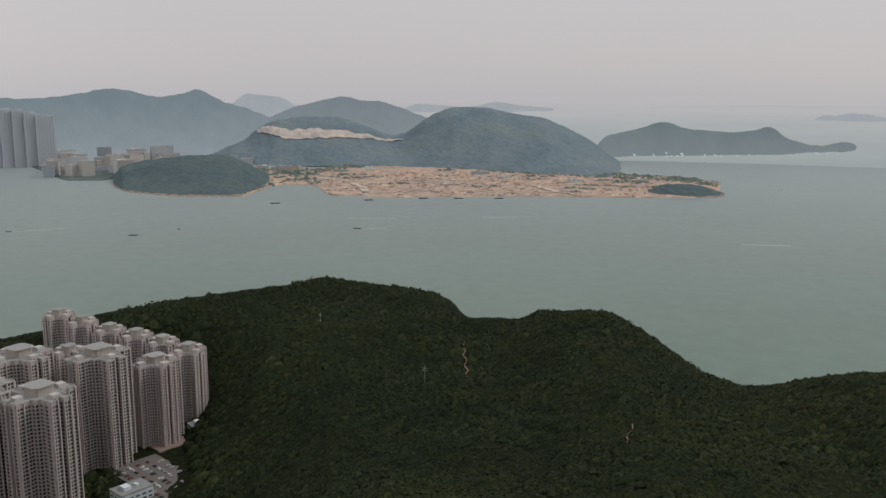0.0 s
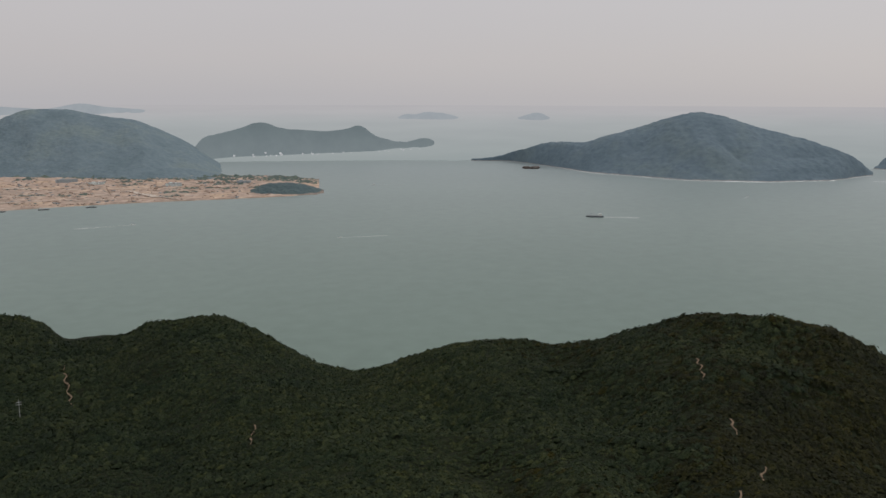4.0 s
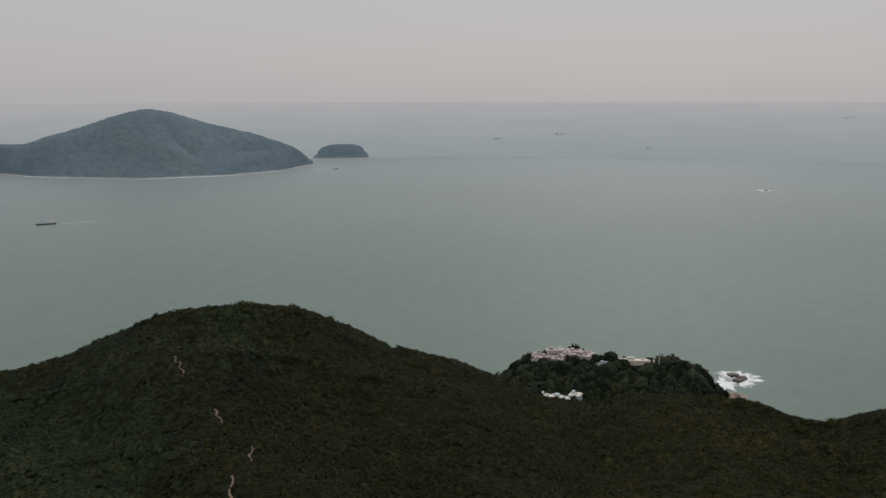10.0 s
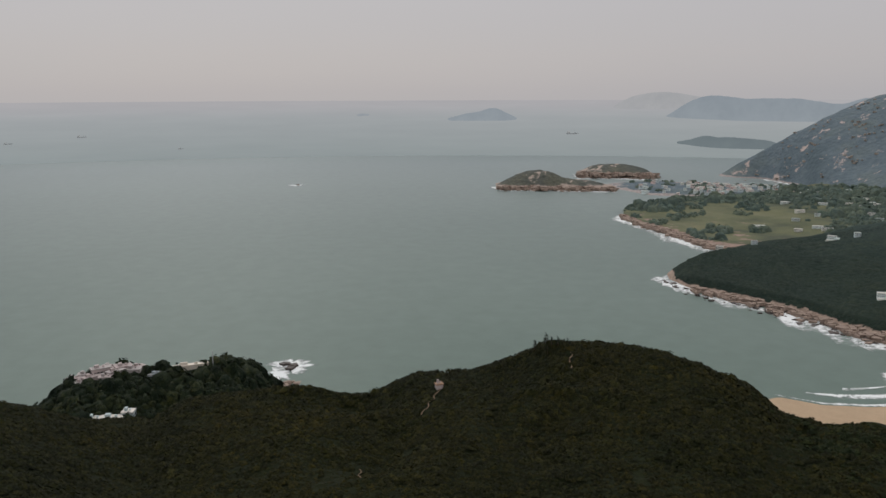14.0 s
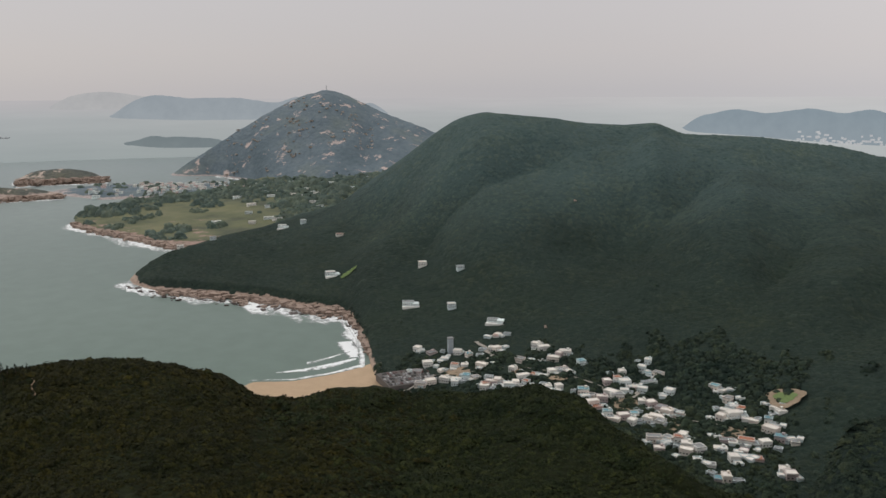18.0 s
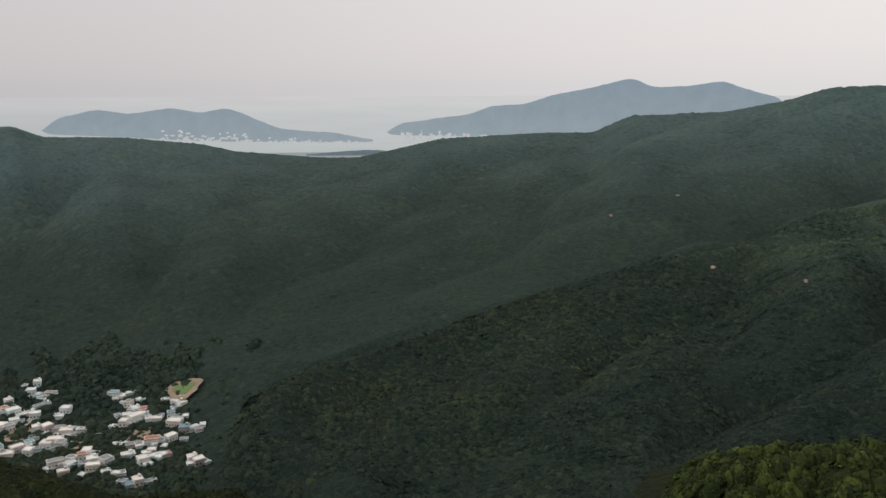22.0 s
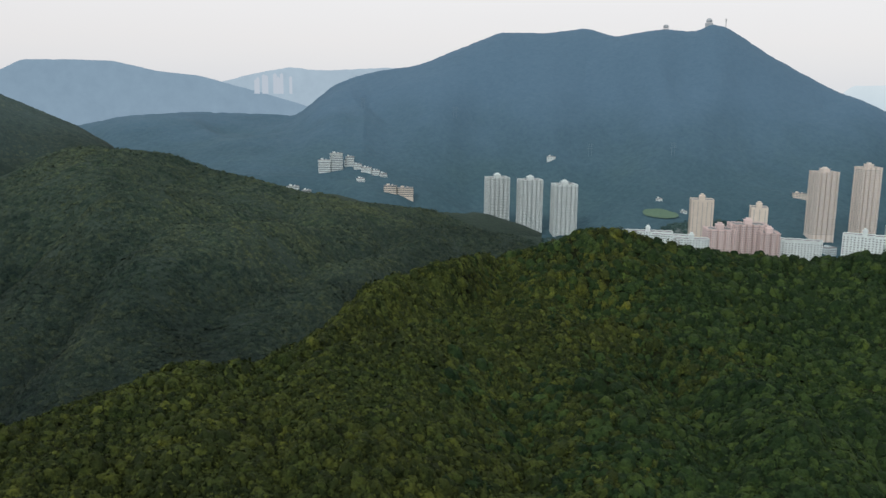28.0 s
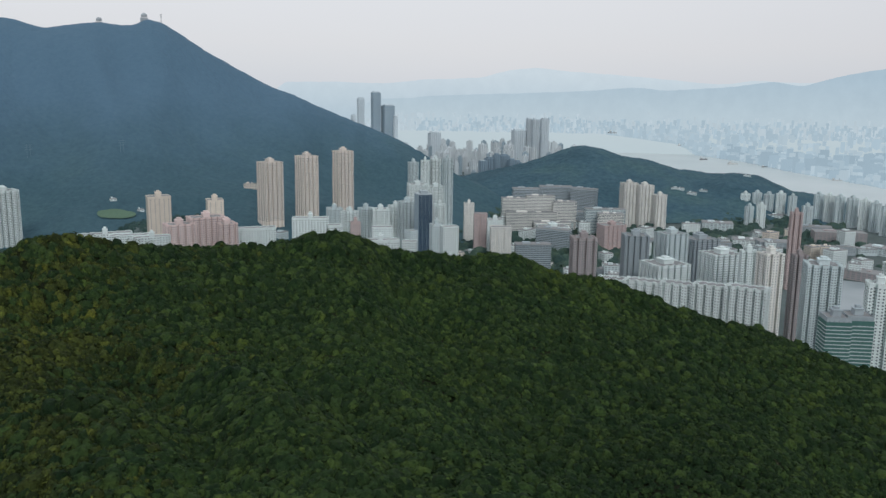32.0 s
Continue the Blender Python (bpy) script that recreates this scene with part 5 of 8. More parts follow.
scatter("scrub_gully", "ground_near_hill", 216, 238, 220, 440, 1.9, 1.6, M_SCRUB_SUN, "dense scrub on the steep side of the hill", 71, 6, lambda b, d, z: near_side(b, d), 0.95, 1, 0.4)
scatter("scrub_summit", "ground_near_hill", -40, 320, 1.2, 46, 4.4, 2.6, M_SCRUB_SUN, "low scrub on the hill's summit", 62, 6)
spur_side = before([(152, 520, 24)] + SPUR[1:] + [(236, 960, 112)], 140)


scatter("spur_trees", "ground_spur", 153, 234.8, 430, 1400, 2.5, 1.6, M_TREES, "closed dark forest on the spur", 54, 3, lambda b, d, z: spur_side(b, d), 0.6, 1, 0.36, 2.5)
range_crest = before(CREST, 10)


def range_side(b, d):
    return range_crest(b, d) | ((b < 122) & (d < along(CREST, b)[0] + 60))


scatter("range_trees", "ground_south_range", 107.4, 208, 640, 2080, 2.7, 1.55, M_RANGE, "closed forest canopy on the long ridge and its valley", 55, 0, lambda b, d, z: range_side(b, d) & (z > 8) & off_house(b, d) & off_villa(b, d) & ((b > 152) | (b < 122) | (d > along(VALLEY_HEAD, b)[0]) | (fbm(b * 1.5, d / 40, 2, 3) > -0.3)), 0.34, 1)
scatter("valley_trees", "ground_south_range", 122.8, 156, 560, 1140, 3.7, 2.1, M_VALLEY, "dark trees between the village houses", 56, 8, lambda b, d, z: off_house(b, d) & (fbm(b * 1.2, d / 45, 3, 8) > -0.5 + 0.9 * np.clip((b - 148) / 8, 0, 1) + 1.1 * np.clip((d - 900) / 130, 0, 1)))
scatter("headland_trees", "ground_headland", 64, 83.5, 700, 925, 4.6, 3.3, M_HEAD_TREES, "dark leafy trees on the headland", 57, 22, lambda b, d, z: (z > 9) & clear_of(CLEAR_HEAD, 7)(b, d) & ~((b > 73.8) & (b < 75.8) & (d > 828)) & (b < 80.8), 1.3, 2, 0.26)
scatter("town_trees", "ground_town", 233, 258, 760, 1800, 3.9, 1.9, M_FOOT, "trees on the slopes above the town", 58, 3, lambda b, d, z: d > np.interp(b, [233, 240, 258], [700, 900, 1300]))
scatter("street_trees", "ground_town", 256, 292, 900, 2300, 5.6, 3.0, M_PARK, "trees along the streets of the town", 59, 3, lambda b, d, z: (fbm(b / 1.5, d / 120, 3, 11) > -0.3) & ~((b > 284) & (d > 1180) & (d < 1640)))
scatter("links_trees", "ground_links", 104.5, 134, 1880, 3000, 4.6, 2.4, M_LINK_TREES, "dark tree belts round the golf links", 60, 2, lambda b, d, z: (z > 7) & ((fbm(b / 1.3, d / 90, 3, 12) > 0.27) | (b + 2 * fbm(b, d / 90, 2, 14) > 117) | (d + 60 * fbm(b, d / 60, 2, 15) > 2560) | ((d > 2330) & (b < 108.3))), 1.0)
scatter("spit_trees", "ground_village_spit", 104.8, 117, 2760, 3180, 5.0, 1.8, M_LINK_TREES, "trees among the seaside houses", 61, 2, lambda b, d, z: (z > 6) & (fbm(b * 2, d / 60, 2, 13) > 0.16), 1.0)
# site trees across the water: leaf colour greyed with painted haze
M_SITE_TREES = foliage("shore_tree_leaves", (0.075, 0.10, 0.098), (0.09, 0.118, 0.112), (0.108, 0.138, 0.126), 0.5)
scatter("site_trees", "reclaimed_ground", -13.2, 18, 2780, 4100, 4.0, 1.7, M_SITE_TREES, "strips of trees and weeds round the building site", 72, 0, lambda b, d, z: (z > 2) & ((b + 1.5 * fbm(b, d / 90, 2, 17) < -8.2) | (fbm(b / 3.0, d / 60, 3, 18) > 0.34) | (d > along(SITE_BACK, b)[0] - 40)), 0.6, 1)
ESTATE_FEET = [polar(b, d) for b, d in ((-26.4, 640), (-22.8, 740), (-27.3, 745), (-30, 660), (-31, 780), (-19.3, 770), (-24.5, 815), (-24.9, 905), (-23.6, 888), (-22, 870), (-20.4, 852), (-18.8, 835), (-17.2, 815))]
YARD_AREA = [polar(-19.7 + 0.9 * math.sin(0), 660 + 18 * k) for k in range(6)]
estate_clear, yard_clear = clear_of(ESTATE_FEET, 24), clear_of(YARD_AREA, 27)
scatter("estate_trees", "ground_near_hill", -29, -15.5, 575, 980, 4.6, 2.6, M_SCRUB, "leafy trees at the feet of the estate towers", 68, 8, lambda b, d, z: estate_clear(b, d) & yard_clear(b, d) & (z < 40), 1.1)

# ---- buildings ----
def place(ob, b, d, z, turn=0.0):
    ob.matrix_world = Matrix.Translation(polar(b, d, z)) @ Matrix.Rotation(radians(turn - b), 4, "Z")
    return ob


def empty(name, label, category, group=""):
    return tagged(new(name), label, category, group)


MESHES = {}


def part(name, key, make, mat, parent, label="", kind="", at=(0, 0, 0)):
    """A part on a mesh that alike parts share; make(verts, faces) fills it."""
    full = (name, key, mat.name)
    if full not in MESHES:
        v, f = [], []
        make(v, f)
        me = bpy.data.meshes.new(name)
        me.from_pydata(v, [], f)
        me.materials.append(mat)
        MESHES[full] = me
    ob = new(name, MESHES[full])
    ob.parent = parent
    ob.location = at
    return tagged(ob, label, kind=kind)


def add_box(v, f, x0, y0, z0, x1, y1, z1, top_inset=0.0):
    i, t = len(v), top_inset
    v += [(x0, y0, z0), (x1, y0, z0), (x1, y1, z0), (x0, y1, z0), (x0 + t, y0 + t, z1), (x1 - t, y0 + t, z1), (x1 - t, y1 - t, z1), (x0 + t, y1 - t, z1)]
    f += [(i + 3, i + 2, i + 1, i), (i + 4, i + 5, i + 6, i + 7)] + [(i + k, i + (k + 1) % 4, i + 4 + (k + 1) % 4, i + 4 + k) for k in range(4)]


def outline(style, w, dep):
    """A tower's plan, anticlockwise from the near left corner."""
    a, b = w / 2, dep / 2
    if style == "cross":
        s, n = w * 0.20, dep * 0.20
        c = 1.6
        return [(-s, -b), (-1, -b), (-1, -b + c), (1, -b + c), (1, -b), (s, -b), (s, -n), (a, -n), (a, -1), (a - c, -1), (a - c, 1), (a, 1), (a, n), (s, n), (s, b), (-s, b), (-s, n), (-a, n), (-a, 1), (-a + c, 1), (-a + c, -1), (-a, -1), (-a, -n), (-s, -n)]
    if style == "comb":
        n = max(2, round(w / 11))
        step, pts = w / n, []
        for k in range(n):
            x = -a + k * step
            pts += [(x, -b), (x + step * 0.68, -b), (x + step * 0.68, -b + 2.2), (x + step, -b + 2.2)]
        back = [(-x, -y) for x, y in pts]
        return pts + back
    if style == "wings":
        s, t, c, q = w * 0.17, w * 0.25, 1.9, 5.0
        arm = [(-s, -a), (-c, -a), (-c, -a + q), (c, -a + q), (c, -a), (s, -a), (s, -t), (t, -t), (t, -s)]
        pts = []
        for k in range(4):
            co, si = ((1, 0), (0, 1), (-1, 0), (0, -1))[k]
            pts += [(x * co - y * si, x * si + y * co) for x, y in arm]
        return pts
    if style == "slots":
        corners, pts = [(-a, -b), (a, -b), (a, b), (-a, b)], []
        for k in range(4):
            (xa, ya), (xb, yb) = corners[k], corners[(k + 1) % 4]
            length = math.hypot(xb - xa, yb - ya)
            ux, uy = (xb - xa) / length, (yb - ya) / length
            n = max(1, round(length / 8.5))
            for i in range(n):
                for r, deep in ((0, 0), (0.34, 0), (0.34, 4.0), (0.66, 4.0), (0.66, 0)):
                    m = length * (i + r) / n
                    pts.append((xa + ux * m - uy * deep, ya + uy * m + ux * deep))
        return pts
    return [(-a, -b), (a, -b), (a, b), (-a, b)]


def upright_fins(pts, z0, z1, bay, out=0.6, thick=0.5):
    """Slim piers between the bays of every face, from foot to parapet."""
    def make(v, f):
        n = len(pts)
        for k in range(n):
            (xa, ya), (xb, yb) = pts[k], pts[(k + 1) % n]
            length = math.hypot(xb - xa, yb - ya)
            count = int((length + 0.4) // bay)
            if count < 1:
                continue
            ux, uy = (xb - xa) / length, (yb - ya) / length
            for c in range(count + 1):
                m = min(max(length * c / count, thick / 2), length - thick / 2)
                p = [(xa + ux * (m + i) + uy * o, ya + uy * (m + i) - ux * o) for i, o in ((-thick / 2, 0), (-thick / 2, out), (thick / 2, out), (thick / 2, 0))]
                i = len(v)
                v.extend([(x, y, z0) for x, y in p] + [(x, y, z1) for x, y in p])
                f.extend([(i, i + 1, i + 5, i + 4), (i + 1, i + 2, i + 6, i + 5), (i + 2, i + 3, i + 7, i + 6), (i + 4, i + 5, i + 6, i + 7)])
    return make


def prism(pts, z0, z1):
    def make(v, f):
        n = len(pts)
        v.extend([(x, y, z0) for x, y in pts] + [(x, y, z1) for x, y in pts])
        f.extend([(k, (k + 1) % n, n + (k + 1) % n, n + k) for k in range(n)])
        f.append(tuple(range(n, 2 * n)))
    return make


def window_grid(pts, z0, z1, storey, bay, wide, tall, proud=0.07):
    """Panes storey by storey on every face of a plan, with a sill line under them."""
    def make(v, f):
        n = len(pts)
        for k in range(n):
            (xa, ya), (xb, yb) = pts[k], pts[(k + 1) % n]
            length = math.hypot(xb - xa, yb - ya)
            count = int((length + 0.4) // bay)
            if count < 1:
                continue
            ux, uy = (xb - xa) / length, (yb - ya) / length
            ox, oy = uy * proud, -ux * proud
            for c in range(count):
                mid = length * (c + 0.5) / count
                x0, y0 = xa + ux * (mid - wide / 2) + ox, ya + uy * (mid - wide / 2) + oy
                x1, y1 = xa + ux * (mid + wide / 2) + ox, ya + uy * (mid + wide / 2) + oy
                z = z0 + storey * 0.4
                while z + tall < z1 - 0.3:
                    i = len(v)
                    v.extend([(x0, y0, z), (x1, y1, z), (x1, y1, z + tall), (x0, y0, z + tall)])
                    f.append((i, i + 1, i + 2, i + 3))
                    z += storey
    return make


M_GLASS = plain("window_glass", (0.045, 0.05, 0.055), 0.15, 0.6, 0.4, 0.3, 1.0)
# panes of the farther blocks: haze put into the glass colour, greyed and paled
M_GLASS_TOWN = plain("town_window_glass", (0.24, 0.27, 0.29), 0.3, 0.5, 0.3, 0.3, 1.0)
M_GLASS_MID = plain("tower_window_glass", (0.10, 0.135, 0.155), 0.25, 0.5, 0.3, 0.3, 1.0)
M_GLASS_BLUE = plain("blue_curtain_wall", (0.035, 0.07, 0.12), 0.12, 0.7, 0.3, 0.1, 1.0)
M_WHITE = plain("white_render", (0.80, 0.88, 0.87), 0.8)
M_CREAM = plain("cream_tile", (0.86, 0.85, 0.80), 0.7)
M_BEIGE = plain("beige_tile", (0.78, 0.70, 0.60), 0.7)
M_PINK = plain("pink_tile", (0.80, 0.655, 0.625), 0.7)
M_ROSE = plain("pale_rose_render", (0.46, 0.415, 0.40), 0.8)
M_PALE = plain("pale_grey_render", (0.635, 0.725, 0.74), 0.8)
M_GREY = plain("grey_concrete", (0.40, 0.455, 0.485), 0.85)
M_BROWN = plain("brown_tile", (0.40, 0.36, 0.36), 0.7)
M_BRICK = plain("red_tile", (0.54, 0.43, 0.415), 0.7)
M_GREEN = plain("pale_green_tile", (0.60, 0.76, 0.71), 0.7)
M_ESTATE = plain("estate_render", (0.462, 0.4357, 0.415), 0.8)
M_BEIGE_DULL = plain("weathered_cream_render", (0.42, 0.385, 0.34), 0.85, 0.2, 0.35)
M_CREAM_WARM = plain("warm_cream_tile", (0.86, 0.78, 0.70), 0.7)
M_NET = plain("green_scaffold_net", (0.09, 0.20, 0.18), 0.9)
M_ROOF = plain("roof_felt", (0.28, 0.285, 0.285), 0.9)
M_ROOF_WHITE = plain("whitewashed_roof", (0.84, 0.785, 0.715), 0.85)
M_ROOF_RED = plain("clay_roof", (0.42, 0.19, 0.12), 0.85)
M_ROOF_BLUE = plain("blue_sheet_roof", (0.16, 0.33, 0.38), 0.6)
# far district: haze put into wall and pane colours, paled and blued
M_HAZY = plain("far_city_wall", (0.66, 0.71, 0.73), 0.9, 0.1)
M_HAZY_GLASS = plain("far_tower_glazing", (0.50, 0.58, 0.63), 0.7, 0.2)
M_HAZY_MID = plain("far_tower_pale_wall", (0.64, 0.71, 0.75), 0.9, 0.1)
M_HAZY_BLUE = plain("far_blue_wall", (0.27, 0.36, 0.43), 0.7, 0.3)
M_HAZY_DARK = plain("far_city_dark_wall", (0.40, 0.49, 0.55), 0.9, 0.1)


def tower(b, d, z0, h, w, dep, turn, style, wall, label, group, glass=M_GLASS_TOWN, storey=2.9, bay=2.7, wide=1.35, tall=1.2, crown=True, name="apartment_tower", fins=0.0, trim=None):
    """A block of flats: walls, storeys of panes, parapet, lift house and tank on the roof."""
    root = place(empty(name, label, "building", group), b, d, z0, turn)
    w, dep, h = round(w), round(dep), round(h)
    pts = outline(style, w, dep)
    key = (style, w, dep, h)
    part("wall", key, prism(pts, -12, h), wall, root)
    part("glazing", (key, bay, wide, tall), window_grid(pts, 0, h, storey, bay, wide, tall), glass, root, "rows of dark panes", "stuff")

    if fins:
        part("pier_facing", (key, bay), upright_fins(pts, -12, h + 0.4, bay * 1.9, fins, 0.85), trim or wall, root, "pale upright piers", "stuff")

    def cap(v, f):
        n = len(pts)
        for k in range(n):
            (xa, ya), (xb, yb) = pts[k], pts[(k + 1) % n]
            add_box(v, f, min(xa, xb) - 0.15, min(ya, yb) - 0.15, h, max(xa, xb) + 0.15, max(ya, yb) + 0.15, h + 1.2)
    part("parapet", key, cap, wall, root)
    part("roof", key, prism([(x * 0.985, y * 0.985) for x, y in pts], h - 0.4, h + 0.25), M_ROOF, root)
    s = min(w, dep)
    if crown == "lantern":
        def ring(r0, za, zb):
            c = r0 * 0.72
            return prism([(-c, -r0), (c, -r0), (r0, -c), (r0, c), (c, r0), (-c, r0), (-r0, c), (-r0, -c)], za, zb)
        house = part("lift_house", key, ring(s * 0.16, h, h + 6.5), M_BEIGE_DULL, root, "cream lift house with cut corners")
        part("canopy", key, ring(s * 0.185, h + 6.5, h + 7.4), M_BEIGE_DULL, house)
        # dark plate laid on the canopy in place of the well's shade
        part("roof_well", key, ring(s * 0.165, h + 7.4, h + 7.55), M_ROOF, house, "flat dark plate in place of a shaded roof well")
        for k in range(4):
            part("tank_room", (key, k), lambda v, f, k=k: add_box(v, f, *((s * 0.36 * (1, 0, -1, 0)[k] - 3), (s * 0.36 * (0, 1, 0, -1)[k] - 3), h, (s * 0.36 * (1, 0, -1, 0)[k] + 3), (s * 0.36 * (0, 1, 0, -1)[k] + 3)), h + 3.2), wall, root)
    elif crown:
        house = part("lift_house", key, lambda v, f: (add_box(v, f, -s * 0.17, -s * 0.2, h, s * 0.17, s * 0.2, h + 5.5), add_box(v, f, -s * 0.2, -s * 0.23, h + 5.5, s * 0.2, s * 0.23, h + 6.1)), wall, root)
        part("water_tank", key, lambda v, f: add_box(v, f, -s * 0.1, -s * 0.1, h + 6.1, s * 0.1, s * 0.1, h + 8.6), wall, house)
    return root


def block(b, d, z0, h, w, dep, turn, wall, label, group, glass=M_GLASS_TOWN, storey=3.4, bay=5.0, wide=3.4, tall=1.5, roof=None, name="low_block"):
    """A plain flat-roofed block with ribbon windows and roof plant."""
    root = place(empty(name, label, "building", group), b, d, z0, turn)
    w, dep, h = round(w), round(dep), round(h)
    key = (w, dep, h)
    pts = outline("box", w, dep)
    part("wall", key, prism(pts, -8, h), wall, root)
    part("glazing", (key, bay, wide), window_grid(pts, 0, h, storey, bay, wide, tall), glass, root, "rows of dark panes", "stuff")
    top = part("roof", key, lambda v, f: add_box(v, f, -w / 2 - 0.3, -dep / 2 - 0.3, h, w / 2 + 0.3, dep / 2 + 0.3, h + 0.9), roof or M_ROOF, root)
    part("plant_room", key, lambda v, f: add_box(v, f, -w * 0.3, -dep * 0.2, h + 0.9, -w * 0.08, dep * 0.2, h + 3.6), wall, top)
    part("tank", key, lambda v, f: add_box(v, f, w * 0.1, -dep * 0.12, h + 0.9, w * 0.2, dep * 0.12, h + 2.4), wall, top)
    return root


rng = random.Random(7)
PINK = [(246.5, 1150, 37, 147), (248.2, 1165, 47, 153), (249.5, 1150, 24, 146)]
BEIGE = [(245.3, 1260, 31, 170), (248.8, 1300, 23, 158)]
WHITE_SLABS = [(242.0, 1140, 64, 140), (243.5, 1120, 49, 140), (244.8, 1100, 43, 140), (251.3, 1180, 57, 134), (255.0, 1120, 47, 156), (256.6, 1110, 19, 148), (259.7, 1060, 47, 137), (261.7, 1060, 18, 135)]
TALL = [(252.4, 1600, 47, 186), (254.8, 1650, 44, 193), (257.2, 1700, 41, 199)]
TALL_WEST = [(231.9, 1580, 49, 158), (234.1, 1580, 50, 155), (236.4, 1580, 51, 148)]
CREAM = [(261.9, 1750, 22, 173), (262.7, 1750, 20, 177), (263.4, 1750, 22, 180), (264.2, 1750, 23, 182), (262.2, 1640, 44, 141), (263.4, 1640, 36, 137), (258.7, 1460, 26, 120), (259.7, 1450, 34, 120), (260.7, 1470, 25, 123), (261.5, 1450, 31, 133), (263.7, 1430, 24, 131), (257.6, 1440, 30, 117), (256.6, 1500, 31, 114)]
SHORE_TOWERS = [(273.5, 1000, 37, 156), (276.9, 1100, 41, 145), (279.2, 1130, 43, 145), (281.0, 1180, 51, 132), (282.4, 1070, 52, 134), (284.1, 1000, 24, 151), (285.4, 930, 28, 163), (278.9, 1050, 60, 121), (287.1, 1150, 22, 125), (288.5, 1000, 47, 144), (286.7, 1500, 24, 132), (291.8, 820, 27, 165), (293.2, 900, 44, 169), (293.6, 1100, 50, 167)]
GREEN_SLABS = [(275.6, 890, 31, 133), (277.8, 880, 42, 135), (280.1, 870, 39, 137), (282.2, 860, 39, 140), (284.2, 850, 37, 143)]
SCAFFOLD = [(289.5, 780, 25, 141), (290.7, 790, 26, 142)]
HOSPITAL = [(218.2, 1657, 22, 8), (219.1, 1651, 16, 7), (220.3, 1742, 24, 24), (221.1, 1750, 24, 34), (222.0, 1765, 16, 18), (221.9, 1767, 18, 10), (222.5, 1751, 16, 9), (223.1, 1739, 20, 8), (223.7, 1732, 16, 9), (224.2, 1726, 14, 7), (224.7, 1636, 24, 14), (225.7, 1639, 30, 18), (222.7, 1664, 14, 6)]
ESTATE_ROW = [(-24.9, 905, 30, 119), (-23.6, 888, 30, 114), (-22.0, 870, 31, 108), (-20.4, 852, 31, 105), (-18.8, 835, 31, 101), (-17.2, 815, 33, 97), (-24.5, 815, 30, 106)]
ESTATE_FRONT = [(-19.3, 770, 40, 101)]
ESTATE_TOWERS = [(-26.4, 640, 47, 121), (-22.8, 740, 50, 116), (-27.3, 745, 48, 121), (-30.0, 660, 52, 124), (-31.0, 780, 60, 122)]
FAR_TOWERS = [(-26.9, 4300, 71, 253), (-26.2, 4300, 77, 248), (-25.6, 4300, 70, 237), (-24.9, 4300, 82, 227), (-27.6, 4300, 81, 258)]
CITY_TALL = [(258.4, 4200, 36, 259), (259.4, 4150, 47, 288), (260.2, 4150, 64, 227), (260.7, 4100, 22, 176), (257.9, 4150, 22, 180), (269.6, 3500, 28, 197), (270.0, 3480, 30, 196), (270.6, 3470, 37, 199), (268.9, 3500, 58, 151), (263.3, 3600, 55, 131)]
SHEDS = [(285.1, 2316, 107, 20), (287.6, 2117, 110, 20), (289.2, 2038, 134, 20), (291.8, 1922, 94, 20), (283.9, 1868, 72, 20), (285.5, 1843, 79, 20), (290.8, 1645, 79, 20), (282.0, 2082, 87, 20)]
ESTATE_BAY = [(283.6, 2350, 30, 61), (284.3, 2350, 30, 65), (285.0, 2330, 33, 65), (285.7, 2330, 30, 69), (286.4, 2300, 26, 67), (287.9, 2350, 31, 70), (288.5, 2330, 31, 71), (289.1, 2300, 30, 73), (289.8, 2280, 34, 73), (290.5, 2250, 30, 73), (291.1, 2230, 30, 71), (283.9, 2150, 27, 54), (284.6, 2150, 27, 59), (287.3, 2150, 31, 63), (291.7, 2180, 29, 71), (292.3, 2150, 29, 69)]
KNOLL_TOWERS = [(276.3, 2050, 43, 109), (277.3, 2050, 45, 105), (278.3, 2040, 34, 85)]
MIXED = [(258.0, 1300, 15, 121), (259.8, 1230, 30, 125), (263.5, 1110, 15, 149), (264.4, 1100, 21, 148), (265.7, 1750, 21, 90), (266.5, 1650, 26, 84), (267.5, 1600, 30, 81), (261.8, 1200, 13, 125), (271.4, 1750, 61, 47), (267.9, 1550, 38, 75), (275.3, 1750, 51, 55)]
TERRACES = [(270.4, 1930, 161, 86), (271.4, 2030, 190, 97), (273.4, 2000, 58, 98), (274.8, 1900, 87, 66), (275.2, 1860, 54, 62), (270.1, 1480, 62, 58), (271.5, 1700, 68, 50)]
INDUSTRIAL = [(-23.8, 4843, 141, 34), (-23.7, 4403, 105, 34), (-23.3, 3932, 85, 34), (-21.6, 5079, 87, 34), (-20.8, 4756, 101, 34), (-20.7, 4249, 51, 34), (-19.7, 4549, 119, 34), (-18.2, 4891, 137, 34), (-17.9, 4512, 151, 34), (-17.8, 4189, 79, 34), (-24.0, 5891, 150, 34), (-13.3, 4351, 89, 34), (-12.9, 4040, 69, 34), (-16.5, 3988, 83, 34), (-22.7, 3708, 67, 34)]
SITE_SHEDS = [(-11.6, 3951, 94, 14), (-10.5, 3785, 102, 14), (-6.8, 3674, 74, 14), (-4.9, 3784, 76, 14), (-3.4, 4037, 99, 14), (2.5, 3571, 95, 14), (4.2, 3428, 68, 14), (8.8, 3282, 66, 14), (13.2, 3343, 68, 14)]

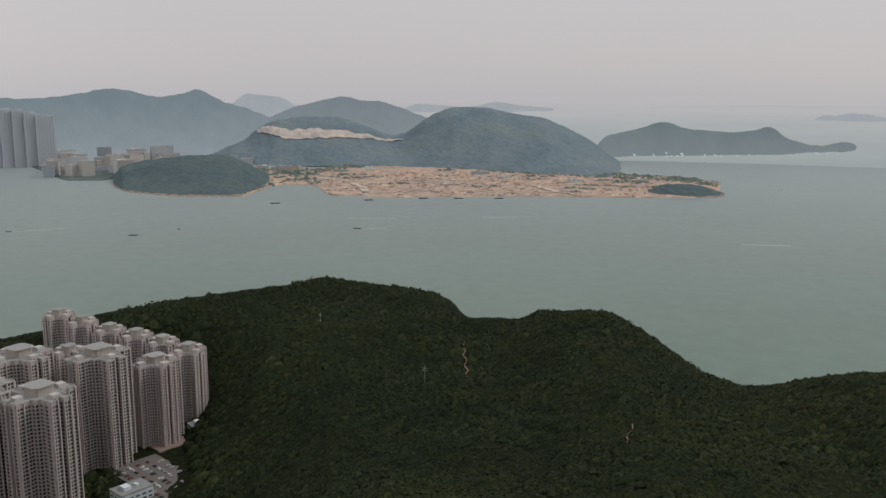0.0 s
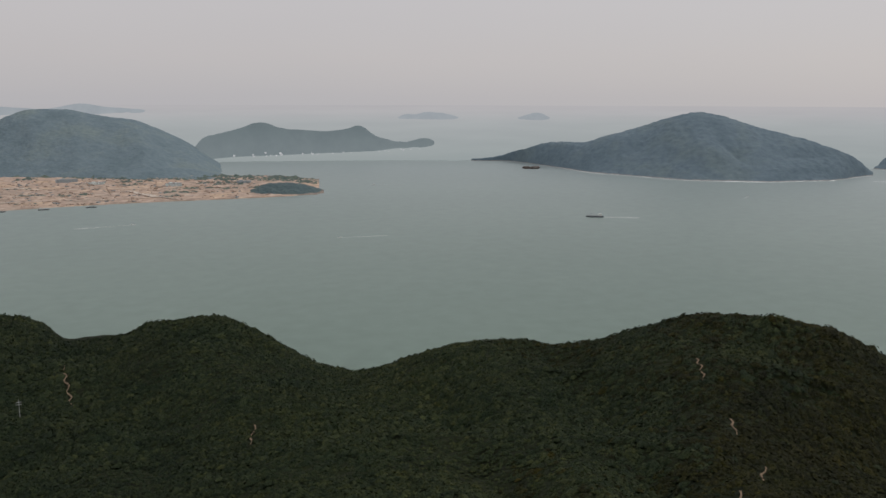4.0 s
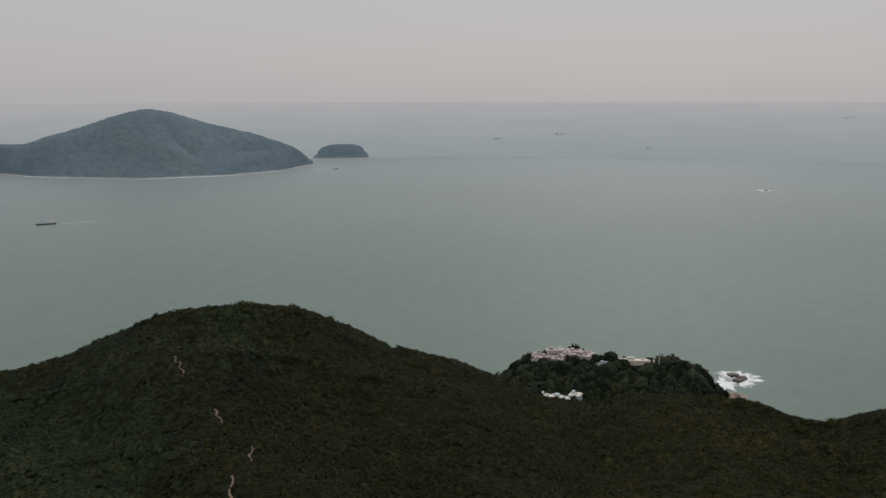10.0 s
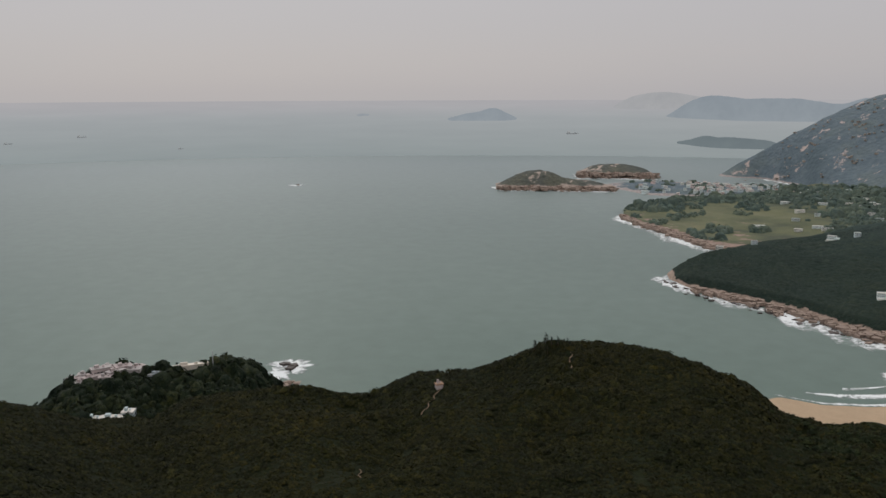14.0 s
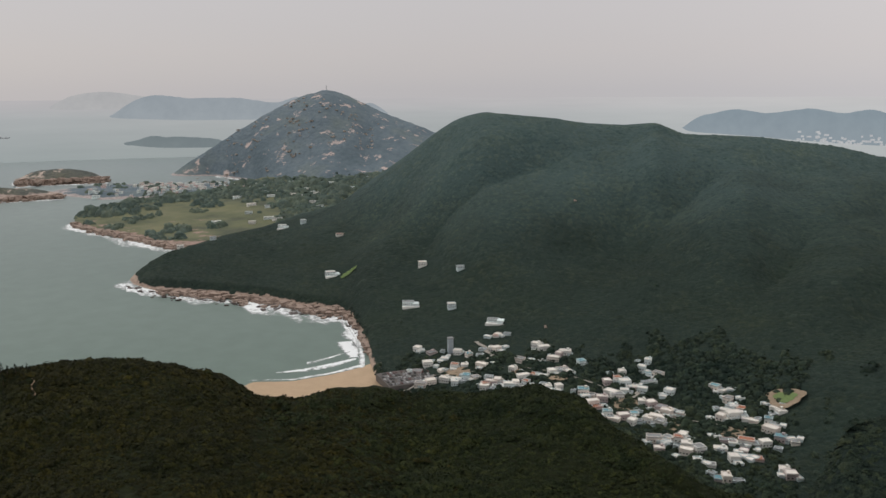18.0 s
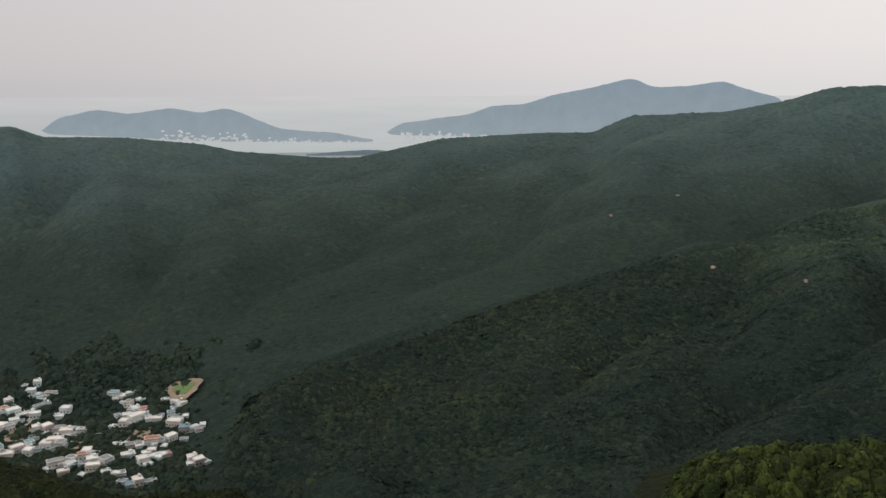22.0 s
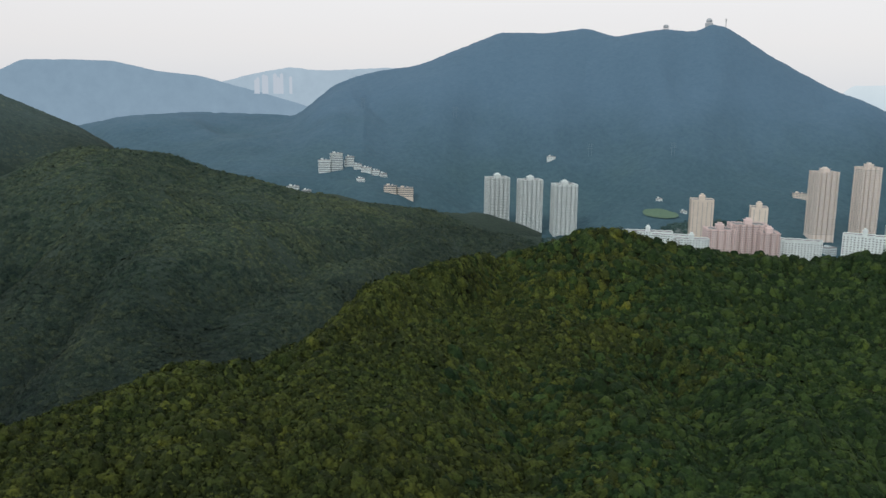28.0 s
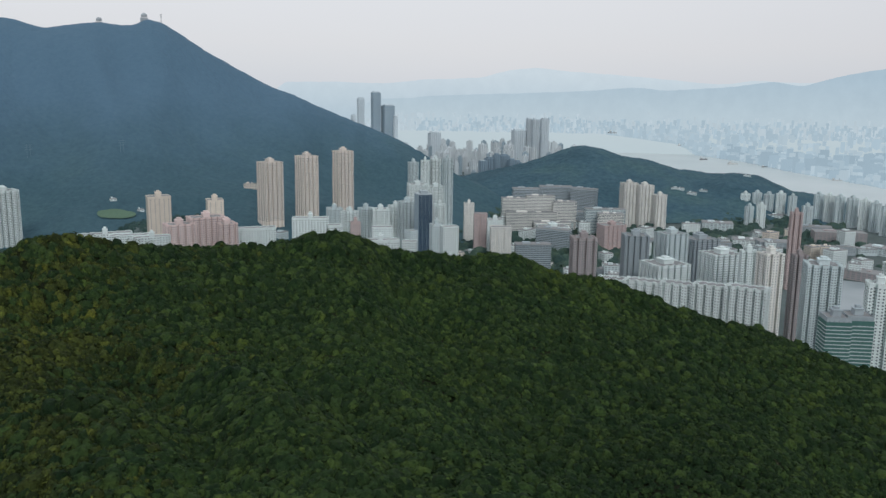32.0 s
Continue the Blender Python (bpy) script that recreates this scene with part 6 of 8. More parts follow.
# the estate under the hill, by the channel
G_EST = "towers of the estate below the hill"
for b, d, w, z in ESTATE_TOWERS:
    tower(b, d, 20, z - 20, w, w, 34, "wings", M_ESTATE, "pale high-rise block of flats with four wings and piers", G_EST, M_GLASS, 2.8, 3.0, 2.3, 1.6, "lantern", fins=1.1, trim=M_ROSE_WHITE)
for b, d, w, z in ESTATE_ROW:
    tower(b, d, 18, z - 25, w, w, 38, "wings", M_ROSE, "pinkish high-rise block joined in a long row", G_EST, M_GLASS, 2.8, 2.6, 1.6, 1.5, "lantern", fins=0.8, trim=M_ROSE_WHITE)
for b, d, w, z in ESTATE_FRONT:
    tower(b, d, 18, z - 24, w, w, 30, "wings", M_ROSE, "pinkish high-rise block at the end of the row", G_EST, M_GLASS, 2.8, 2.6, 1.6, 1.5, "lantern", fins=0.8, trim=M_ROSE_WHITE)

# the town
for b, d, w, z in PINK:
    tower(b, d, 30, z - 30, w, 26, 14, "slots", M_PINK, "pink tiled tower block of the hillside estate", "pink tower blocks", M_GLASS_MID, bay=2.7, wide=1.4, fins=0.5)
for b, d, w, z in BEIGE:
    tower(b, d, 40, z - 40, w, 22, 8, "box", M_BEIGE, "slim beige tower block with blank end wall", "beige towers", bay=6.0)
for k, (b, d, w, z) in enumerate(WHITE_SLABS):
    tower(b, d, 30, z - 30, w, 16, (6, -4, 10)[k % 3], "comb", M_WHITE, "long white slab block with rows of windows", "white slab blocks", bay=2.8, wide=1.8, crown=k % 2 == 0)
for b, d, w, z in TALL:
    tower(b, d, 78, z - 78, w * 0.78, w * 0.7, 30, "slots", M_CREAM_WARM, "tall cream tower of flats with upright stripes on the hillside", "three cream towers", M_GLASS_MID, bay=2.7, wide=1.6, fins=0.7, trim=M_WHITE)
for b, d, w, z in TALL_WEST:
    tower(b, d, 50, z - 50, w * 0.84, w * 0.62, 16, "slots", M_WHITE, "tall white tower of flats at the mountain foot", "three pale towers", M_GLASS_MID, bay=2.7, wide=1.6, fins=0.7)
for k, (b, d, w, z) in enumerate(CREAM):
    g = max(8, 50 - (k > 5) * 25)
    tower(b, d, g, z - g, w * 0.84, w * 0.66, rng.choice((10, 25, 40)), "slots", (M_PALE, M_WHITE, M_WHITE)[k % 3], "pale high-rise tower of flats in the town", "pale towers of the town", M_GLASS_MID, bay=2.8, fins=0.6)
for k, (b, d, w, z) in enumerate(MIXED):
    tower(b, d, 14, z - 14, w, max(14, w * 0.7), rng.choice((5, 18, 30)), "comb" if w > 24 else "box", (M_BRICK, M_WHITE, M_PALE, M_WHITE, M_CREAM)[k % 5], "mid-rise block among the town's towers", "mid-rise blocks", crown=k % 2 == 0)
for k, (b, d, w, z) in enumerate(TERRACES):
    wall, turn = (M_CREAM, M_GREY, M_GREY, M_PALE)[k % 4], (8, 8, -20, 12)[k % 4]
    pieces = [(0, 0, w, z)] if w < 120 else [(-0.34, 0, w * 0.36, z - 6), (0.02, 6, w * 0.4, z), (0.36, 0, w * 0.32, z - 11), (-0.1, -30, w * 0.7, z - 34), (0.2, -56, w * 0.5, z - 50)]
    for side, near, wide_, top in pieces:
        block(b + math.degrees(side * w / d), d + near, 10, max(8, top - 10), wide_, 26, turn, wall, "long terraced block with ribbon windows", "long terraced blocks", M_GLASS_MID, wide=4.7, tall=1.6)
for b, d, w, z in KNOLL_TOWERS:
    tower(b, d, 8, z - 8, w * 0.78, w * 0.66, 28, "slots", M_CREAM, "cream tower of flats under the wooded hill", "towers under the hill", bay=2.8, fins=0.6, trim=M_WHITE)
SHORE_WALLS = (M_BROWN, M_GREY, M_PALE, M_GREY, M_WHITE, M_WHITE, M_CREAM, M_WHITE, M_BROWN, M_PALE, M_BRICK, M_WHITE, M_WHITE, M_PALE)
for k, (b, d, w, z) in enumerate(SHORE_TOWERS):
    tower(b, d, 6, z - 6, w * 0.76, w * 0.68, rng.choice((12, 24, 36)), "slots", SHORE_WALLS[k % 14], "high-rise tower of flats near the waterfront", "waterfront towers", M_GLASS_MID, bay=2.8, fins=0.6, trim=(M_WHITE, M_PALE)[k % 2])
for b, d, w, z in GREEN_SLABS:
    tower(b, d, 8, z - 8, w * 1.05, 18, -12, "slots", M_WHITE, "white slab block of flats with pale green piers", "green and white slabs", bay=2.4, wide=1.2, fins=0.7, trim=M_GREEN, crown=False)
for b, d, w, z in SCAFFOLD:
    w = round(w * 0.8)
    root = tower(b, d, 6, z - 6, w, w, 20, "box", M_GREY, "unfinished tower wrapped in green scaffold net", "unfinished towers", bay=4.0)
    pts = outline("box", round(w) + 1.2, round(w) + 1.2)
    part("scaffold_net", (w, z), prism(pts, -4, z - 9), M_NET, root, "dark green net")
    part("floor_edge", (w, z), lambda v, f: [add_box(v, f, -w / 2 - 0.75, -w / 2 - 0.75, 3.2 * q, w / 2 + 0.75, w / 2 + 0.75, 3.2 * q + 0.7) for q in range(int((z - 9) / 3.2))], M_PALE, root, "pale floor edges showing through the net")
root = place(empty("office_tower", "dark blue glass office tower", "building"), 262.6, 1380, 10, 18)
part("wall", "blue", prism(outline("box", 23, 23), -10, 145), M_GLASS_BLUE, root)
part("mullions", "blue", lambda v, f: [add_box(v, f, -11.65 + 2.3 * k, -11.75, 0, -11.35 + 2.3 * k, -11.5, 145) for k in range(11)] + [add_box(v, f, 11.5, -11.65 + 2.3 * k, 0, 11.75, -11.35 + 2.3 * k, 145) for k in range(11)] + [add_box(v, f, -11.75, -11.75, 0, -11.5, 11.75, 145)], M_HAZY_DARK, root, "grey-blue upright mullions")
part("crown", "blue", lambda v, f: (add_box(v, f, -6, -6, 145, 6, 6, 151), add_box(v, f, -11.7, -11.7, 144.6, 11.7, 11.7, 146)), M_GREY, root)
for k, (b, d, w, z) in enumerate(ESTATE_BAY):
    tower(b, d, 4, z - 4, w * 0.78, w * 0.7, 20 + 8 * (k % 3), "cross", M_PALE if k % 3 else M_WHITE, "pale estate tower by the harbour", "harbour estate towers", bay=4.0, wide=2.4)
for k, (b, d, w, z) in enumerate(SHEDS):
    block(b, d, 4, 14 + 4 * (k % 3), w * 0.8, 40, (-20, 5, 15)[k % 3], (M_WHITE, M_GREY, M_BROWN, M_PALE)[k % 4], "low wide depot with flat roof", "low depots", bay=8, wide=6)
for k, (b, d, w, h) in enumerate(HOSPITAL):
    block(b, d, height("ground_mountain", b, d) - 1, h, w, 12, (14, -10, 6)[k % 3], M_BEIGE if k in (10, 11) else M_WHITE, "white hillside block with long bands of windows", "hillside institution", M_GLASS_MID, bay=4, storey=3.6, wide=3.9, tall=1.3)

# filling streets of the town between the named blocks
WALLS = (M_PALE, M_WHITE, M_CREAM, M_GREY, M_WHITE, M_BEIGE, M_WHITE)
for k in range(230):
    b = rng.uniform(250, 293)
    d = rng.uniform(1150, 1900) if b < 266 else rng.uniform(900, 2000)
    near = float(np.interp(b, [250, 258, 266, 274, 283, 292], [1500, 1250, 1200, 1150, 1000, 900]))
    if d < near or (b > 284.5 and 1150 < d < 1620):
        continue
    block(b, d, float(np.interp(b, [250, 258, 266], [45, 20, 8])), rng.choice((8, 12, 16, 22, 30)), rng.uniform(16, 40), rng.uniform(14, 26), rng.uniform(0, 60), rng.choice(WALLS), "low pale block in the streets of the town", "low town blocks", bay=5)
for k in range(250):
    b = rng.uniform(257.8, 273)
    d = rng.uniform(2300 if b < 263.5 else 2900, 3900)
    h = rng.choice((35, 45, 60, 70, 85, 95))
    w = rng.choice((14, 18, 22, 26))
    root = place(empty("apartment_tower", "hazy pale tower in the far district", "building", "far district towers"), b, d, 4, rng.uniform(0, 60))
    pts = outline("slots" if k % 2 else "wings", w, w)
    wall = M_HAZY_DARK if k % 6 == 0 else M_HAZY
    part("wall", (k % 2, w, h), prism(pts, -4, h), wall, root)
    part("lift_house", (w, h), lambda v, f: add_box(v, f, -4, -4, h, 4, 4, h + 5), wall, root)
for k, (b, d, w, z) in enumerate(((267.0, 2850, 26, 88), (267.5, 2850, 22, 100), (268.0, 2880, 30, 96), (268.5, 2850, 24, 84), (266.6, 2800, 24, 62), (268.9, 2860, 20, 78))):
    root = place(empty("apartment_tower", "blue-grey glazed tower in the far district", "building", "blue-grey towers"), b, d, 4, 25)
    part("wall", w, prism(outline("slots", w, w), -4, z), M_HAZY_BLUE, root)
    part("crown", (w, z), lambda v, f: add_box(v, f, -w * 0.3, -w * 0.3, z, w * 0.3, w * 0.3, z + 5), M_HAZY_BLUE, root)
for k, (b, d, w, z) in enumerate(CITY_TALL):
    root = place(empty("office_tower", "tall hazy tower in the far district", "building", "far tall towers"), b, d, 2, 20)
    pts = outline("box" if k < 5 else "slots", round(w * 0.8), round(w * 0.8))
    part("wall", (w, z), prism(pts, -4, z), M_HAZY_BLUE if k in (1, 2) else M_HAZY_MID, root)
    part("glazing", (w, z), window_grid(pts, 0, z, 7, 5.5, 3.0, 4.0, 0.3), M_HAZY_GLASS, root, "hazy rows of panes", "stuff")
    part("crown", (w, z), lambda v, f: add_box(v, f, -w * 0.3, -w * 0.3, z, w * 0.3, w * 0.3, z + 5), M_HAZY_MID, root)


def far_city(name, b0, b1, count, r0, r1, low, high, mat, label, seed, size=1.0, foot=None):
    """The hazy mass of buildings at the end of sight."""
    rg = random.Random(seed)
    v, f = [], []
    for _ in range(count):
        b = rg.uniform(b0, b1)
        first = r0 if isinstance(r0, (int, float)) else float(np.interp(b, [q[0] for q in r0], [q[1] for q in r0])) + 18
        r = first + (r1 - first) * rg.random() ** 1.3
        w, h = rg.uniform(9, 24) * size, rg.uniform(low, high) * rg.choice((0.4, 0.6, 1.0))
        z = max(0, (r - 4500) / 485 * 282) if foot is None else foot[1] + foot[2] * (r - foot[0])
        m = Matrix.Translation(polar(b, r, z)) @ Matrix.Rotation(rg.uniform(0, 1.5), 4, "Z")
        q, g = [], []
        add_box(q, g, -w / 2, -w / 2, -25, w / 2, w / 2, h)
        f += [tuple(i + len(v) for i in face) for face in g]
        v += [tuple(m @ Vector(p)) for p in q]
    return tagged(sheet(name, np.array(v), np.array(f), mat, False), label, "buildings", kind="stuff")


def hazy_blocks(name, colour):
    """Blocks so far off that haze is put in as their own emission, each in a slightly different tone."""
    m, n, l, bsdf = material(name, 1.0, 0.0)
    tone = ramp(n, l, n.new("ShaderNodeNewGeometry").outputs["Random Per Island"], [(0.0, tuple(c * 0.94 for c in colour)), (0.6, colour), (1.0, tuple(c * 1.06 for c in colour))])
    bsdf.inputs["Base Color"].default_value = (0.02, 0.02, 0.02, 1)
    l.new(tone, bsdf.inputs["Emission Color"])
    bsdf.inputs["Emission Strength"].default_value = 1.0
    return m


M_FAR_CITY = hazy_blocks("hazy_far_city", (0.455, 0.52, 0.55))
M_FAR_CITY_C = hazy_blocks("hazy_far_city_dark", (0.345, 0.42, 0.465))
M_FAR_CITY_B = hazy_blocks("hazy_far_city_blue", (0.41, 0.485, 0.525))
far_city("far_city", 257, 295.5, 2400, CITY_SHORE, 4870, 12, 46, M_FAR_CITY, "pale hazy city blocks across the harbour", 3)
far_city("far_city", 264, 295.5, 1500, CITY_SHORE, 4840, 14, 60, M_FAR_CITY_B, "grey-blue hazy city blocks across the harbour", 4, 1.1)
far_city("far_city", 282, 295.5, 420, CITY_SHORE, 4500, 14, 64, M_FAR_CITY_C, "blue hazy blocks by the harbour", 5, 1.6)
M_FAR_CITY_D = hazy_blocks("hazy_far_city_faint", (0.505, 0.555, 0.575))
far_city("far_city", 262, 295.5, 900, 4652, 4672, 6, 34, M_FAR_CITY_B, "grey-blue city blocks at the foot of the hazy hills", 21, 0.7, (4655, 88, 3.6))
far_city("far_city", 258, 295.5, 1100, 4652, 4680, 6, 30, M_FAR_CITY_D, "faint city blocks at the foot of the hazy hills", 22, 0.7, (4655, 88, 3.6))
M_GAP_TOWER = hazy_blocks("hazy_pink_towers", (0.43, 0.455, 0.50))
M_STANLEY = hazy_blocks("hazy_white_houses", (0.425, 0.43, 0.44))
def shore_houses(land_name, b0, b1, count, low, high, size, label, seed):
    """Tiny hazy houses strewn over a far shore."""
    rg = random.Random(seed)
    v, f = [], []
    bs, ds, _ = SURFACES[land_name]
    for _ in range(count):
        b = rg.uniform(b0, b1)
        front = float(np.interp(b, bs, ds[0]))
        d = front + rg.uniform(0.5, 8) * rg.choice((0.25, 0.5, 1.0))
        w, h = rg.uniform(8, 22) * size, rg.uniform(low, high)
        m = Matrix.Translation(polar(b, d - 4, height(land_name, b, d))) @ Matrix.Rotation(rg.uniform(0, 1.5), 4, "Z")
        q, g = [], []
        add_box(q, g, -w / 2, -2, -6, w / 2, 2, h)
        f += [tuple(i + len(v) for i in face) for face in g]
        v += [tuple(m @ Vector(p)) for p in q]
    return tagged(sheet("far_village", np.array(v), np.array(f), M_STANLEY, False), label, "buildings", kind="stuff")


shore_houses("far_peninsula", 150.5, 165, 190, 1, 3.6, 1.0, "small white houses along the far peninsula", 6)
shore_houses("cape_east", 11, 25, 26, 1, 3, 0.7, "tiny pale houses along the far cape", 12)
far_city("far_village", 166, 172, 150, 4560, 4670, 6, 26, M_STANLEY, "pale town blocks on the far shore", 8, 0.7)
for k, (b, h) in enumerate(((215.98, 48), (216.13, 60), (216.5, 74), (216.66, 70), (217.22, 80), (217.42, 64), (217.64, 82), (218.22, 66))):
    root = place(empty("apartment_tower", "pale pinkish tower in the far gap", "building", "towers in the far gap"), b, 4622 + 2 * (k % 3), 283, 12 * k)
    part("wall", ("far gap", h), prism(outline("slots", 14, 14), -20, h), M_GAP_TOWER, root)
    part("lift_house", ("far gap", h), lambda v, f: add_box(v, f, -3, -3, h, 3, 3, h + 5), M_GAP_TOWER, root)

# east shore: works and sheds by the channel
# far shore works: walls and panes lightened, haze put into their colours
M_WORKS = [plain("works_wall_" + n, c, 0.9, 0.1) for n, c in (("white", (0.72, 0.73, 0.73)), ("pinkish", (0.60, 0.55, 0.53)), ("grey", (0.48, 0.50, 0.52)), ("blue_grey", (0.34, 0.38, 0.42)), ("sand", (0.50, 0.46, 0.40)))]
M_WORKS_GLASS = plain("works_window", (0.38, 0.41, 0.43), 0.6, 0.2)
for k, (b, d, w, z) in enumerate(INDUSTRIAL):
    block(b, min(d, 4450), 4, 34 + 12 * (k % 4), w * 0.75, 50, 10 * (k % 3), M_WORKS[k % 5], "tall industrial block on the far shore", "industrial blocks", M_WORKS_GLASS, storey=8, bay=10, wide=7, tall=3.5)
for k in range(96):
    b = rng.uniform(-25.2, -12.5)
    d = rng.uniform(3720, 4380) if b < -16.5 else rng.uniform(4050, 4380)
    block(b, d, 4, rng.choice((14, 20, 30, 42, 56)) * (1.0 if b < -18 else 0.55), rng.uniform(30, 80), rng.uniform(26, 50), rng.uniform(-25, 40), rng.choice(M_WORKS), "works building on the far shore", "works buildings", M_WORKS_GLASS, storey=8, bay=10, wide=7, tall=3.5)
for k, (b, d, w, z) in enumerate(SITE_SHEDS):
    block(b, d, 3, 8 + 3 * (k % 2), w * 0.8, 22, 8 * (k % 4), (M_WHITE, M_PALE, M_GREY)[k % 3], "low shed on the building site", "site sheds", bay=10, wide=7)
for k in range(16):
    block(-14.6 + 0.33 * k + rng.uniform(-0.15, 0.15), 3960 - 14 * k + rng.uniform(-60, 60), 3, rng.choice((10, 14, 20)), rng.uniform(34, 70), 26, rng.uniform(-20, 30), rng.choice((M_WORKS[0], M_WORKS[0], M_WORKS[2], M_WORKS[4])), "pale shed behind the building site", "site sheds", M_WORKS_GLASS, storey=6, bay=9, wide=6, tall=2.5)
for b, d, w, z in FAR_TOWERS:
    root = place(empty("apartment_tower", "hazy tall tower estate across the channel", "building", "hazy channel towers"), b, 4300, 2, 15)
    part("wall", (w, z), prism(outline("comb", w, 50), -4, z), M_FARTOWER, root)
    part("glazing", (w, z), window_grid(outline("comb", w, 50), 0, z, 9, 6.0, 3.0, 4.0, 0.3), M_WORKS[2], root, "hazy rows of panes", "stuff")
    part("lift_house", (w, z), lambda v, f: add_box(v, f, -w * 0.2, -12, z, w * 0.2, 12, z + 9), M_FARTOWER, root)

# ---- village in the valley ----
def house(b, d, z, w, dep, h, turn, wall, roof, label, group, name="village_house", hood=False):
    """A flat-roofed village house: walls, panes, roof slab with parapet, stair hood."""
    root = place(empty(name, label, "house", group), b, d, z, turn)
    w, dep, h = round(w), round(dep), round(h)
    key = (w, dep, h)
    part("wall", key, prism(outline("box", w, dep), -5, h), wall, root)
    part("glazing", key, window_grid(outline("box", w, dep), 0, h, 3.0, 2.6, 1.3, 1.3), M_GLASS, root, "dark window panes", "stuff")
    top = part("roof", key, lambda v, f: add_box(v, f, -w / 2 - 0.35, -dep / 2 - 0.35, h, w / 2 + 0.35, dep / 2 + 0.35, h + 0.35), roof, root)
    part("parapet", key, lambda v, f: (add_box(v, f, -w / 2, -dep / 2, h + 0.35, w / 2, -dep / 2 + 0.3, h + 0.85), add_box(v, f, -w / 2, dep / 2 - 0.3, h + 0.35, w / 2, dep / 2, h + 0.85), add_box(v, f, -w / 2, -dep / 2 + 0.3, h + 0.35, -w / 2 + 0.3, dep / 2 - 0.3, h + 0.85), add_box(v, f, w / 2 - 0.3, -dep / 2 + 0.3, h + 0.35, w / 2, dep / 2 - 0.3, h + 0.85)), wall, top)
    if hood:
        part("stair_hood", key, lambda v, f: add_box(v, f, w * 0.1, dep * 0.05, h + 0.35, w * 0.35, dep * 0.35, h + 2.4), wall, top)
    return root


for k, (b, d) in enumerate(VILLAGE_A + VILLAGE_B + VILLAGE_C):
    g = height("ground_south_range", b, d)
    storeys = rng.choice((1, 1, 2, 2, 2))
    roof = (M_ROOF_WHITE, M_ROOF_WHITE, M_ROOF, M_ROOF_WHITE, M_ROOF_WHITE, M_ROOF_WHITE, M_ROOF_BLUE, M_ROOF, M_ROOF_WHITE, M_ROOF_RED)[k % 10]
    house(b, d, g, rng.choice((7, 8, 9, 11, 13)), rng.choice((7, 8, 9)), storeys * 2.4, rng.uniform(-35, 35), rng.choice((M_CREAM, M_CREAM_WARM, M_ROSE_WHITE, M_CREAM, M_WHITE)), roof, "small flat-roofed village house with pale walls", "village houses", hood=k % 4 == 0)
    for _ in range(1 + k % 2):
        b2, d2 = b + rng.uniform(-0.9, 0.9), d + rng.uniform(-9, 9)
        house(b2, d2, height("ground_south_range", b2, d2), rng.choice((5, 7, 9)), 6, 2.4, rng.uniform(-35, 35), M_PALE, M_ROOF_WHITE if k % 2 else M_ROOF, "low village shed with a pale flat roof", "village sheds", "village_shed")
for k, (b, d) in enumerate(VILLAS):
    g = height("ground_south_range", b, d)
    label = "large white villa on a terrace in the woods" if k != 5 else "villa with a red clay roof in the woods"
    root = house(b, d, g + 1, (16, 11, 13)[k % 3], (9, 8)[k % 2], (6, 3, 6, 5)[k % 4], rng.uniform(-20, 20), (M_WHITE, M_PALE, M_CREAM)[k % 3], M_ROOF_RED if k == 5 else (M_ROOF_WHITE, M_ROOF)[k % 2], label, "hillside villas", "villa")
    if k % 3:
        continue
    part("wing", 1, lambda v, f: (add_box(v, f, 6, -9, -5, 14, 2, 3), add_box(v, f, 5.7, -9.3, 3, 14.3, 2.3, 3.4)), M_WHITE, root)
    part("terrace", 1, lambda v, f: add_box(v, f, -9, -11, -4, 15, -4.7, -0.4), M_CREAM, root, "pale retaining terrace")
root = place(empty("lookout_tower", "slim grey tower among the village houses", "tower"), 128.6, 985, height("ground_south_range", 128.6, 985), 15)
part("wall", 1, prism(outline("box", 6, 6), -4, 18), M_GREY, root)
part("roof", 1, lambda v, f: add_box(v, f, -3.5, -3.5, 18, 3.5, 3.5, 19), M_ROOF, root)
def drape(name, land_name, b, d, rb, rd, lift, mat, label, category):
    """A patch of ground laid over a slope, with an uneven rim."""
    n, v = 36, []
    for q in (0.05, 0.35, 0.7, 1.0):
        for k in range(n):
            a = 2 * math.pi * k / n
            w = q * (1 + 0.12 * math.sin(3 * a + b) + 0.07 * math.sin(7 * a))
            bb, dd = b + rb * w * math.cos(a), d + rd * w * math.sin(a)
            v.append(tuple(polar(bb, dd, height(land_name, bb, dd) + lift)))
    f = [(r * n + k, r * n + (k + 1) % n, (r + 1) * n + (k + 1) % n, (r + 1) * n + k) for r in range(3) for k in range(n)]
    return structure(sheet(name, np.array(v), np.array(f), mat), label, category)


M_YARD = plain("tan_yard_earth", (0.36, 0.28, 0.2), 0.95, 0.05, 0.4, 0.1, 0.8)
for b, d, rb, rd in ((151.0, 815, 1.15, 17),):
    drape("ground_garden", "ground_south_range", b, d, rb, rd, 3.2, M_YARD, "tan earth bank round a garden plot", "garden")
    drape("ground_turf", "ground_south_range", b, d, rb * 0.6, rd * 0.55, 3.6, M_LAWN, "pale green turf in a garden plot", "garden")
drape("ground_turf", "ground_south_range", 121.6, 1358, 0.55, 9, 1.6, M_LAWN, "small pale green lawn beside a villa", "lawn")
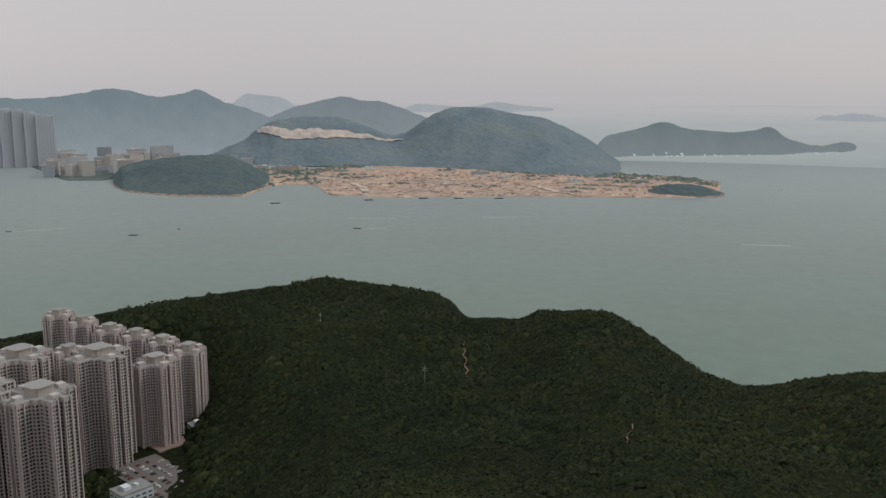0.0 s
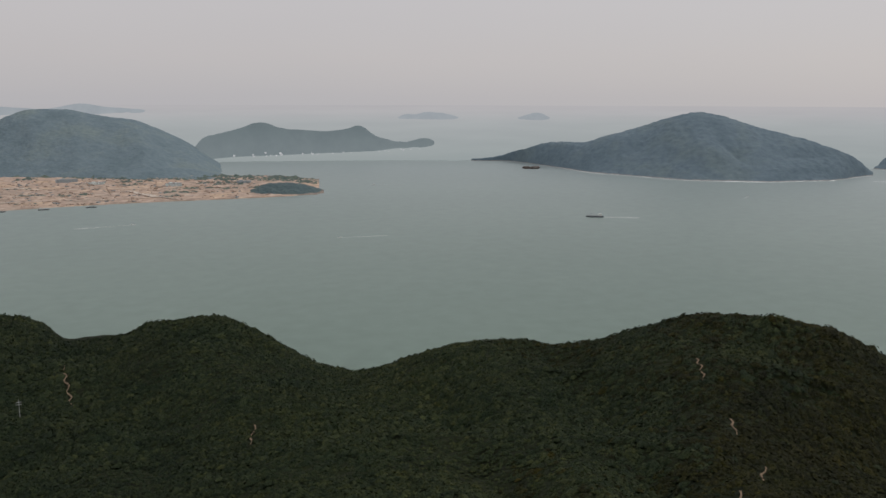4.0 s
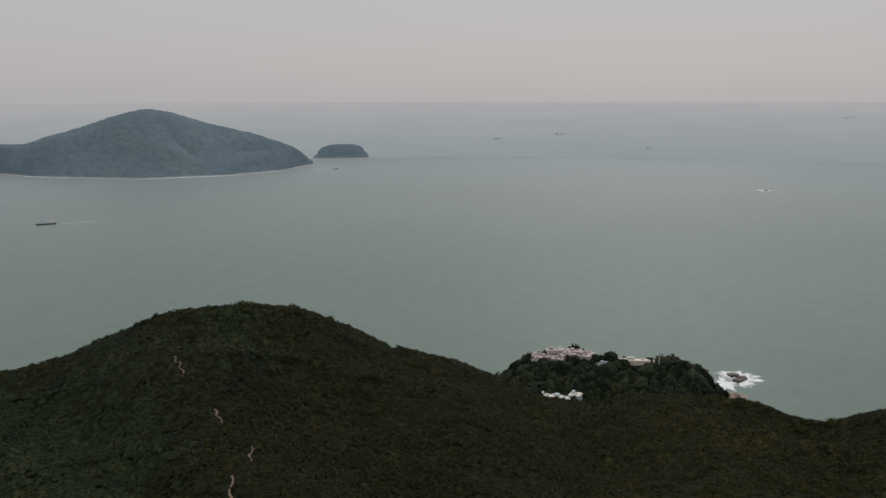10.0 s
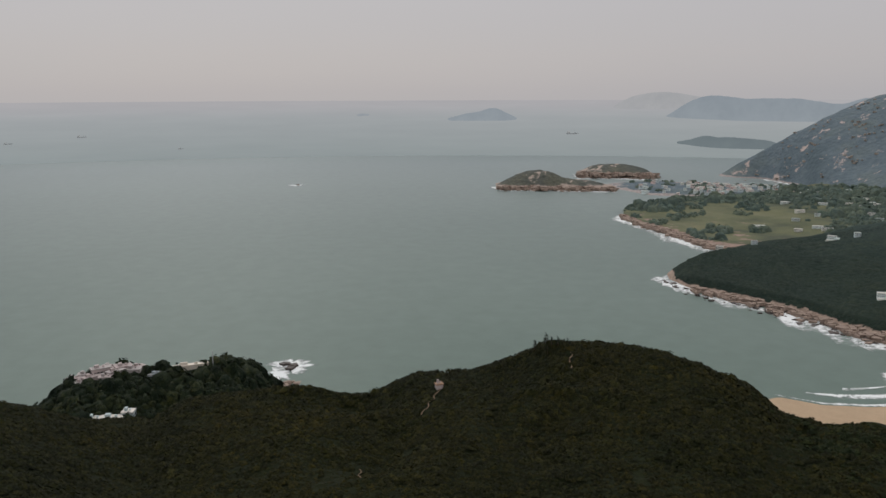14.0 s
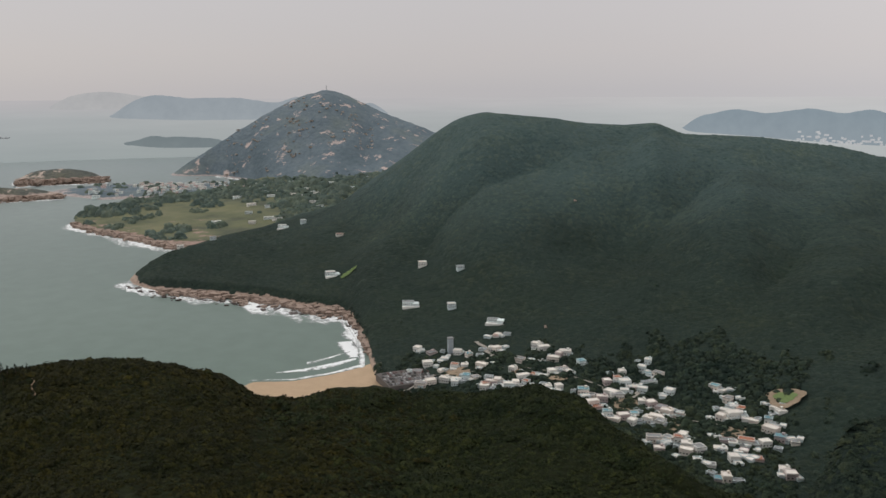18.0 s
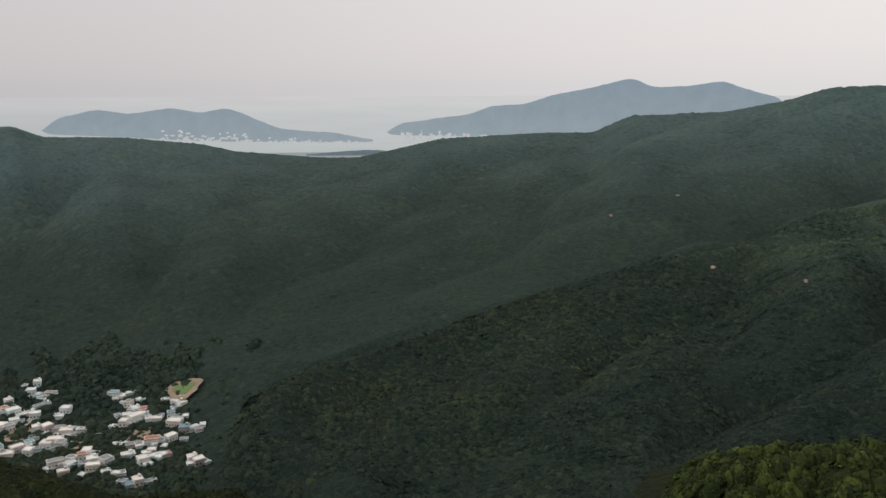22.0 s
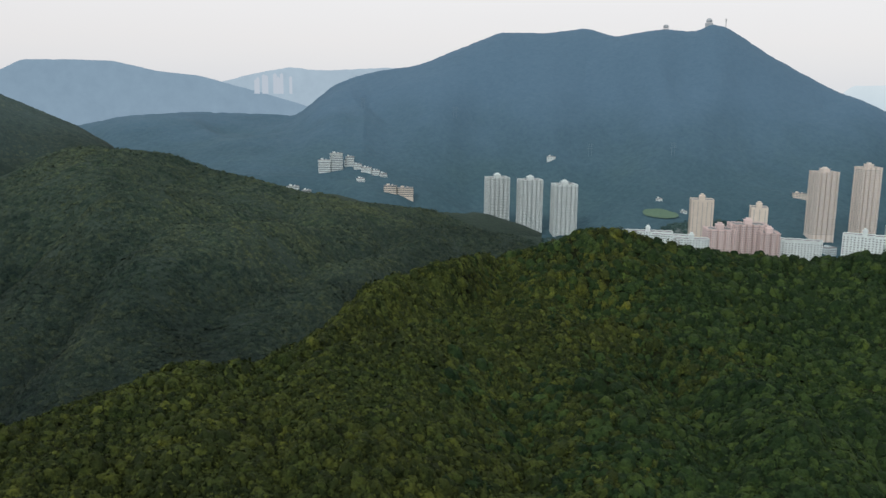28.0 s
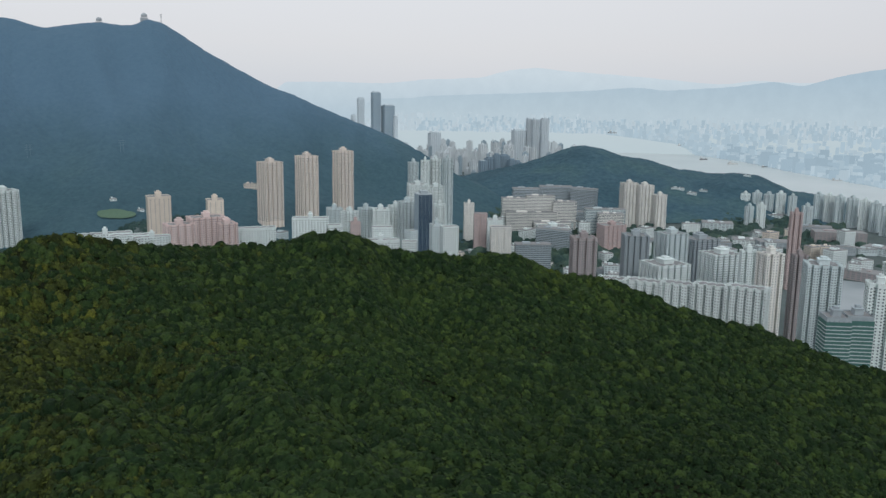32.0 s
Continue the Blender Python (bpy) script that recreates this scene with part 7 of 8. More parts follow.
for b, d, rb, rd in ((129.0, 915, 1.0, 14), (133.6, 890, 0.8, 10), (141.0, 800, 1.0, 14), (144.0, 760, 0.9, 12), (148.2, 745, 1.0, 14), (136.2, 860, 0.7, 10)):
    drape("ground_yard", "ground_south_range", b, d, rb, rd, 1.6, M_YARD, "tan earth yard between village houses", "yard")

# seaside village on the spit, and villas by the links
for k in range(150):
    b, d = rng.uniform(105.2, 117.5), rng.uniform(2800, 3120)
    if rng.random() < 0.5:
        b = rng.uniform(108.5, 112.5)
    g = height("ground_village_spit", min(b, 116.9), d) + 2
    if g < 3:
        continue
    house(b, d, g, rng.choice((9, 12, 15)), 9, rng.choice((5, 6, 8)), rng.uniform(-30, 30), rng.choice((M_WHITE, M_CREAM, M_PINK, M_PALE)), rng.choice((M_ROOF_WHITE, M_ROOF_WHITE, M_ROOF_RED)), "small pale house in the seaside village", "seaside houses", "seaside_house")
for k in range(46):
    b, d = rng.uniform(112, 128), rng.uniform(2050, 2980)
    house(b, d, height("ground_links", b, d), rng.choice((14, 18, 24)), 10, 6, rng.uniform(-30, 30), rng.choice((M_WHITE, M_CREAM)), rng.choice((M_ROOF_WHITE, M_ROOF)), "white house in the woods beyond the golf links", "houses beyond the links", "country_house")

# ---- buildings on the headland ----
for k, (b, d, w, dep, h) in enumerate(HEAD_BLOCKS):
    block(b, d, height("ground_headland", b, d) - 2, h, w, dep, (14, -12, 30)[k % 3], (M_ROSE_WHITE, M_ROSE, M_ROSE_WHITE)[k % 3], "stepped pale pinkish block on the headland", "blocks on the headland", M_GLASS, 3.0, 3.6, 2.6, 1.5, (M_ROSE_WHITE, M_ROSE)[k % 2], "institution_block")
for b, d, w in HALLS:
    block(b, d, height("ground_headland", b, d), 5, w, 10, -18, M_PALE, "low hall with a white sheet roof", "halls on the headland", M_GLASS, roof=M_ROOF_WHITE, name="hall")
block(73.0, 828, height("ground_headland", 73.0, 828), 5, 14, 8, 40, M_GREY, "small grey hut among trees", "huts on the headland", M_GLASS, name="hut")
block(75.2, 846, height("ground_headland", 75.2, 846) - 3, 7, 34, 6, 8, M_BEIGE, "brown retaining wall with a terrace", "walls on the headland", M_BEIGE, name="retaining_wall", roof=M_BEIGE)


def pole(name, b, d, z, h, r, label, arms=0):
    root = place(empty(name, label, "mast"), b, d, z)
    part("shaft", (h, r), prism([(r * math.cos(k * math.pi / 4), r * math.sin(k * math.pi / 4)) for k in range(8)], -4, h), M_STEEL, root)
    for k in range(arms):
        part("arm", (h, k), lambda v, f: add_box(v, f, -h * 0.13, -0.2, h * (0.7 + 0.12 * k), h * 0.13, 0.2, h * (0.72 + 0.12 * k)), M_STEEL, root)
    return root


M_STEEL = plain("galvanised_steel", (0.38, 0.39, 0.39), 0.5, 0.4)
# pylons on the mountain: haze put into the steel's blue-grey colour
M_STEEL_FAR = plain("weathered_pylon_steel", (0.17, 0.24, 0.29), 0.8, 0.2)
pole("lamp_mast", 76.65, 829, height("ground_headland", 76.65, 829), 23, 0.4, "tall grey mast standing among trees")
pole("power_pole", -1.2, 685, height("ground_near_hill", -1.2, 685), 15, 0.2, "thin grey power pole on the slope", 2)
pole("power_pole", -8.4, 852, height("ground_near_hill", -8.4, 852), 12, 0.2, "thin grey power pole on the slope", 1)
for b, d in ((222.9, 2088), (229.0, 1987), (243.3, 1874), (238.0, 1900)):
    g = height("ground_mountain", b, d)
    root = place(empty("pylon", "thin steel power pylon on the mountainside", "pylon", "pylons"), b, d, g, 20)
    part("leg", 1, lambda v, f: add_box(v, f, -3.4, -0.25, -3, -3, 0.25, 26), M_STEEL_FAR, root)
    part("leg", 2, lambda v, f: add_box(v, f, 3, -0.25, -3, 3.4, 0.25, 26), M_STEEL_FAR, root)
    for k in range(3):
        part("cross_arm", k, lambda v, f: add_box(v, f, -7, -0.25, 16 + 4.5 * k, 7, 0.25, 16.5 + 4.5 * k), M_STEEL_FAR, root)

# radar domes and mast on the summit
M_DOME = plain("pale_dome", (0.42, 0.45, 0.47), 0.6)
for b, d, r in ((242.4, 2450, 9), (245.0, 2450, 10)):
    g = height("ground_mountain", b, d)
    root = place(empty("radar_station", "pale radar dome on a low block on the summit", "radar"), b, d, g)
    part("base", r, lambda v, f: add_box(v, f, -r, -r, -6, r, r, 7), M_DOME, root)

    def ball(v, f, r=r):
        for i in range(7):
            for j in range(12):
                a, c = math.pi * 0.62 * i / 6, 2 * math.pi * j / 12
                v.append((r * 0.8 * math.sin(a) * math.cos(c), r * 0.8 * math.sin(a) * math.sin(c), 12 + r * 0.8 * math.cos(a)))
        f.extend((i * 12 + j, (i + 1) * 12 + j, (i + 1) * 12 + (j + 1) % 12, i * 12 + (j + 1) % 12) for i in range(6) for j in range(12))
    part("dome", r, ball, M_DOME, root)
pole("radio_mast", 246.0, 2450, height("ground_mountain", 246.0, 2450), 26, 0.9, "thin radio mast on the summit", 3)
pole("radio_mast", 120.5, 3600, height("hill_granite", 120.5, 3600), 18, 1.2, "antenna on the granite hilltop", 2)
block(235.45, 1874, height("ground_mountain", 235.45, 1874), 5, 18, 7, 12, M_WHITE, "small white building on the mountainside", "mountainside huts", name="hut")

block(251.1, 1805, height("ground_mountain", 251.1, 1805) - 1, 11, 26, 12, 8, M_BEIGE, "grey-beige block on the mountain foot", "mountainside huts", name="hut")
for b, d in ((242.6, 1700), (244.2, 1664), (252.1, 1730)):
    block(b, d, height("ground_mountain", b, d) - 1, 4, 12, 7, 8, M_WHITE, "small white building on the mountainside", "mountainside huts", name="hut")
v_ = [tuple(polar(242.75 + 1.15 * q * math.cos(a), 1642 + 20 * q * math.sin(a), height("ground_mountain", 242.75 + 1.15 * q * math.cos(a), 1642 + 20 * q * math.sin(a)) + 2.0)) for q in (0.05, 0.4, 0.75, 1.0) for a in (2 * math.pi * k / 32 for k in range(32))]
f_ = [(r * 32 + k, r * 32 + (k + 1) % 32, (r + 1) * 32 + (k + 1) % 32, (r + 1) * 32 + k) for r in range(3) for k in range(32)]
structure(sheet("lawn", np.array(v_), np.array(f_), plain("hazy_turf", (0.13, 0.20, 0.14), 0.95, 0.05)), "pale green clearing on the mountain foot", "lawn")

block(92.1, 567, height("ground_near_hill", 92.1, 567), 3, 5, 4, 20, M_ROSE_WHITE, "small shelter with a tan roof beside the track", "trackside shelters", M_GLASS, roof=plain("tan_roof", (0.42, 0.27, 0.18), 0.9), name="shelter")


def pine(b, d, h, kind):
    """A wind-bent pine: tapered trunk and a ragged crown of needle sprays."""
    root = place(empty("pine_tree", "dark wind-bent pine standing on the knoll", "tree", "pines on the knoll"), b, d, height("ground_near_hill", b, d), kind * 77)
    root.scale = (h / 6, h / 6, h / 6)

    def trunk(v, f):
        for r, z, x in ((0.16, -1.0, 0.0), (0.11, 2.5, 0.15), (0.03, 5.8, 0.5)):
            v.extend((x + r * math.cos(k * math.pi / 3), r * math.sin(k * math.pi / 3), z) for k in range(6))
        f.extend((i * 6 + k, i * 6 + (k + 1) % 6, i * 6 + 6 + (k + 1) % 6, i * 6 + 6 + k) for i in range(2) for k in range(6))

    def crown(v, f):
        rp = random.Random(90 + kind)
        for k in range(150):
            z = rp.uniform(1.6, 6.2)
            reach = 1.7 * (1 - (z - 1.6) / 5.2) ** 0.7 * rp.uniform(0.3, 1.1)
            a = rp.uniform(0, 6.28)
            c = Vector((0.4 * z / 6 + reach * math.cos(a), reach * math.sin(a), z))
            i = len(v)
            for q in range(3):
                v.append(tuple(c + Vector((rp.uniform(-0.42, 0.42), rp.uniform(-0.42, 0.42), rp.uniform(-0.25, 0.35)))))
            f.append((i, i + 1, i + 2))
    part("trunk", kind, trunk, M_BARK, root)
    part("crown", kind, crown, M_HEAD_TREES, root)


M_BARK = plain("pine_bark", (0.09, 0.065, 0.05), 0.95, 0.05)
for k in range(22):
    q = rng.random()
    pine(98.4 + 4.0 * q + (1.2 if k % 7 == 0 else 0), rng.uniform(586, 603), rng.uniform(3.5, 6.5) * (1.25 if q < 0.4 else 0.8), k % 4)

# ---- tracks, bare ground, rocks ----
def ribbon(name, land_name, pts, width, mat, label, lift=0.5):
    v = []
    for k in range(len(pts) - 1):
        (b0, d0), (b1, d1) = pts[k], pts[k + 1]
        for s in range(8 if k < len(pts) - 2 else 9):
            t = s / 8
            b, d = b0 + (b1 - b0) * t + 0.12 * math.sin(9 * t + 3 * k), d0 + (d1 - d0) * t
            half = math.degrees(width * rng.uniform(0.35, 0.65) / d)
            v += [polar(b - half, d, height(land_name, b - half, d) + lift), polar(b + half, d, height(land_name, b + half, d) + lift)]
    n = len(v) // 2
    return structure(sheet(name, np.array([tuple(p) for p in v]), np.array([(2 * i, 2 * i + 1, 2 * i + 3, 2 * i + 2) for i in range(n - 1)]), mat), label, "path")


M_DIRT = plain("dirt_track", (0.22, 0.16, 0.11), 0.95, 0.05, 0.4, 0.4, 2.0)
for k, t in enumerate(TRACKS):
    ribbon("path", "ground_near_hill", t, 1.3 if k == 0 else 0.9, M_DIRT, "worn bare track of pale earth through scrub")


def rock_field(name, spots, size, mat, label, seed):
    """Angular boulders heaped at the given places."""
    rg = np.random.default_rng(seed)
    cube = np.array([(x, y, z) for x in (-1, 1) for y in (-1, 1) for z in (-1, 1)], float)
    quads = np.array([(0, 1, 3, 2), (4, 6, 7, 5), (0, 4, 5, 1), (2, 3, 7, 6), (0, 2, 6, 4), (1, 5, 7, 3)])
    V, Q = [], []
    for k, (x, y, z) in enumerate(spots):
        s = size * rg.uniform(0.4, 1.5)
        c = cube * rg.uniform(0.45, 1.0, (8, 3)) * s * np.array([1.2, 1.0, 0.6])
        a = rg.uniform(0, 6.3)
        V.append(np.stack([c[:, 0] * math.cos(a) - c[:, 1] * math.sin(a) + x, c[:, 0] * math.sin(a) + c[:, 1] * math.cos(a) + y, c[:, 2] + z], 1))
        Q.append(quads + 8 * k)
    return tagged(sheet(name, np.concatenate(V), np.concatenate(Q), mat, False), label, "rocks", kind="stuff")


def spots_along(line, count, spread, zmax, seed, inward=0.35):
    rg = np.random.default_rng(seed)
    b = rg.uniform(line[0][0], line[-1][0], count)
    d, _ = along(line, b)
    d = d + rg.normal(0, spread, count) + inward * spread
    return [tuple(polar(bb, dd, zz)) for bb, dd, zz in zip(b, d, rg.uniform(-0.5, zmax, count))]


M_ROCK = plain("sea_rock", (0.44, 0.34, 0.28), 0.9, 0.1, 0.55, 0.15, 1.2)
M_ROCK_DARK = plain("wet_rock", (0.12, 0.10, 0.09), 0.7, 0.3, 0.4, 0.3, 1.5)
rock_field("shore_rocks", spots_along(BAY_SHORE[1:], 620, 15, 5, 1), 4.0, M_ROCK, "tan boulders along the bay shore", 21)
rock_field("shore_rocks", spots_along(BAY_SHORE, 130, 16, 0.4, 2, -1.1), 3.2, M_ROCK_DARK, "dark wet rocks in the surf", 22)
rock_field("shore_rocks", spots_along(SHEKO_SHORE[:5], 420, 18, 6, 3), 6, M_ROCK, "tan rocks along the golf links shore", 23)
rock_field("shore_rocks", spots_along(shifted(HEAD1, -100, 0), 300, 14, 12, 4), 7, M_ROCK, "pale rocks ringing the low headland", 24)
rock_field("shore_rocks", spots_along(shifted(HEAD2, -140, 0), 300, 22, 18, 5), 8, M_ROCK, "pale rocks ringing the granite headland", 25)
rock_field("shore_rocks", spots_along([(79.6, 925, 0), (80.8, 925, 0), (82.2, 915, 0)], 110, 12, 5, 6), 4, M_ROCK, "tan rocks at the foot of the headland", 26)
rock_field("surf_rocks", [tuple(polar(b, d, 0.8)) for b, d in ((81.35, 1022), (81.5, 1026), (81.62, 1023), (81.95, 1012), (82.05, 1015), (81.75, 1004))], 4.2, M_ROCK_DARK, "dark rocks awash off the headland", 27)
rock_field("shore_rocks", spots_along([(122.4, 1130, 0), (122.9, 1075, 0), (123.0, 1020, 0)], 150, 9, 5, 7), 4, M_ROCK, "tan rocks at the end of the beach", 28)
rock_field("reef_rocks", [tuple(polar(32.3 + 0.35 * math.sin(k * 2.1), 4030 + 26 * math.cos(k * 1.7), 1)) for k in range(26)], 12, M_ROCK_DARK, "low reef rocks off the island", 29)
rock_field("hillside_rocks", [tuple(polar(b + 0.05 * math.sin(k), d + 4 * math.cos(k * 1.3), height(l, b, d) + 2.0)) for l, b, d in (("ground_spur", 186.75, 915), ("ground_spur", 192.4, 821), ("ground_south_range", 180.07, 1150), ("ground_south_range", 137.02, 1413), ("ground_south_range", 135.19, 1038), ("ground_south_range", 184.31, 1235)) for k in range(6)], 1.3, M_ROCK, "pale boulders showing through the canopy", 30)
rg = np.random.default_rng(5)
gb, gd = rg.uniform(112, 124, 420), rg.uniform(3150, 3560, 420)
keep = fbm(gb * 1.4, gd / 80, 3, 6) > 0.08
rock_field("granite_boulders", [tuple(polar(b, d, height("hill_granite", b, d) + 1)) for b, d in zip(gb[keep], gd[keep])], 4.2, plain("pale_granite", (0.42, 0.36, 0.31), 0.9), "pale granite slabs strewn over the hill", 31)

rg = np.random.default_rng(8)
hb, hd = rg.uniform(-9, 15, 1100), rg.uniform(2790, 3650, 1100)
hs = [tuple(polar(b, d, height("reclaimed_ground", b, d) + 0.5)) for b, d in zip(hb, hd) if height("reclaimed_ground", b, d) > 2.4]
rock_field("earth_heaps", hs[:700], 5, plain("heaped_earth", (0.50, 0.39, 0.32), 0.95, 0.05, 0.4, 0.05, 0.4), "heaps of orange and brown spoil on the site", 41)
rock_field("site_clutter", hs[700:], 4, plain("site_clutter_paint", (0.30, 0.32, 0.33), 0.8, 0.2, 0.5, 0.05, 0.4), "dark plant and stacks on the site", 42)
M_HAUL = plain("haul_road", (0.58, 0.50, 0.43), 0.95, 0.05, 0.25, 0.05, 0.4)
for pts in ([(-7, 3300), (-3, 3120), (2, 3080), (7, 3050), (12, 3120)], [(-5, 2860), (0, 2960), (5, 2900), (11, 2960)], [(-2, 3420), (3, 3260), (9, 3200)], [(-9, 3500), (-6, 3200), (-5, 2900)], [(6, 3150), (7.5, 2950), (9, 2850)]):
    ribbon("road", "reclaimed_ground", pts, 22, M_HAUL, "pale haul road of packed earth", 2.0)

# ---- surf ----
M_FOAM, n_, l_, b_ = material("sea_foam", 0.9, 0.1)
p_ = n_.new("ShaderNodeTexCoord").outputs["Object"]
b_.inputs["Base Color"].default_value = (0.78, 0.80, 0.80, 1)
m_ = n_.new("ShaderNodeMapRange")
m_.inputs["From Min"].default_value, m_.inputs["From Max"].default_value = 0.50, 0.74
cover_ = n_.new("ShaderNodeAttribute")
cover_.attribute_name = "cover"
sum_ = n_.new("ShaderNodeMath")
sum_.operation = "MULTIPLY_ADD"
sum_.inputs[1].default_value = 0.35
l_.new(cover_.outputs["Fac"], sum_.inputs[0])
l_.new(noise_node(n_, l_, 0.11, 7.0, p_, 0.75), sum_.inputs[2])
l_.new(sum_.outputs[0], m_.inputs["Value"])
l_.new(m_.outputs[0], b_.inputs["Alpha"])


M_WAKE, n_, l_, b_ = material("wake_foam", 0.9, 0.1)
b_.inputs["Base Color"].default_value = (0.7, 0.72, 0.72, 1)
m_ = n_.new("ShaderNodeMapRange")
m_.inputs["From Min"].default_value, m_.inputs["From Max"].default_value = 0.35, 0.6
l_.new(noise_node(n_, l_, 0.2, 6.0, None, 0.75), m_.inputs["Value"])
l_.new(m_.outputs[0], b_.inputs["Alpha"])


def surf(name, line, width, offset, label, seed, n=260, patch=1.0):
    """A ragged band of foam on the water along a shore, broken up and thinning to its edges."""
    b = np.linspace(line[0][0], line[-1][0], n)
    d, _ = along(line, b)
    x, y = d * np.sin(np.radians(b)), d * np.cos(np.radians(b))
    out = width * np.clip(0.9 + 1.5 * fbm(x / 60, y / 60, 3, seed), 0.25, 2.2)
    lively = np.clip(0.75 + patch * 0.9 * fbm(x / 38, y / 38, 3, seed + 4), 0.1, 1)
    rows = [(0.0, 0.0), (0.25, 0.55), (0.5, 0.75), (0.75, 0.95), (1.0, 1.0), (1.3, 0.3)]
    v = [tuple(polar(b[k], d[k] - offset - out[k] * (1 - s), 0.25 + 0.1 * s)) for k in range(n) for s, _ in rows]
    c = [q * lively[k] for k in range(n) for _, q in rows]
    m = len(rows)
    i = (np.arange(n - 1)[:, None] * m + np.arange(m - 1)[None, :]).ravel()
    ob = sheet(name, np.array(v), np.stack([i, i + 1, i + m + 1, i + m], 1), M_FOAM)
    ob.data.attributes.new("cover", "FLOAT", "POINT").data.foreach_set("value", np.array(c, np.float32))
    return structure(ob, label, "surf")


surf("surf", BAY_SHORE, 46, 20, "white surf along the bay rocks", 1, patch=1.3)
surf("surf", SHEKO_SHORE[:5], 72, 22, "white surf round the golf links cape", 2)
surf("surf", [(120.4, 1250, 0), (121.4, 1180, 0), (122.0, 1110, 0), (122.4, 1050, 0), (122.6, 1010, 0)], 55, 4, "broad white breakers at the corner of the bay", 3, patch=1.4)
surf("surf", [(114.6, 959, 0), (117.5, 951, 0), (120.3, 967, 0), (122.4, 992, 0)], 6, -7, "line of surf washing up the beach", 4, patch=0.8)
surf("surf", [(116.5, 978, 0), (118.5, 984, 0), (120.3, 998, 0), (122.0, 1018, 0)], 9, -8, "breaker rolling in on the beach", 5, patch=2.0)
surf("surf", [(118.6, 1010, 0), (120.2, 1028, 0), (121.6, 1050, 0)], 9, -6, "breaker rolling in on the beach", 6, patch=2.2)
def breakers(pts, width, label, seed):
    """Surf round a point: foam on both sides of a line of the plan given by bearing and distance."""
    p = [polar(b, d) for b, d in pts]
    v, c = [], []
    n = 14
    across = ((-1.0, 0.0), (-0.6, 0.6), (-0.2, 0.9), (0.2, 1.0), (0.6, 0.7), (1.0, 0.1))
    for k in range(len(p) - 1):
        side = (p[k + 1] - p[k]).normalized().cross(Vector((0, 0, 1)))
        for i in range(n + (k == len(p) - 2)):
            q = p[k].lerp(p[k + 1], i / n)
            wide = width * float(np.clip(1 + 1.4 * fbm(np.array([q.x / 40]), np.array([q.y / 40]), 3, seed)[0], 0.3, 2))
            live = float(np.clip(0.8 + 1.2 * fbm(np.array([q.x / 30]), np.array([q.y / 30]), 3, seed + 3)[0], 0.1, 1.1))
            v += [tuple(q + side * wide * o + Vector((0, 0, 0.3))) for o, _ in across]
            c += [live * a for _, a in across]
    m, rows = len(across), len(v) // len(across)
    i = (np.arange(rows - 1)[:, None] * m + np.arange(m - 1)[None, :]).ravel()
    ob = sheet("surf", np.array(v), np.stack([i, i + 1, i + m + 1, i + m], 1), M_FOAM)
    ob.data.attributes.new("cover", "FLOAT", "POINT").data.foreach_set("value", np.array(c, np.float32))
    return structure(ob, label, "surf")


breakers([(108.3, 1600), (107.5, 1560), (107.2, 1530), (107.9, 1500), (109.2, 1450)], 16, "white breakers round the wooded cape", 21)
breakers([(105.0, 2330), (104.3, 2300), (104.6, 2250), (105.5, 2150), (106.6, 2085), (107.7, 2020)], 24, "white breakers round the golf links cape", 22)
breakers([(108.2, 1990), (109.6, 1900), (110.6, 1860)], 16, "white breakers in the cove by the links", 23)
breakers([(116.0, 1330), (117.2, 1312), (118.4, 1272), (119.4, 1258)], 9, "white surf on the bay rocks", 24)
breakers([(121.2, 1240), (121.9, 1190), (122.2, 1130), (122.4, 1070)], 15, "heavy white surf at the corner of the bay", 25)
breakers([(121.4, 1100), (121.7, 1060), (121.9, 1030)], 12, "white breaker in the corner of the bay", 26)
breakers([(95.9, 3000), (96.1, 2930), (97.2, 2890), (99.0, 2890)], 18, "white surf round the low headland", 27)
breakers([(101.3, 3480), (101.6, 3390), (103, 3335), (104.5, 3335)], 20, "white surf round the granite headland", 28)
surf("surf", shifted(HEAD1, -106, 0), 26, 0, "thin white surf round the low headland", 8)
surf("surf", shifted(HEAD2, -168, 0), 36, 0, "thin white surf round the granite headland", 9)
surf("surf", [(113.1, 3450, 0), (115.4, 3227, 0), (116.9, 3022, 0)], 50, 6, "white surf under the granite hill", 10)
surf("surf", [(q[0], q[1], 0) for q in LUNG_SHORE[2:]], 9, 2, "thin white surf round the island", 11)


def white_water(b, d, across, deep, label, seed):
    """A ragged patch of foam round rocks awash, thinning outwards."""
    n, m = 40, 10
    c = polar(b, d)
    out, side = c.normalized(), Vector((c.y, -c.x, 0)).normalized()
    v, q = [], []
    for k in range(n):
        a = 2 * math.pi * k / n
        wobble = 1 + 1.1 * float(fbm(np.array([3 * math.cos(a)]), np.array([3 * math.sin(a)]), 3, seed)[0])
        for i in range(m + 1):
            s = i / m
            v.append(tuple(c + side * (across * s * wobble * math.cos(a)) + out * (deep * s * wobble * math.sin(a)) + Vector((0, 0, 0.3))))
            q.append(1.15 * (1 - s) ** 0.6)
    f = [(k * (m + 1) + i, k * (m + 1) + i + 1, (k + 1) % n * (m + 1) + i + 1, (k + 1) % n * (m + 1) + i) for k in range(n) for i in range(m)]
    ob = sheet("surf", np.array(v), np.array(f), M_FOAM)
    ob.data.attributes.new("cover", "FLOAT", "POINT").data.foreach_set("value", np.array(q, np.float32))
    return structure(ob, label, "surf")


white_water(81.9, 1016, 24, 24, "white water breaking over rocks awash", 12)
white_water(81.0, 990, 13, 22, "white water between the rocks and the headland", 15)
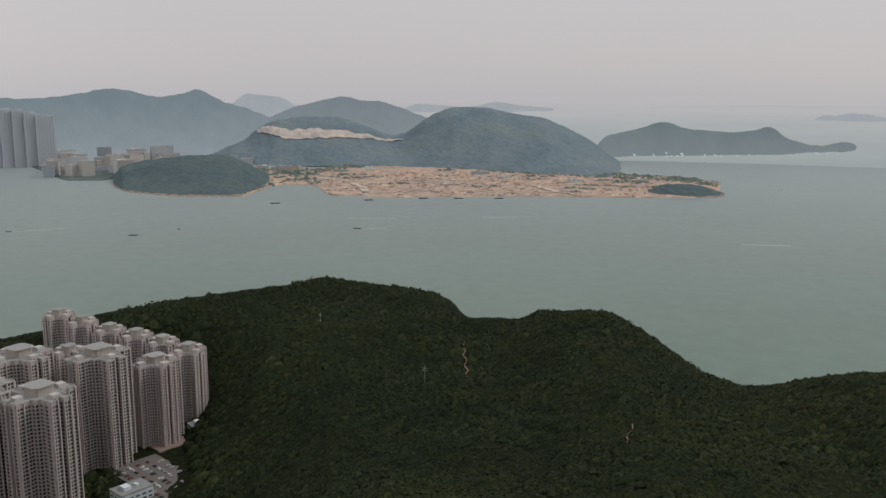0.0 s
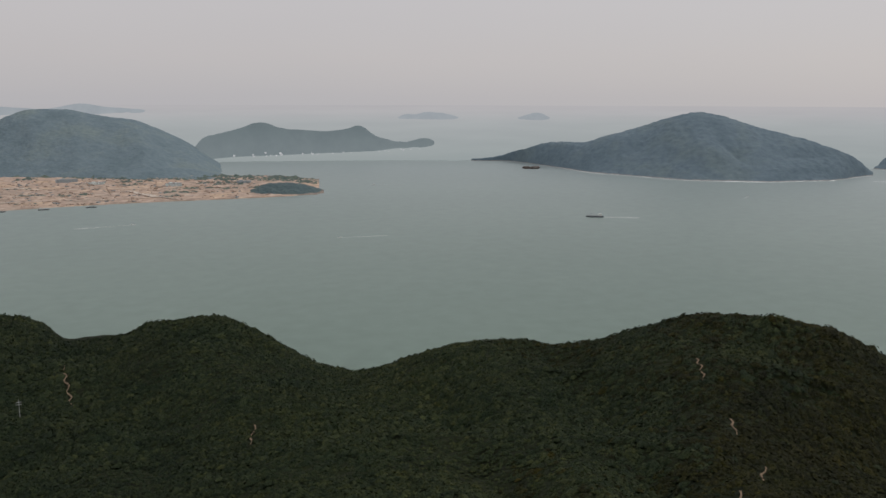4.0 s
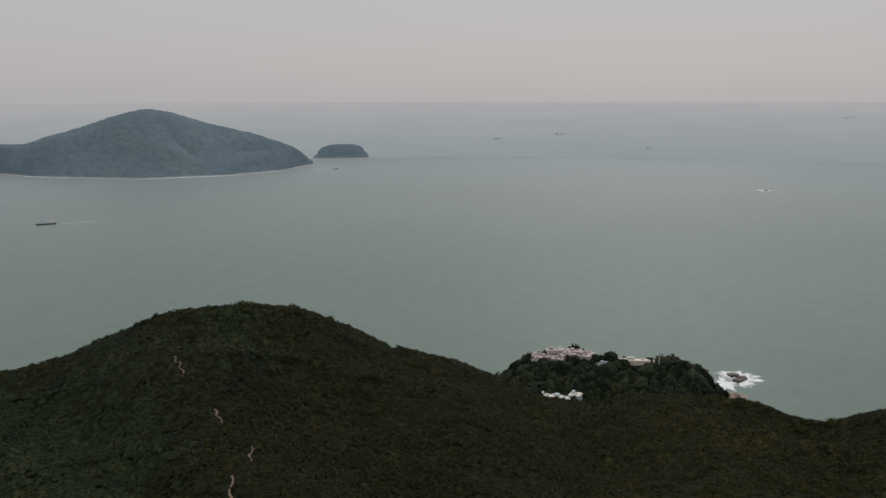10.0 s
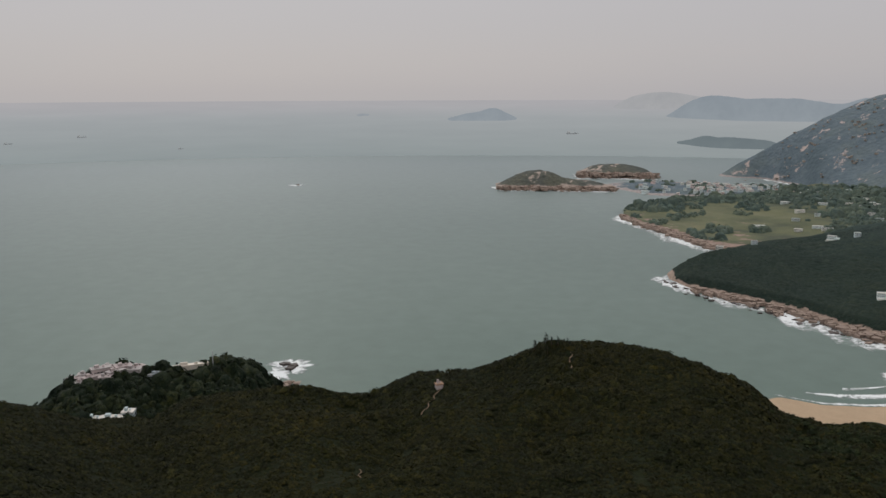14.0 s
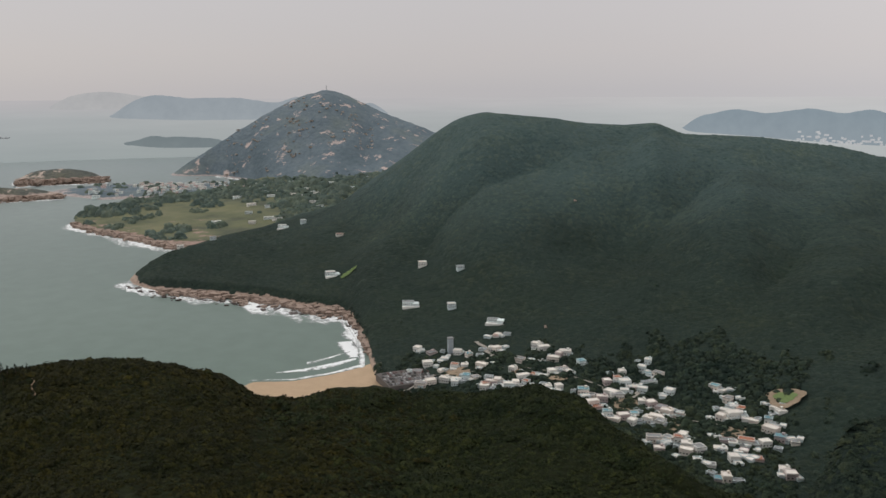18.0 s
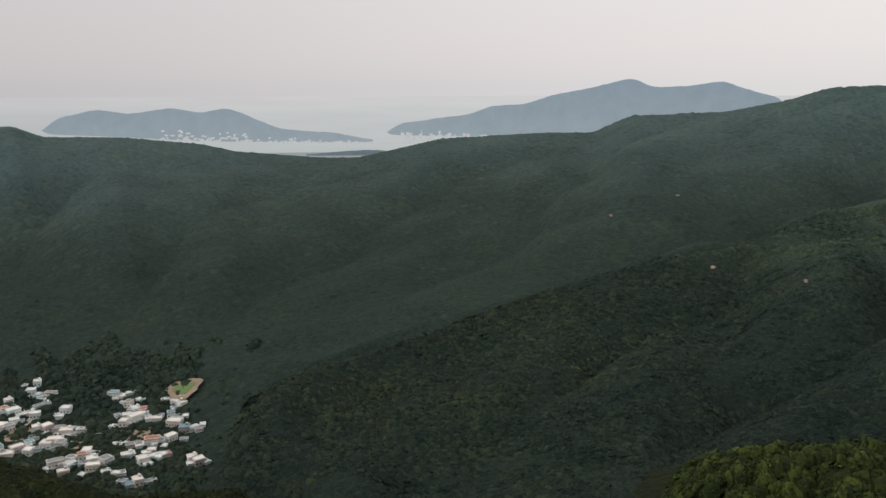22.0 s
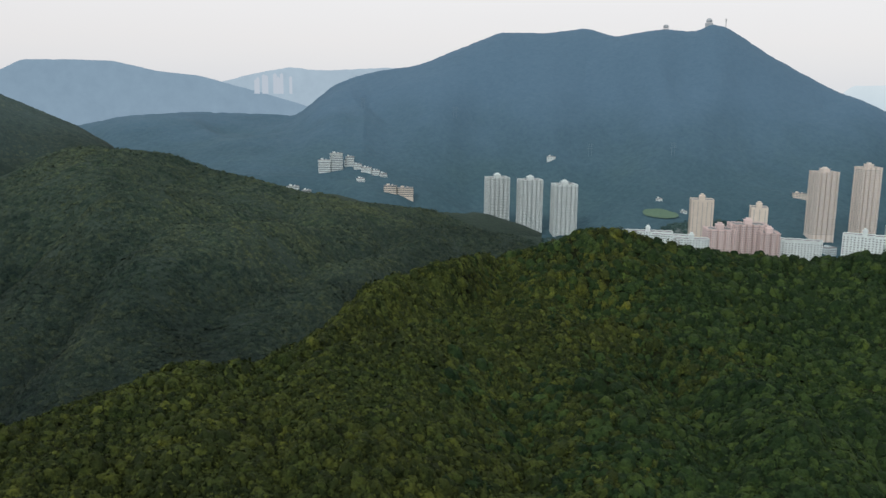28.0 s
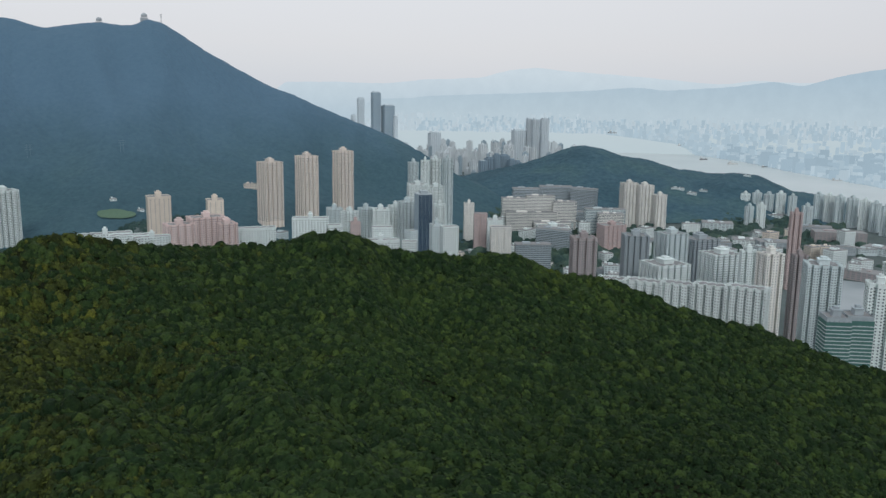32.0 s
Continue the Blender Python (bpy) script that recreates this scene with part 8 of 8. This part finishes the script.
white_water(82.6, 3114, 30, 26, "white water over a lone rock", 18)
white_water(53.6, 3820, 40, 10, "thin surf off the island's point", 19)
surf("surf", [(80.2, 945, 0), (81.4, 940, 0), (82.6, 930, 0)], 14, 0, "white surf at the foot of the headland", 13, 80)
surf("surf", [(54.2, 4475, 0), (57.2, 4560, 0)], 8, 0, "thin white surf round the islet", 14, 60)

# ---- boats ----
M_HULL = plain("dark_hull_paint", (0.10, 0.11, 0.12), 0.5, 0.4)
# hulls of the farthest ships: dark paint greyed by haze put into the colour
M_HAZE_HULL = plain("grey_hull_paint", (0.42, 0.44, 0.45), 0.7, 0.2)
M_CABIN = plain("white_boat_paint", (0.62, 0.63, 0.62), 0.5, 0.4)


def boat(b, d, length, turn, label, dark=True, wake=0.0, group="boats under way"):
    z = 0 if d < 4500 else (d - 4500) / 485 * 282
    root = place(empty("boat", label, "boat", group), b, d, z, turn)
    L, W = length, max(3.0, length * 0.2)
    hull = [(-L / 2, -W / 2), (L * 0.3, -W / 2), (L / 2, 0), (L * 0.3, W / 2), (-L / 2, W / 2)]
    part("hull", round(L), prism(hull, -1.2, L * 0.07 + 0.6), (M_HULL if d < 4300 else M_HAZE_HULL) if dark else M_CABIN, root)
    part("deckhouse", round(L), lambda v, f: add_box(v, f, -L * 0.42, -W * 0.36, L * 0.07, -L * 0.2, W * 0.36, L * 0.2 + 1, W * 0.05), M_CABIN, root)
    part("mast", round(L), lambda v, f: add_box(v, f, L * 0.2, -0.25, L * 0.05, L * 0.2 + 0.5, 0.25, L * 0.22 + 1), M_HULL, root)
    if wake:
        n = 20
        v, f = [], []
        for k in range(n + 1):
            x, half = -L * 0.45 - wake * k / n, W * 0.35 + 0.03 * wake * (k / n) ** 0.7
            v += [(x, -half, 0.2), (x, half, 0.2)]
        f = [(2 * k, 2 * k + 1, 2 * k + 3, 2 * k + 2) for k in range(n)]
        part("wake", (round(L), wake), lambda a, c: (a.extend(v), c.extend(f)), M_WAKE, root, "thin white wake")
    return root


boat(-20.2, 2114, 22, 186, "small dark work boat on the channel")
boat(-5.8, 2112, 20, 180, "small dark work boat with a short wake", True, 60)
boat(-6.2, 2292, 12, 176, "small white launch trailing a thin wake", False, 120)
boat(6.2, 2330, 12, 10, "small white launch trailing a long wake", False, 140)
boat(21.7, 3236, 16, 200, "white speedboat with a short wake", False, 70)
boat(19.4, 2010, 10, 190, "white speedboat trailing a long wake", False, 110)
boat(-27.3, 2283, 14, 180, "small boat with a thin wake", True, 120)
for b_at, d_at in ((-5.0, 2690), (-1.3, 2735), (1.1, 2738), (3.8, 2745), (-11.2, 2640)):
    boat(b_at, d_at, 30, 4, "dark barge moored at the site wharf", True, 0, "moored barges")
boat(-17.4, 2180, 8, 150, "tiny dark boat on the channel")
boat(36.6, 2397, 48, 184, "dark coaster trailing a white wake", True, 100)
boat(46.2, 3043, 12, 80, "white speedboat heading inshore", False, 60)
boat(54.7, 3823, 26, 170, "small dark vessel off the islet")
rock_field("lone_rock", [tuple(polar(82.6, 3112, 1)), tuple(polar(82.75, 3110, 0.5))], 4, M_ROCK, "dark rock awash in white water", 30)
boat(75.4, 4580, 26, 10, "small ship far out")
boat(65.5, 4650, 40, 5, "low ship far out on the horizon")
boat(69.6, 4690, 46, 5, "low ship far out on the horizon")
boat(101.0, 4680, 60, 5, "low ship far out on the horizon")
boat(147.5, 4800, 90, 5, "low ship far out on the horizon")
for k, (b, d, s) in enumerate(((279.5, 4570, 45), (281.2, 4555, 40), (280.9, 4216, 45), (281.9, 4395, 70), (282.4, 4380, 60), (283.1, 4447, 60), (282.7, 4022, 55), (284.3, 4424, 35), (285.9, 4214, 60), (286.6, 4182, 60), (284.6, 3943, 30), (287.4, 3831, 45), (288.8, 3489, 40), (275.3, 4656, 90), (278.5, 4644, 40))):
    boat(b, d, s, 20 * (k % 4), "grey barge at anchor in the harbour", k % 3 > 0, 0, "barges in the harbour")

# ---- basin in the town, houses on the town's hill ----
M_BASIN, n_, l_, b_ = material("basin_water", 0.3, 0.5)
b_.inputs["IOR"].default_value = 1.33
l_.new(ramp(n_, l_, noise_node(n_, l_, 0.02, 5.0), [(0.3, (0.22, 0.26, 0.275)), (0.7, (0.27, 0.31, 0.325))]), b_.inputs["Base Color"])
a_, r_ = np.radians(np.linspace(289.5, 297, 20)), np.linspace(0, 1, 8)
near_ = 1325 + 14 * fbm(np.linspace(0, 6, 20), np.zeros(20), 2, 3)
p_ = np.stack([(near_ + r_[:, None] * (1610 - near_)) * np.sin(a_), (near_ + r_[:, None] * (1610 - near_)) * np.cos(a_), 4.6 + 0 * r_[:, None] * a_], -1)
i_ = (np.arange(7)[:, None] * 20 + np.arange(19)[None, :]).ravel()
structure(sheet("water_basin", p_.reshape(-1, 3), np.stack([i_, i_ + 20, i_ + 21, i_ + 1], 1)[:, ::-1], M_BASIN), "grey-blue water of a boat basin in the town", "water")
for b, d, w in ((279.4, 2360, 34), (280.3, 2350, 24), (281.0, 2400, 20), (283.6, 2560, 18)):
    block(b, d, height("ground_town_hill", b, d) - 2, 6, w, 12, 10, M_PALE, "low white building on the wooded town hill", "houses on the town hill", name="hill_house")

# ---- car park under the estate ----
M_ASPHALT = plain("asphalt", (0.17, 0.155, 0.145), 0.9, 0.1, 0.3, 0.1, 1.5)
M_PAVE = plain("pinkish_paving", (0.27, 0.20, 0.17), 0.9, 0.1, 0.3, 0.1, 1.0)
yard = place(tagged(empty("car_park", "open car park with rows of cars below the towers", "car park"), kind="structure"), -19.7, 690, 23.5, 28)
part("paving", 1, lambda v, f: add_box(v, f, -22, -45, -6, 22, 40, 0.0), M_ASPHALT, yard)
court = place(tagged(empty("court", "pinkish paved court beside the car park", "court"), kind="structure"), -18.7, 756, 23.5, 28)
part("paving", 1, lambda v, f: add_box(v, f, -16, -11, -6, 16, 12, 0.0), M_PAVE, court)
M_ROAD_V = plain("village_road", (0.36, 0.33, 0.29), 0.9, 0.1, 0.3, 0.1, 1.0)
CAR_PAINT = [plain("car_paint_" + n, c, 0.3, 0.5, 0.1) for n, c in (("white", (0.7, 0.7, 0.7)), ("silver", (0.4, 0.41, 0.42)), ("black", (0.03, 0.03, 0.03)), ("dull_red", (0.16, 0.05, 0.045)))]
where = yard.matrix_world.copy()
def parked_car(m):
    paint = rng.choice((CAR_PAINT[0], CAR_PAINT[0], CAR_PAINT[1], CAR_PAINT[1], CAR_PAINT[2], CAR_PAINT[2], CAR_PAINT[3]))
    car = tagged(new("car"), "parked " + paint.name[10:].replace("_", " ") + " car in an open car park", "car", "parked cars")
    car.matrix_world = m
    body = part("body", paint.name, lambda v, f: (add_box(v, f, -2.2, -0.9, 0.3, 2.2, 0.9, 0.95, 0.05)), paint, car)
    part("cabin", 1, lambda v, f: add_box(v, f, -1.4, -0.8, 0.95, 0.9, 0.8, 1.42, 0.22), M_GLASS, body, "dark glass cabin")
    part("cabin_roof", paint.name, lambda v, f: add_box(v, f, -1.15, -0.57, 1.42, 0.65, 0.57, 1.5, 0.04), paint, body)
    for x in (-1.4, 1.4):
        for y in (-0.82, 0.82):
            part("wheel", 1, lambda v, f: add_box(v, f, -0.3, -0.1, 0.0, 0.3, 0.1, 0.62, 0.08), M_GLASS, car, "black tyre", at=(x, y, 0))


for row in range(5):
    for k in range(12):
        if rng.random() < 0.25:
            continue
        parked_car(where @ pose(-17 + 8.4 * row, -38 + 6.0 * k, 0.02, 0, 0, 90 * (row % 2) + rng.uniform(-3, 3)))
g_ = height("ground_south_range", 125.6, 915) + 2.5
lot = place(tagged(empty("car_park", "village car park behind the beach", "car park"), kind="structure"), 125.6, 915, g_, 20)
part("paving", 2, lambda v, f: add_box(v, f, -30, -24, -8, 30, 24, 0.0), M_ASPHALT, lot)
for row in range(5):
    for k in range(18):
        if rng.random() < 0.15:
            continue
        parked_car(lot.matrix_world.copy() @ pose(-27 + 3.2 * k, -19 + 9.2 * row, 0.02, 0, 0, 90 + rng.uniform(-3, 3)))
for pts in ([(125.4, 880), (127.5, 915), (130.5, 910), (134, 905), (138, 850), (141, 815), (144.5, 770), (149, 755)], [(141, 815), (142.5, 850), (142, 900)], [(130.5, 910), (131.5, 960), (130.5, 1010)]):
    ribbon("road", "ground_south_range", pts, 5, M_ROAD_V, "narrow pale village road", 1.4)
block(-21.3, 655, 23, 9, 26, 18, 28, M_PALE, "low pale podium block by the car park", "podium blocks", M_GLASS, name="podium_block")
block(-16.6, 782, 22, 7, 22, 12, 20, M_WHITE, "small white pavilion below the towers", "podium blocks", M_GLASS, name="pavilion")
M_ROAD = plain("town_road", (0.34, 0.35, 0.35), 0.9, 0.1, 0.2, 0.05, 0.3)
for pts in ([(284.2, 2350), (284.6, 2000), (285.4, 1750), (286.8, 1560), (288.6, 1400), (290.5, 1250)], [(286.5, 2080), (288, 1900), (290.5, 1700), (293, 1560)], [(259, 1330), (262, 1300), (266, 1260), (270, 1200), (276, 1180)], [(266, 1260), (268, 1500), (271, 1820), (274.5, 1800)]):
    ribbon("road", "ground_town", pts, 16, M_ROAD, "grey town road between the blocks", 1.2)
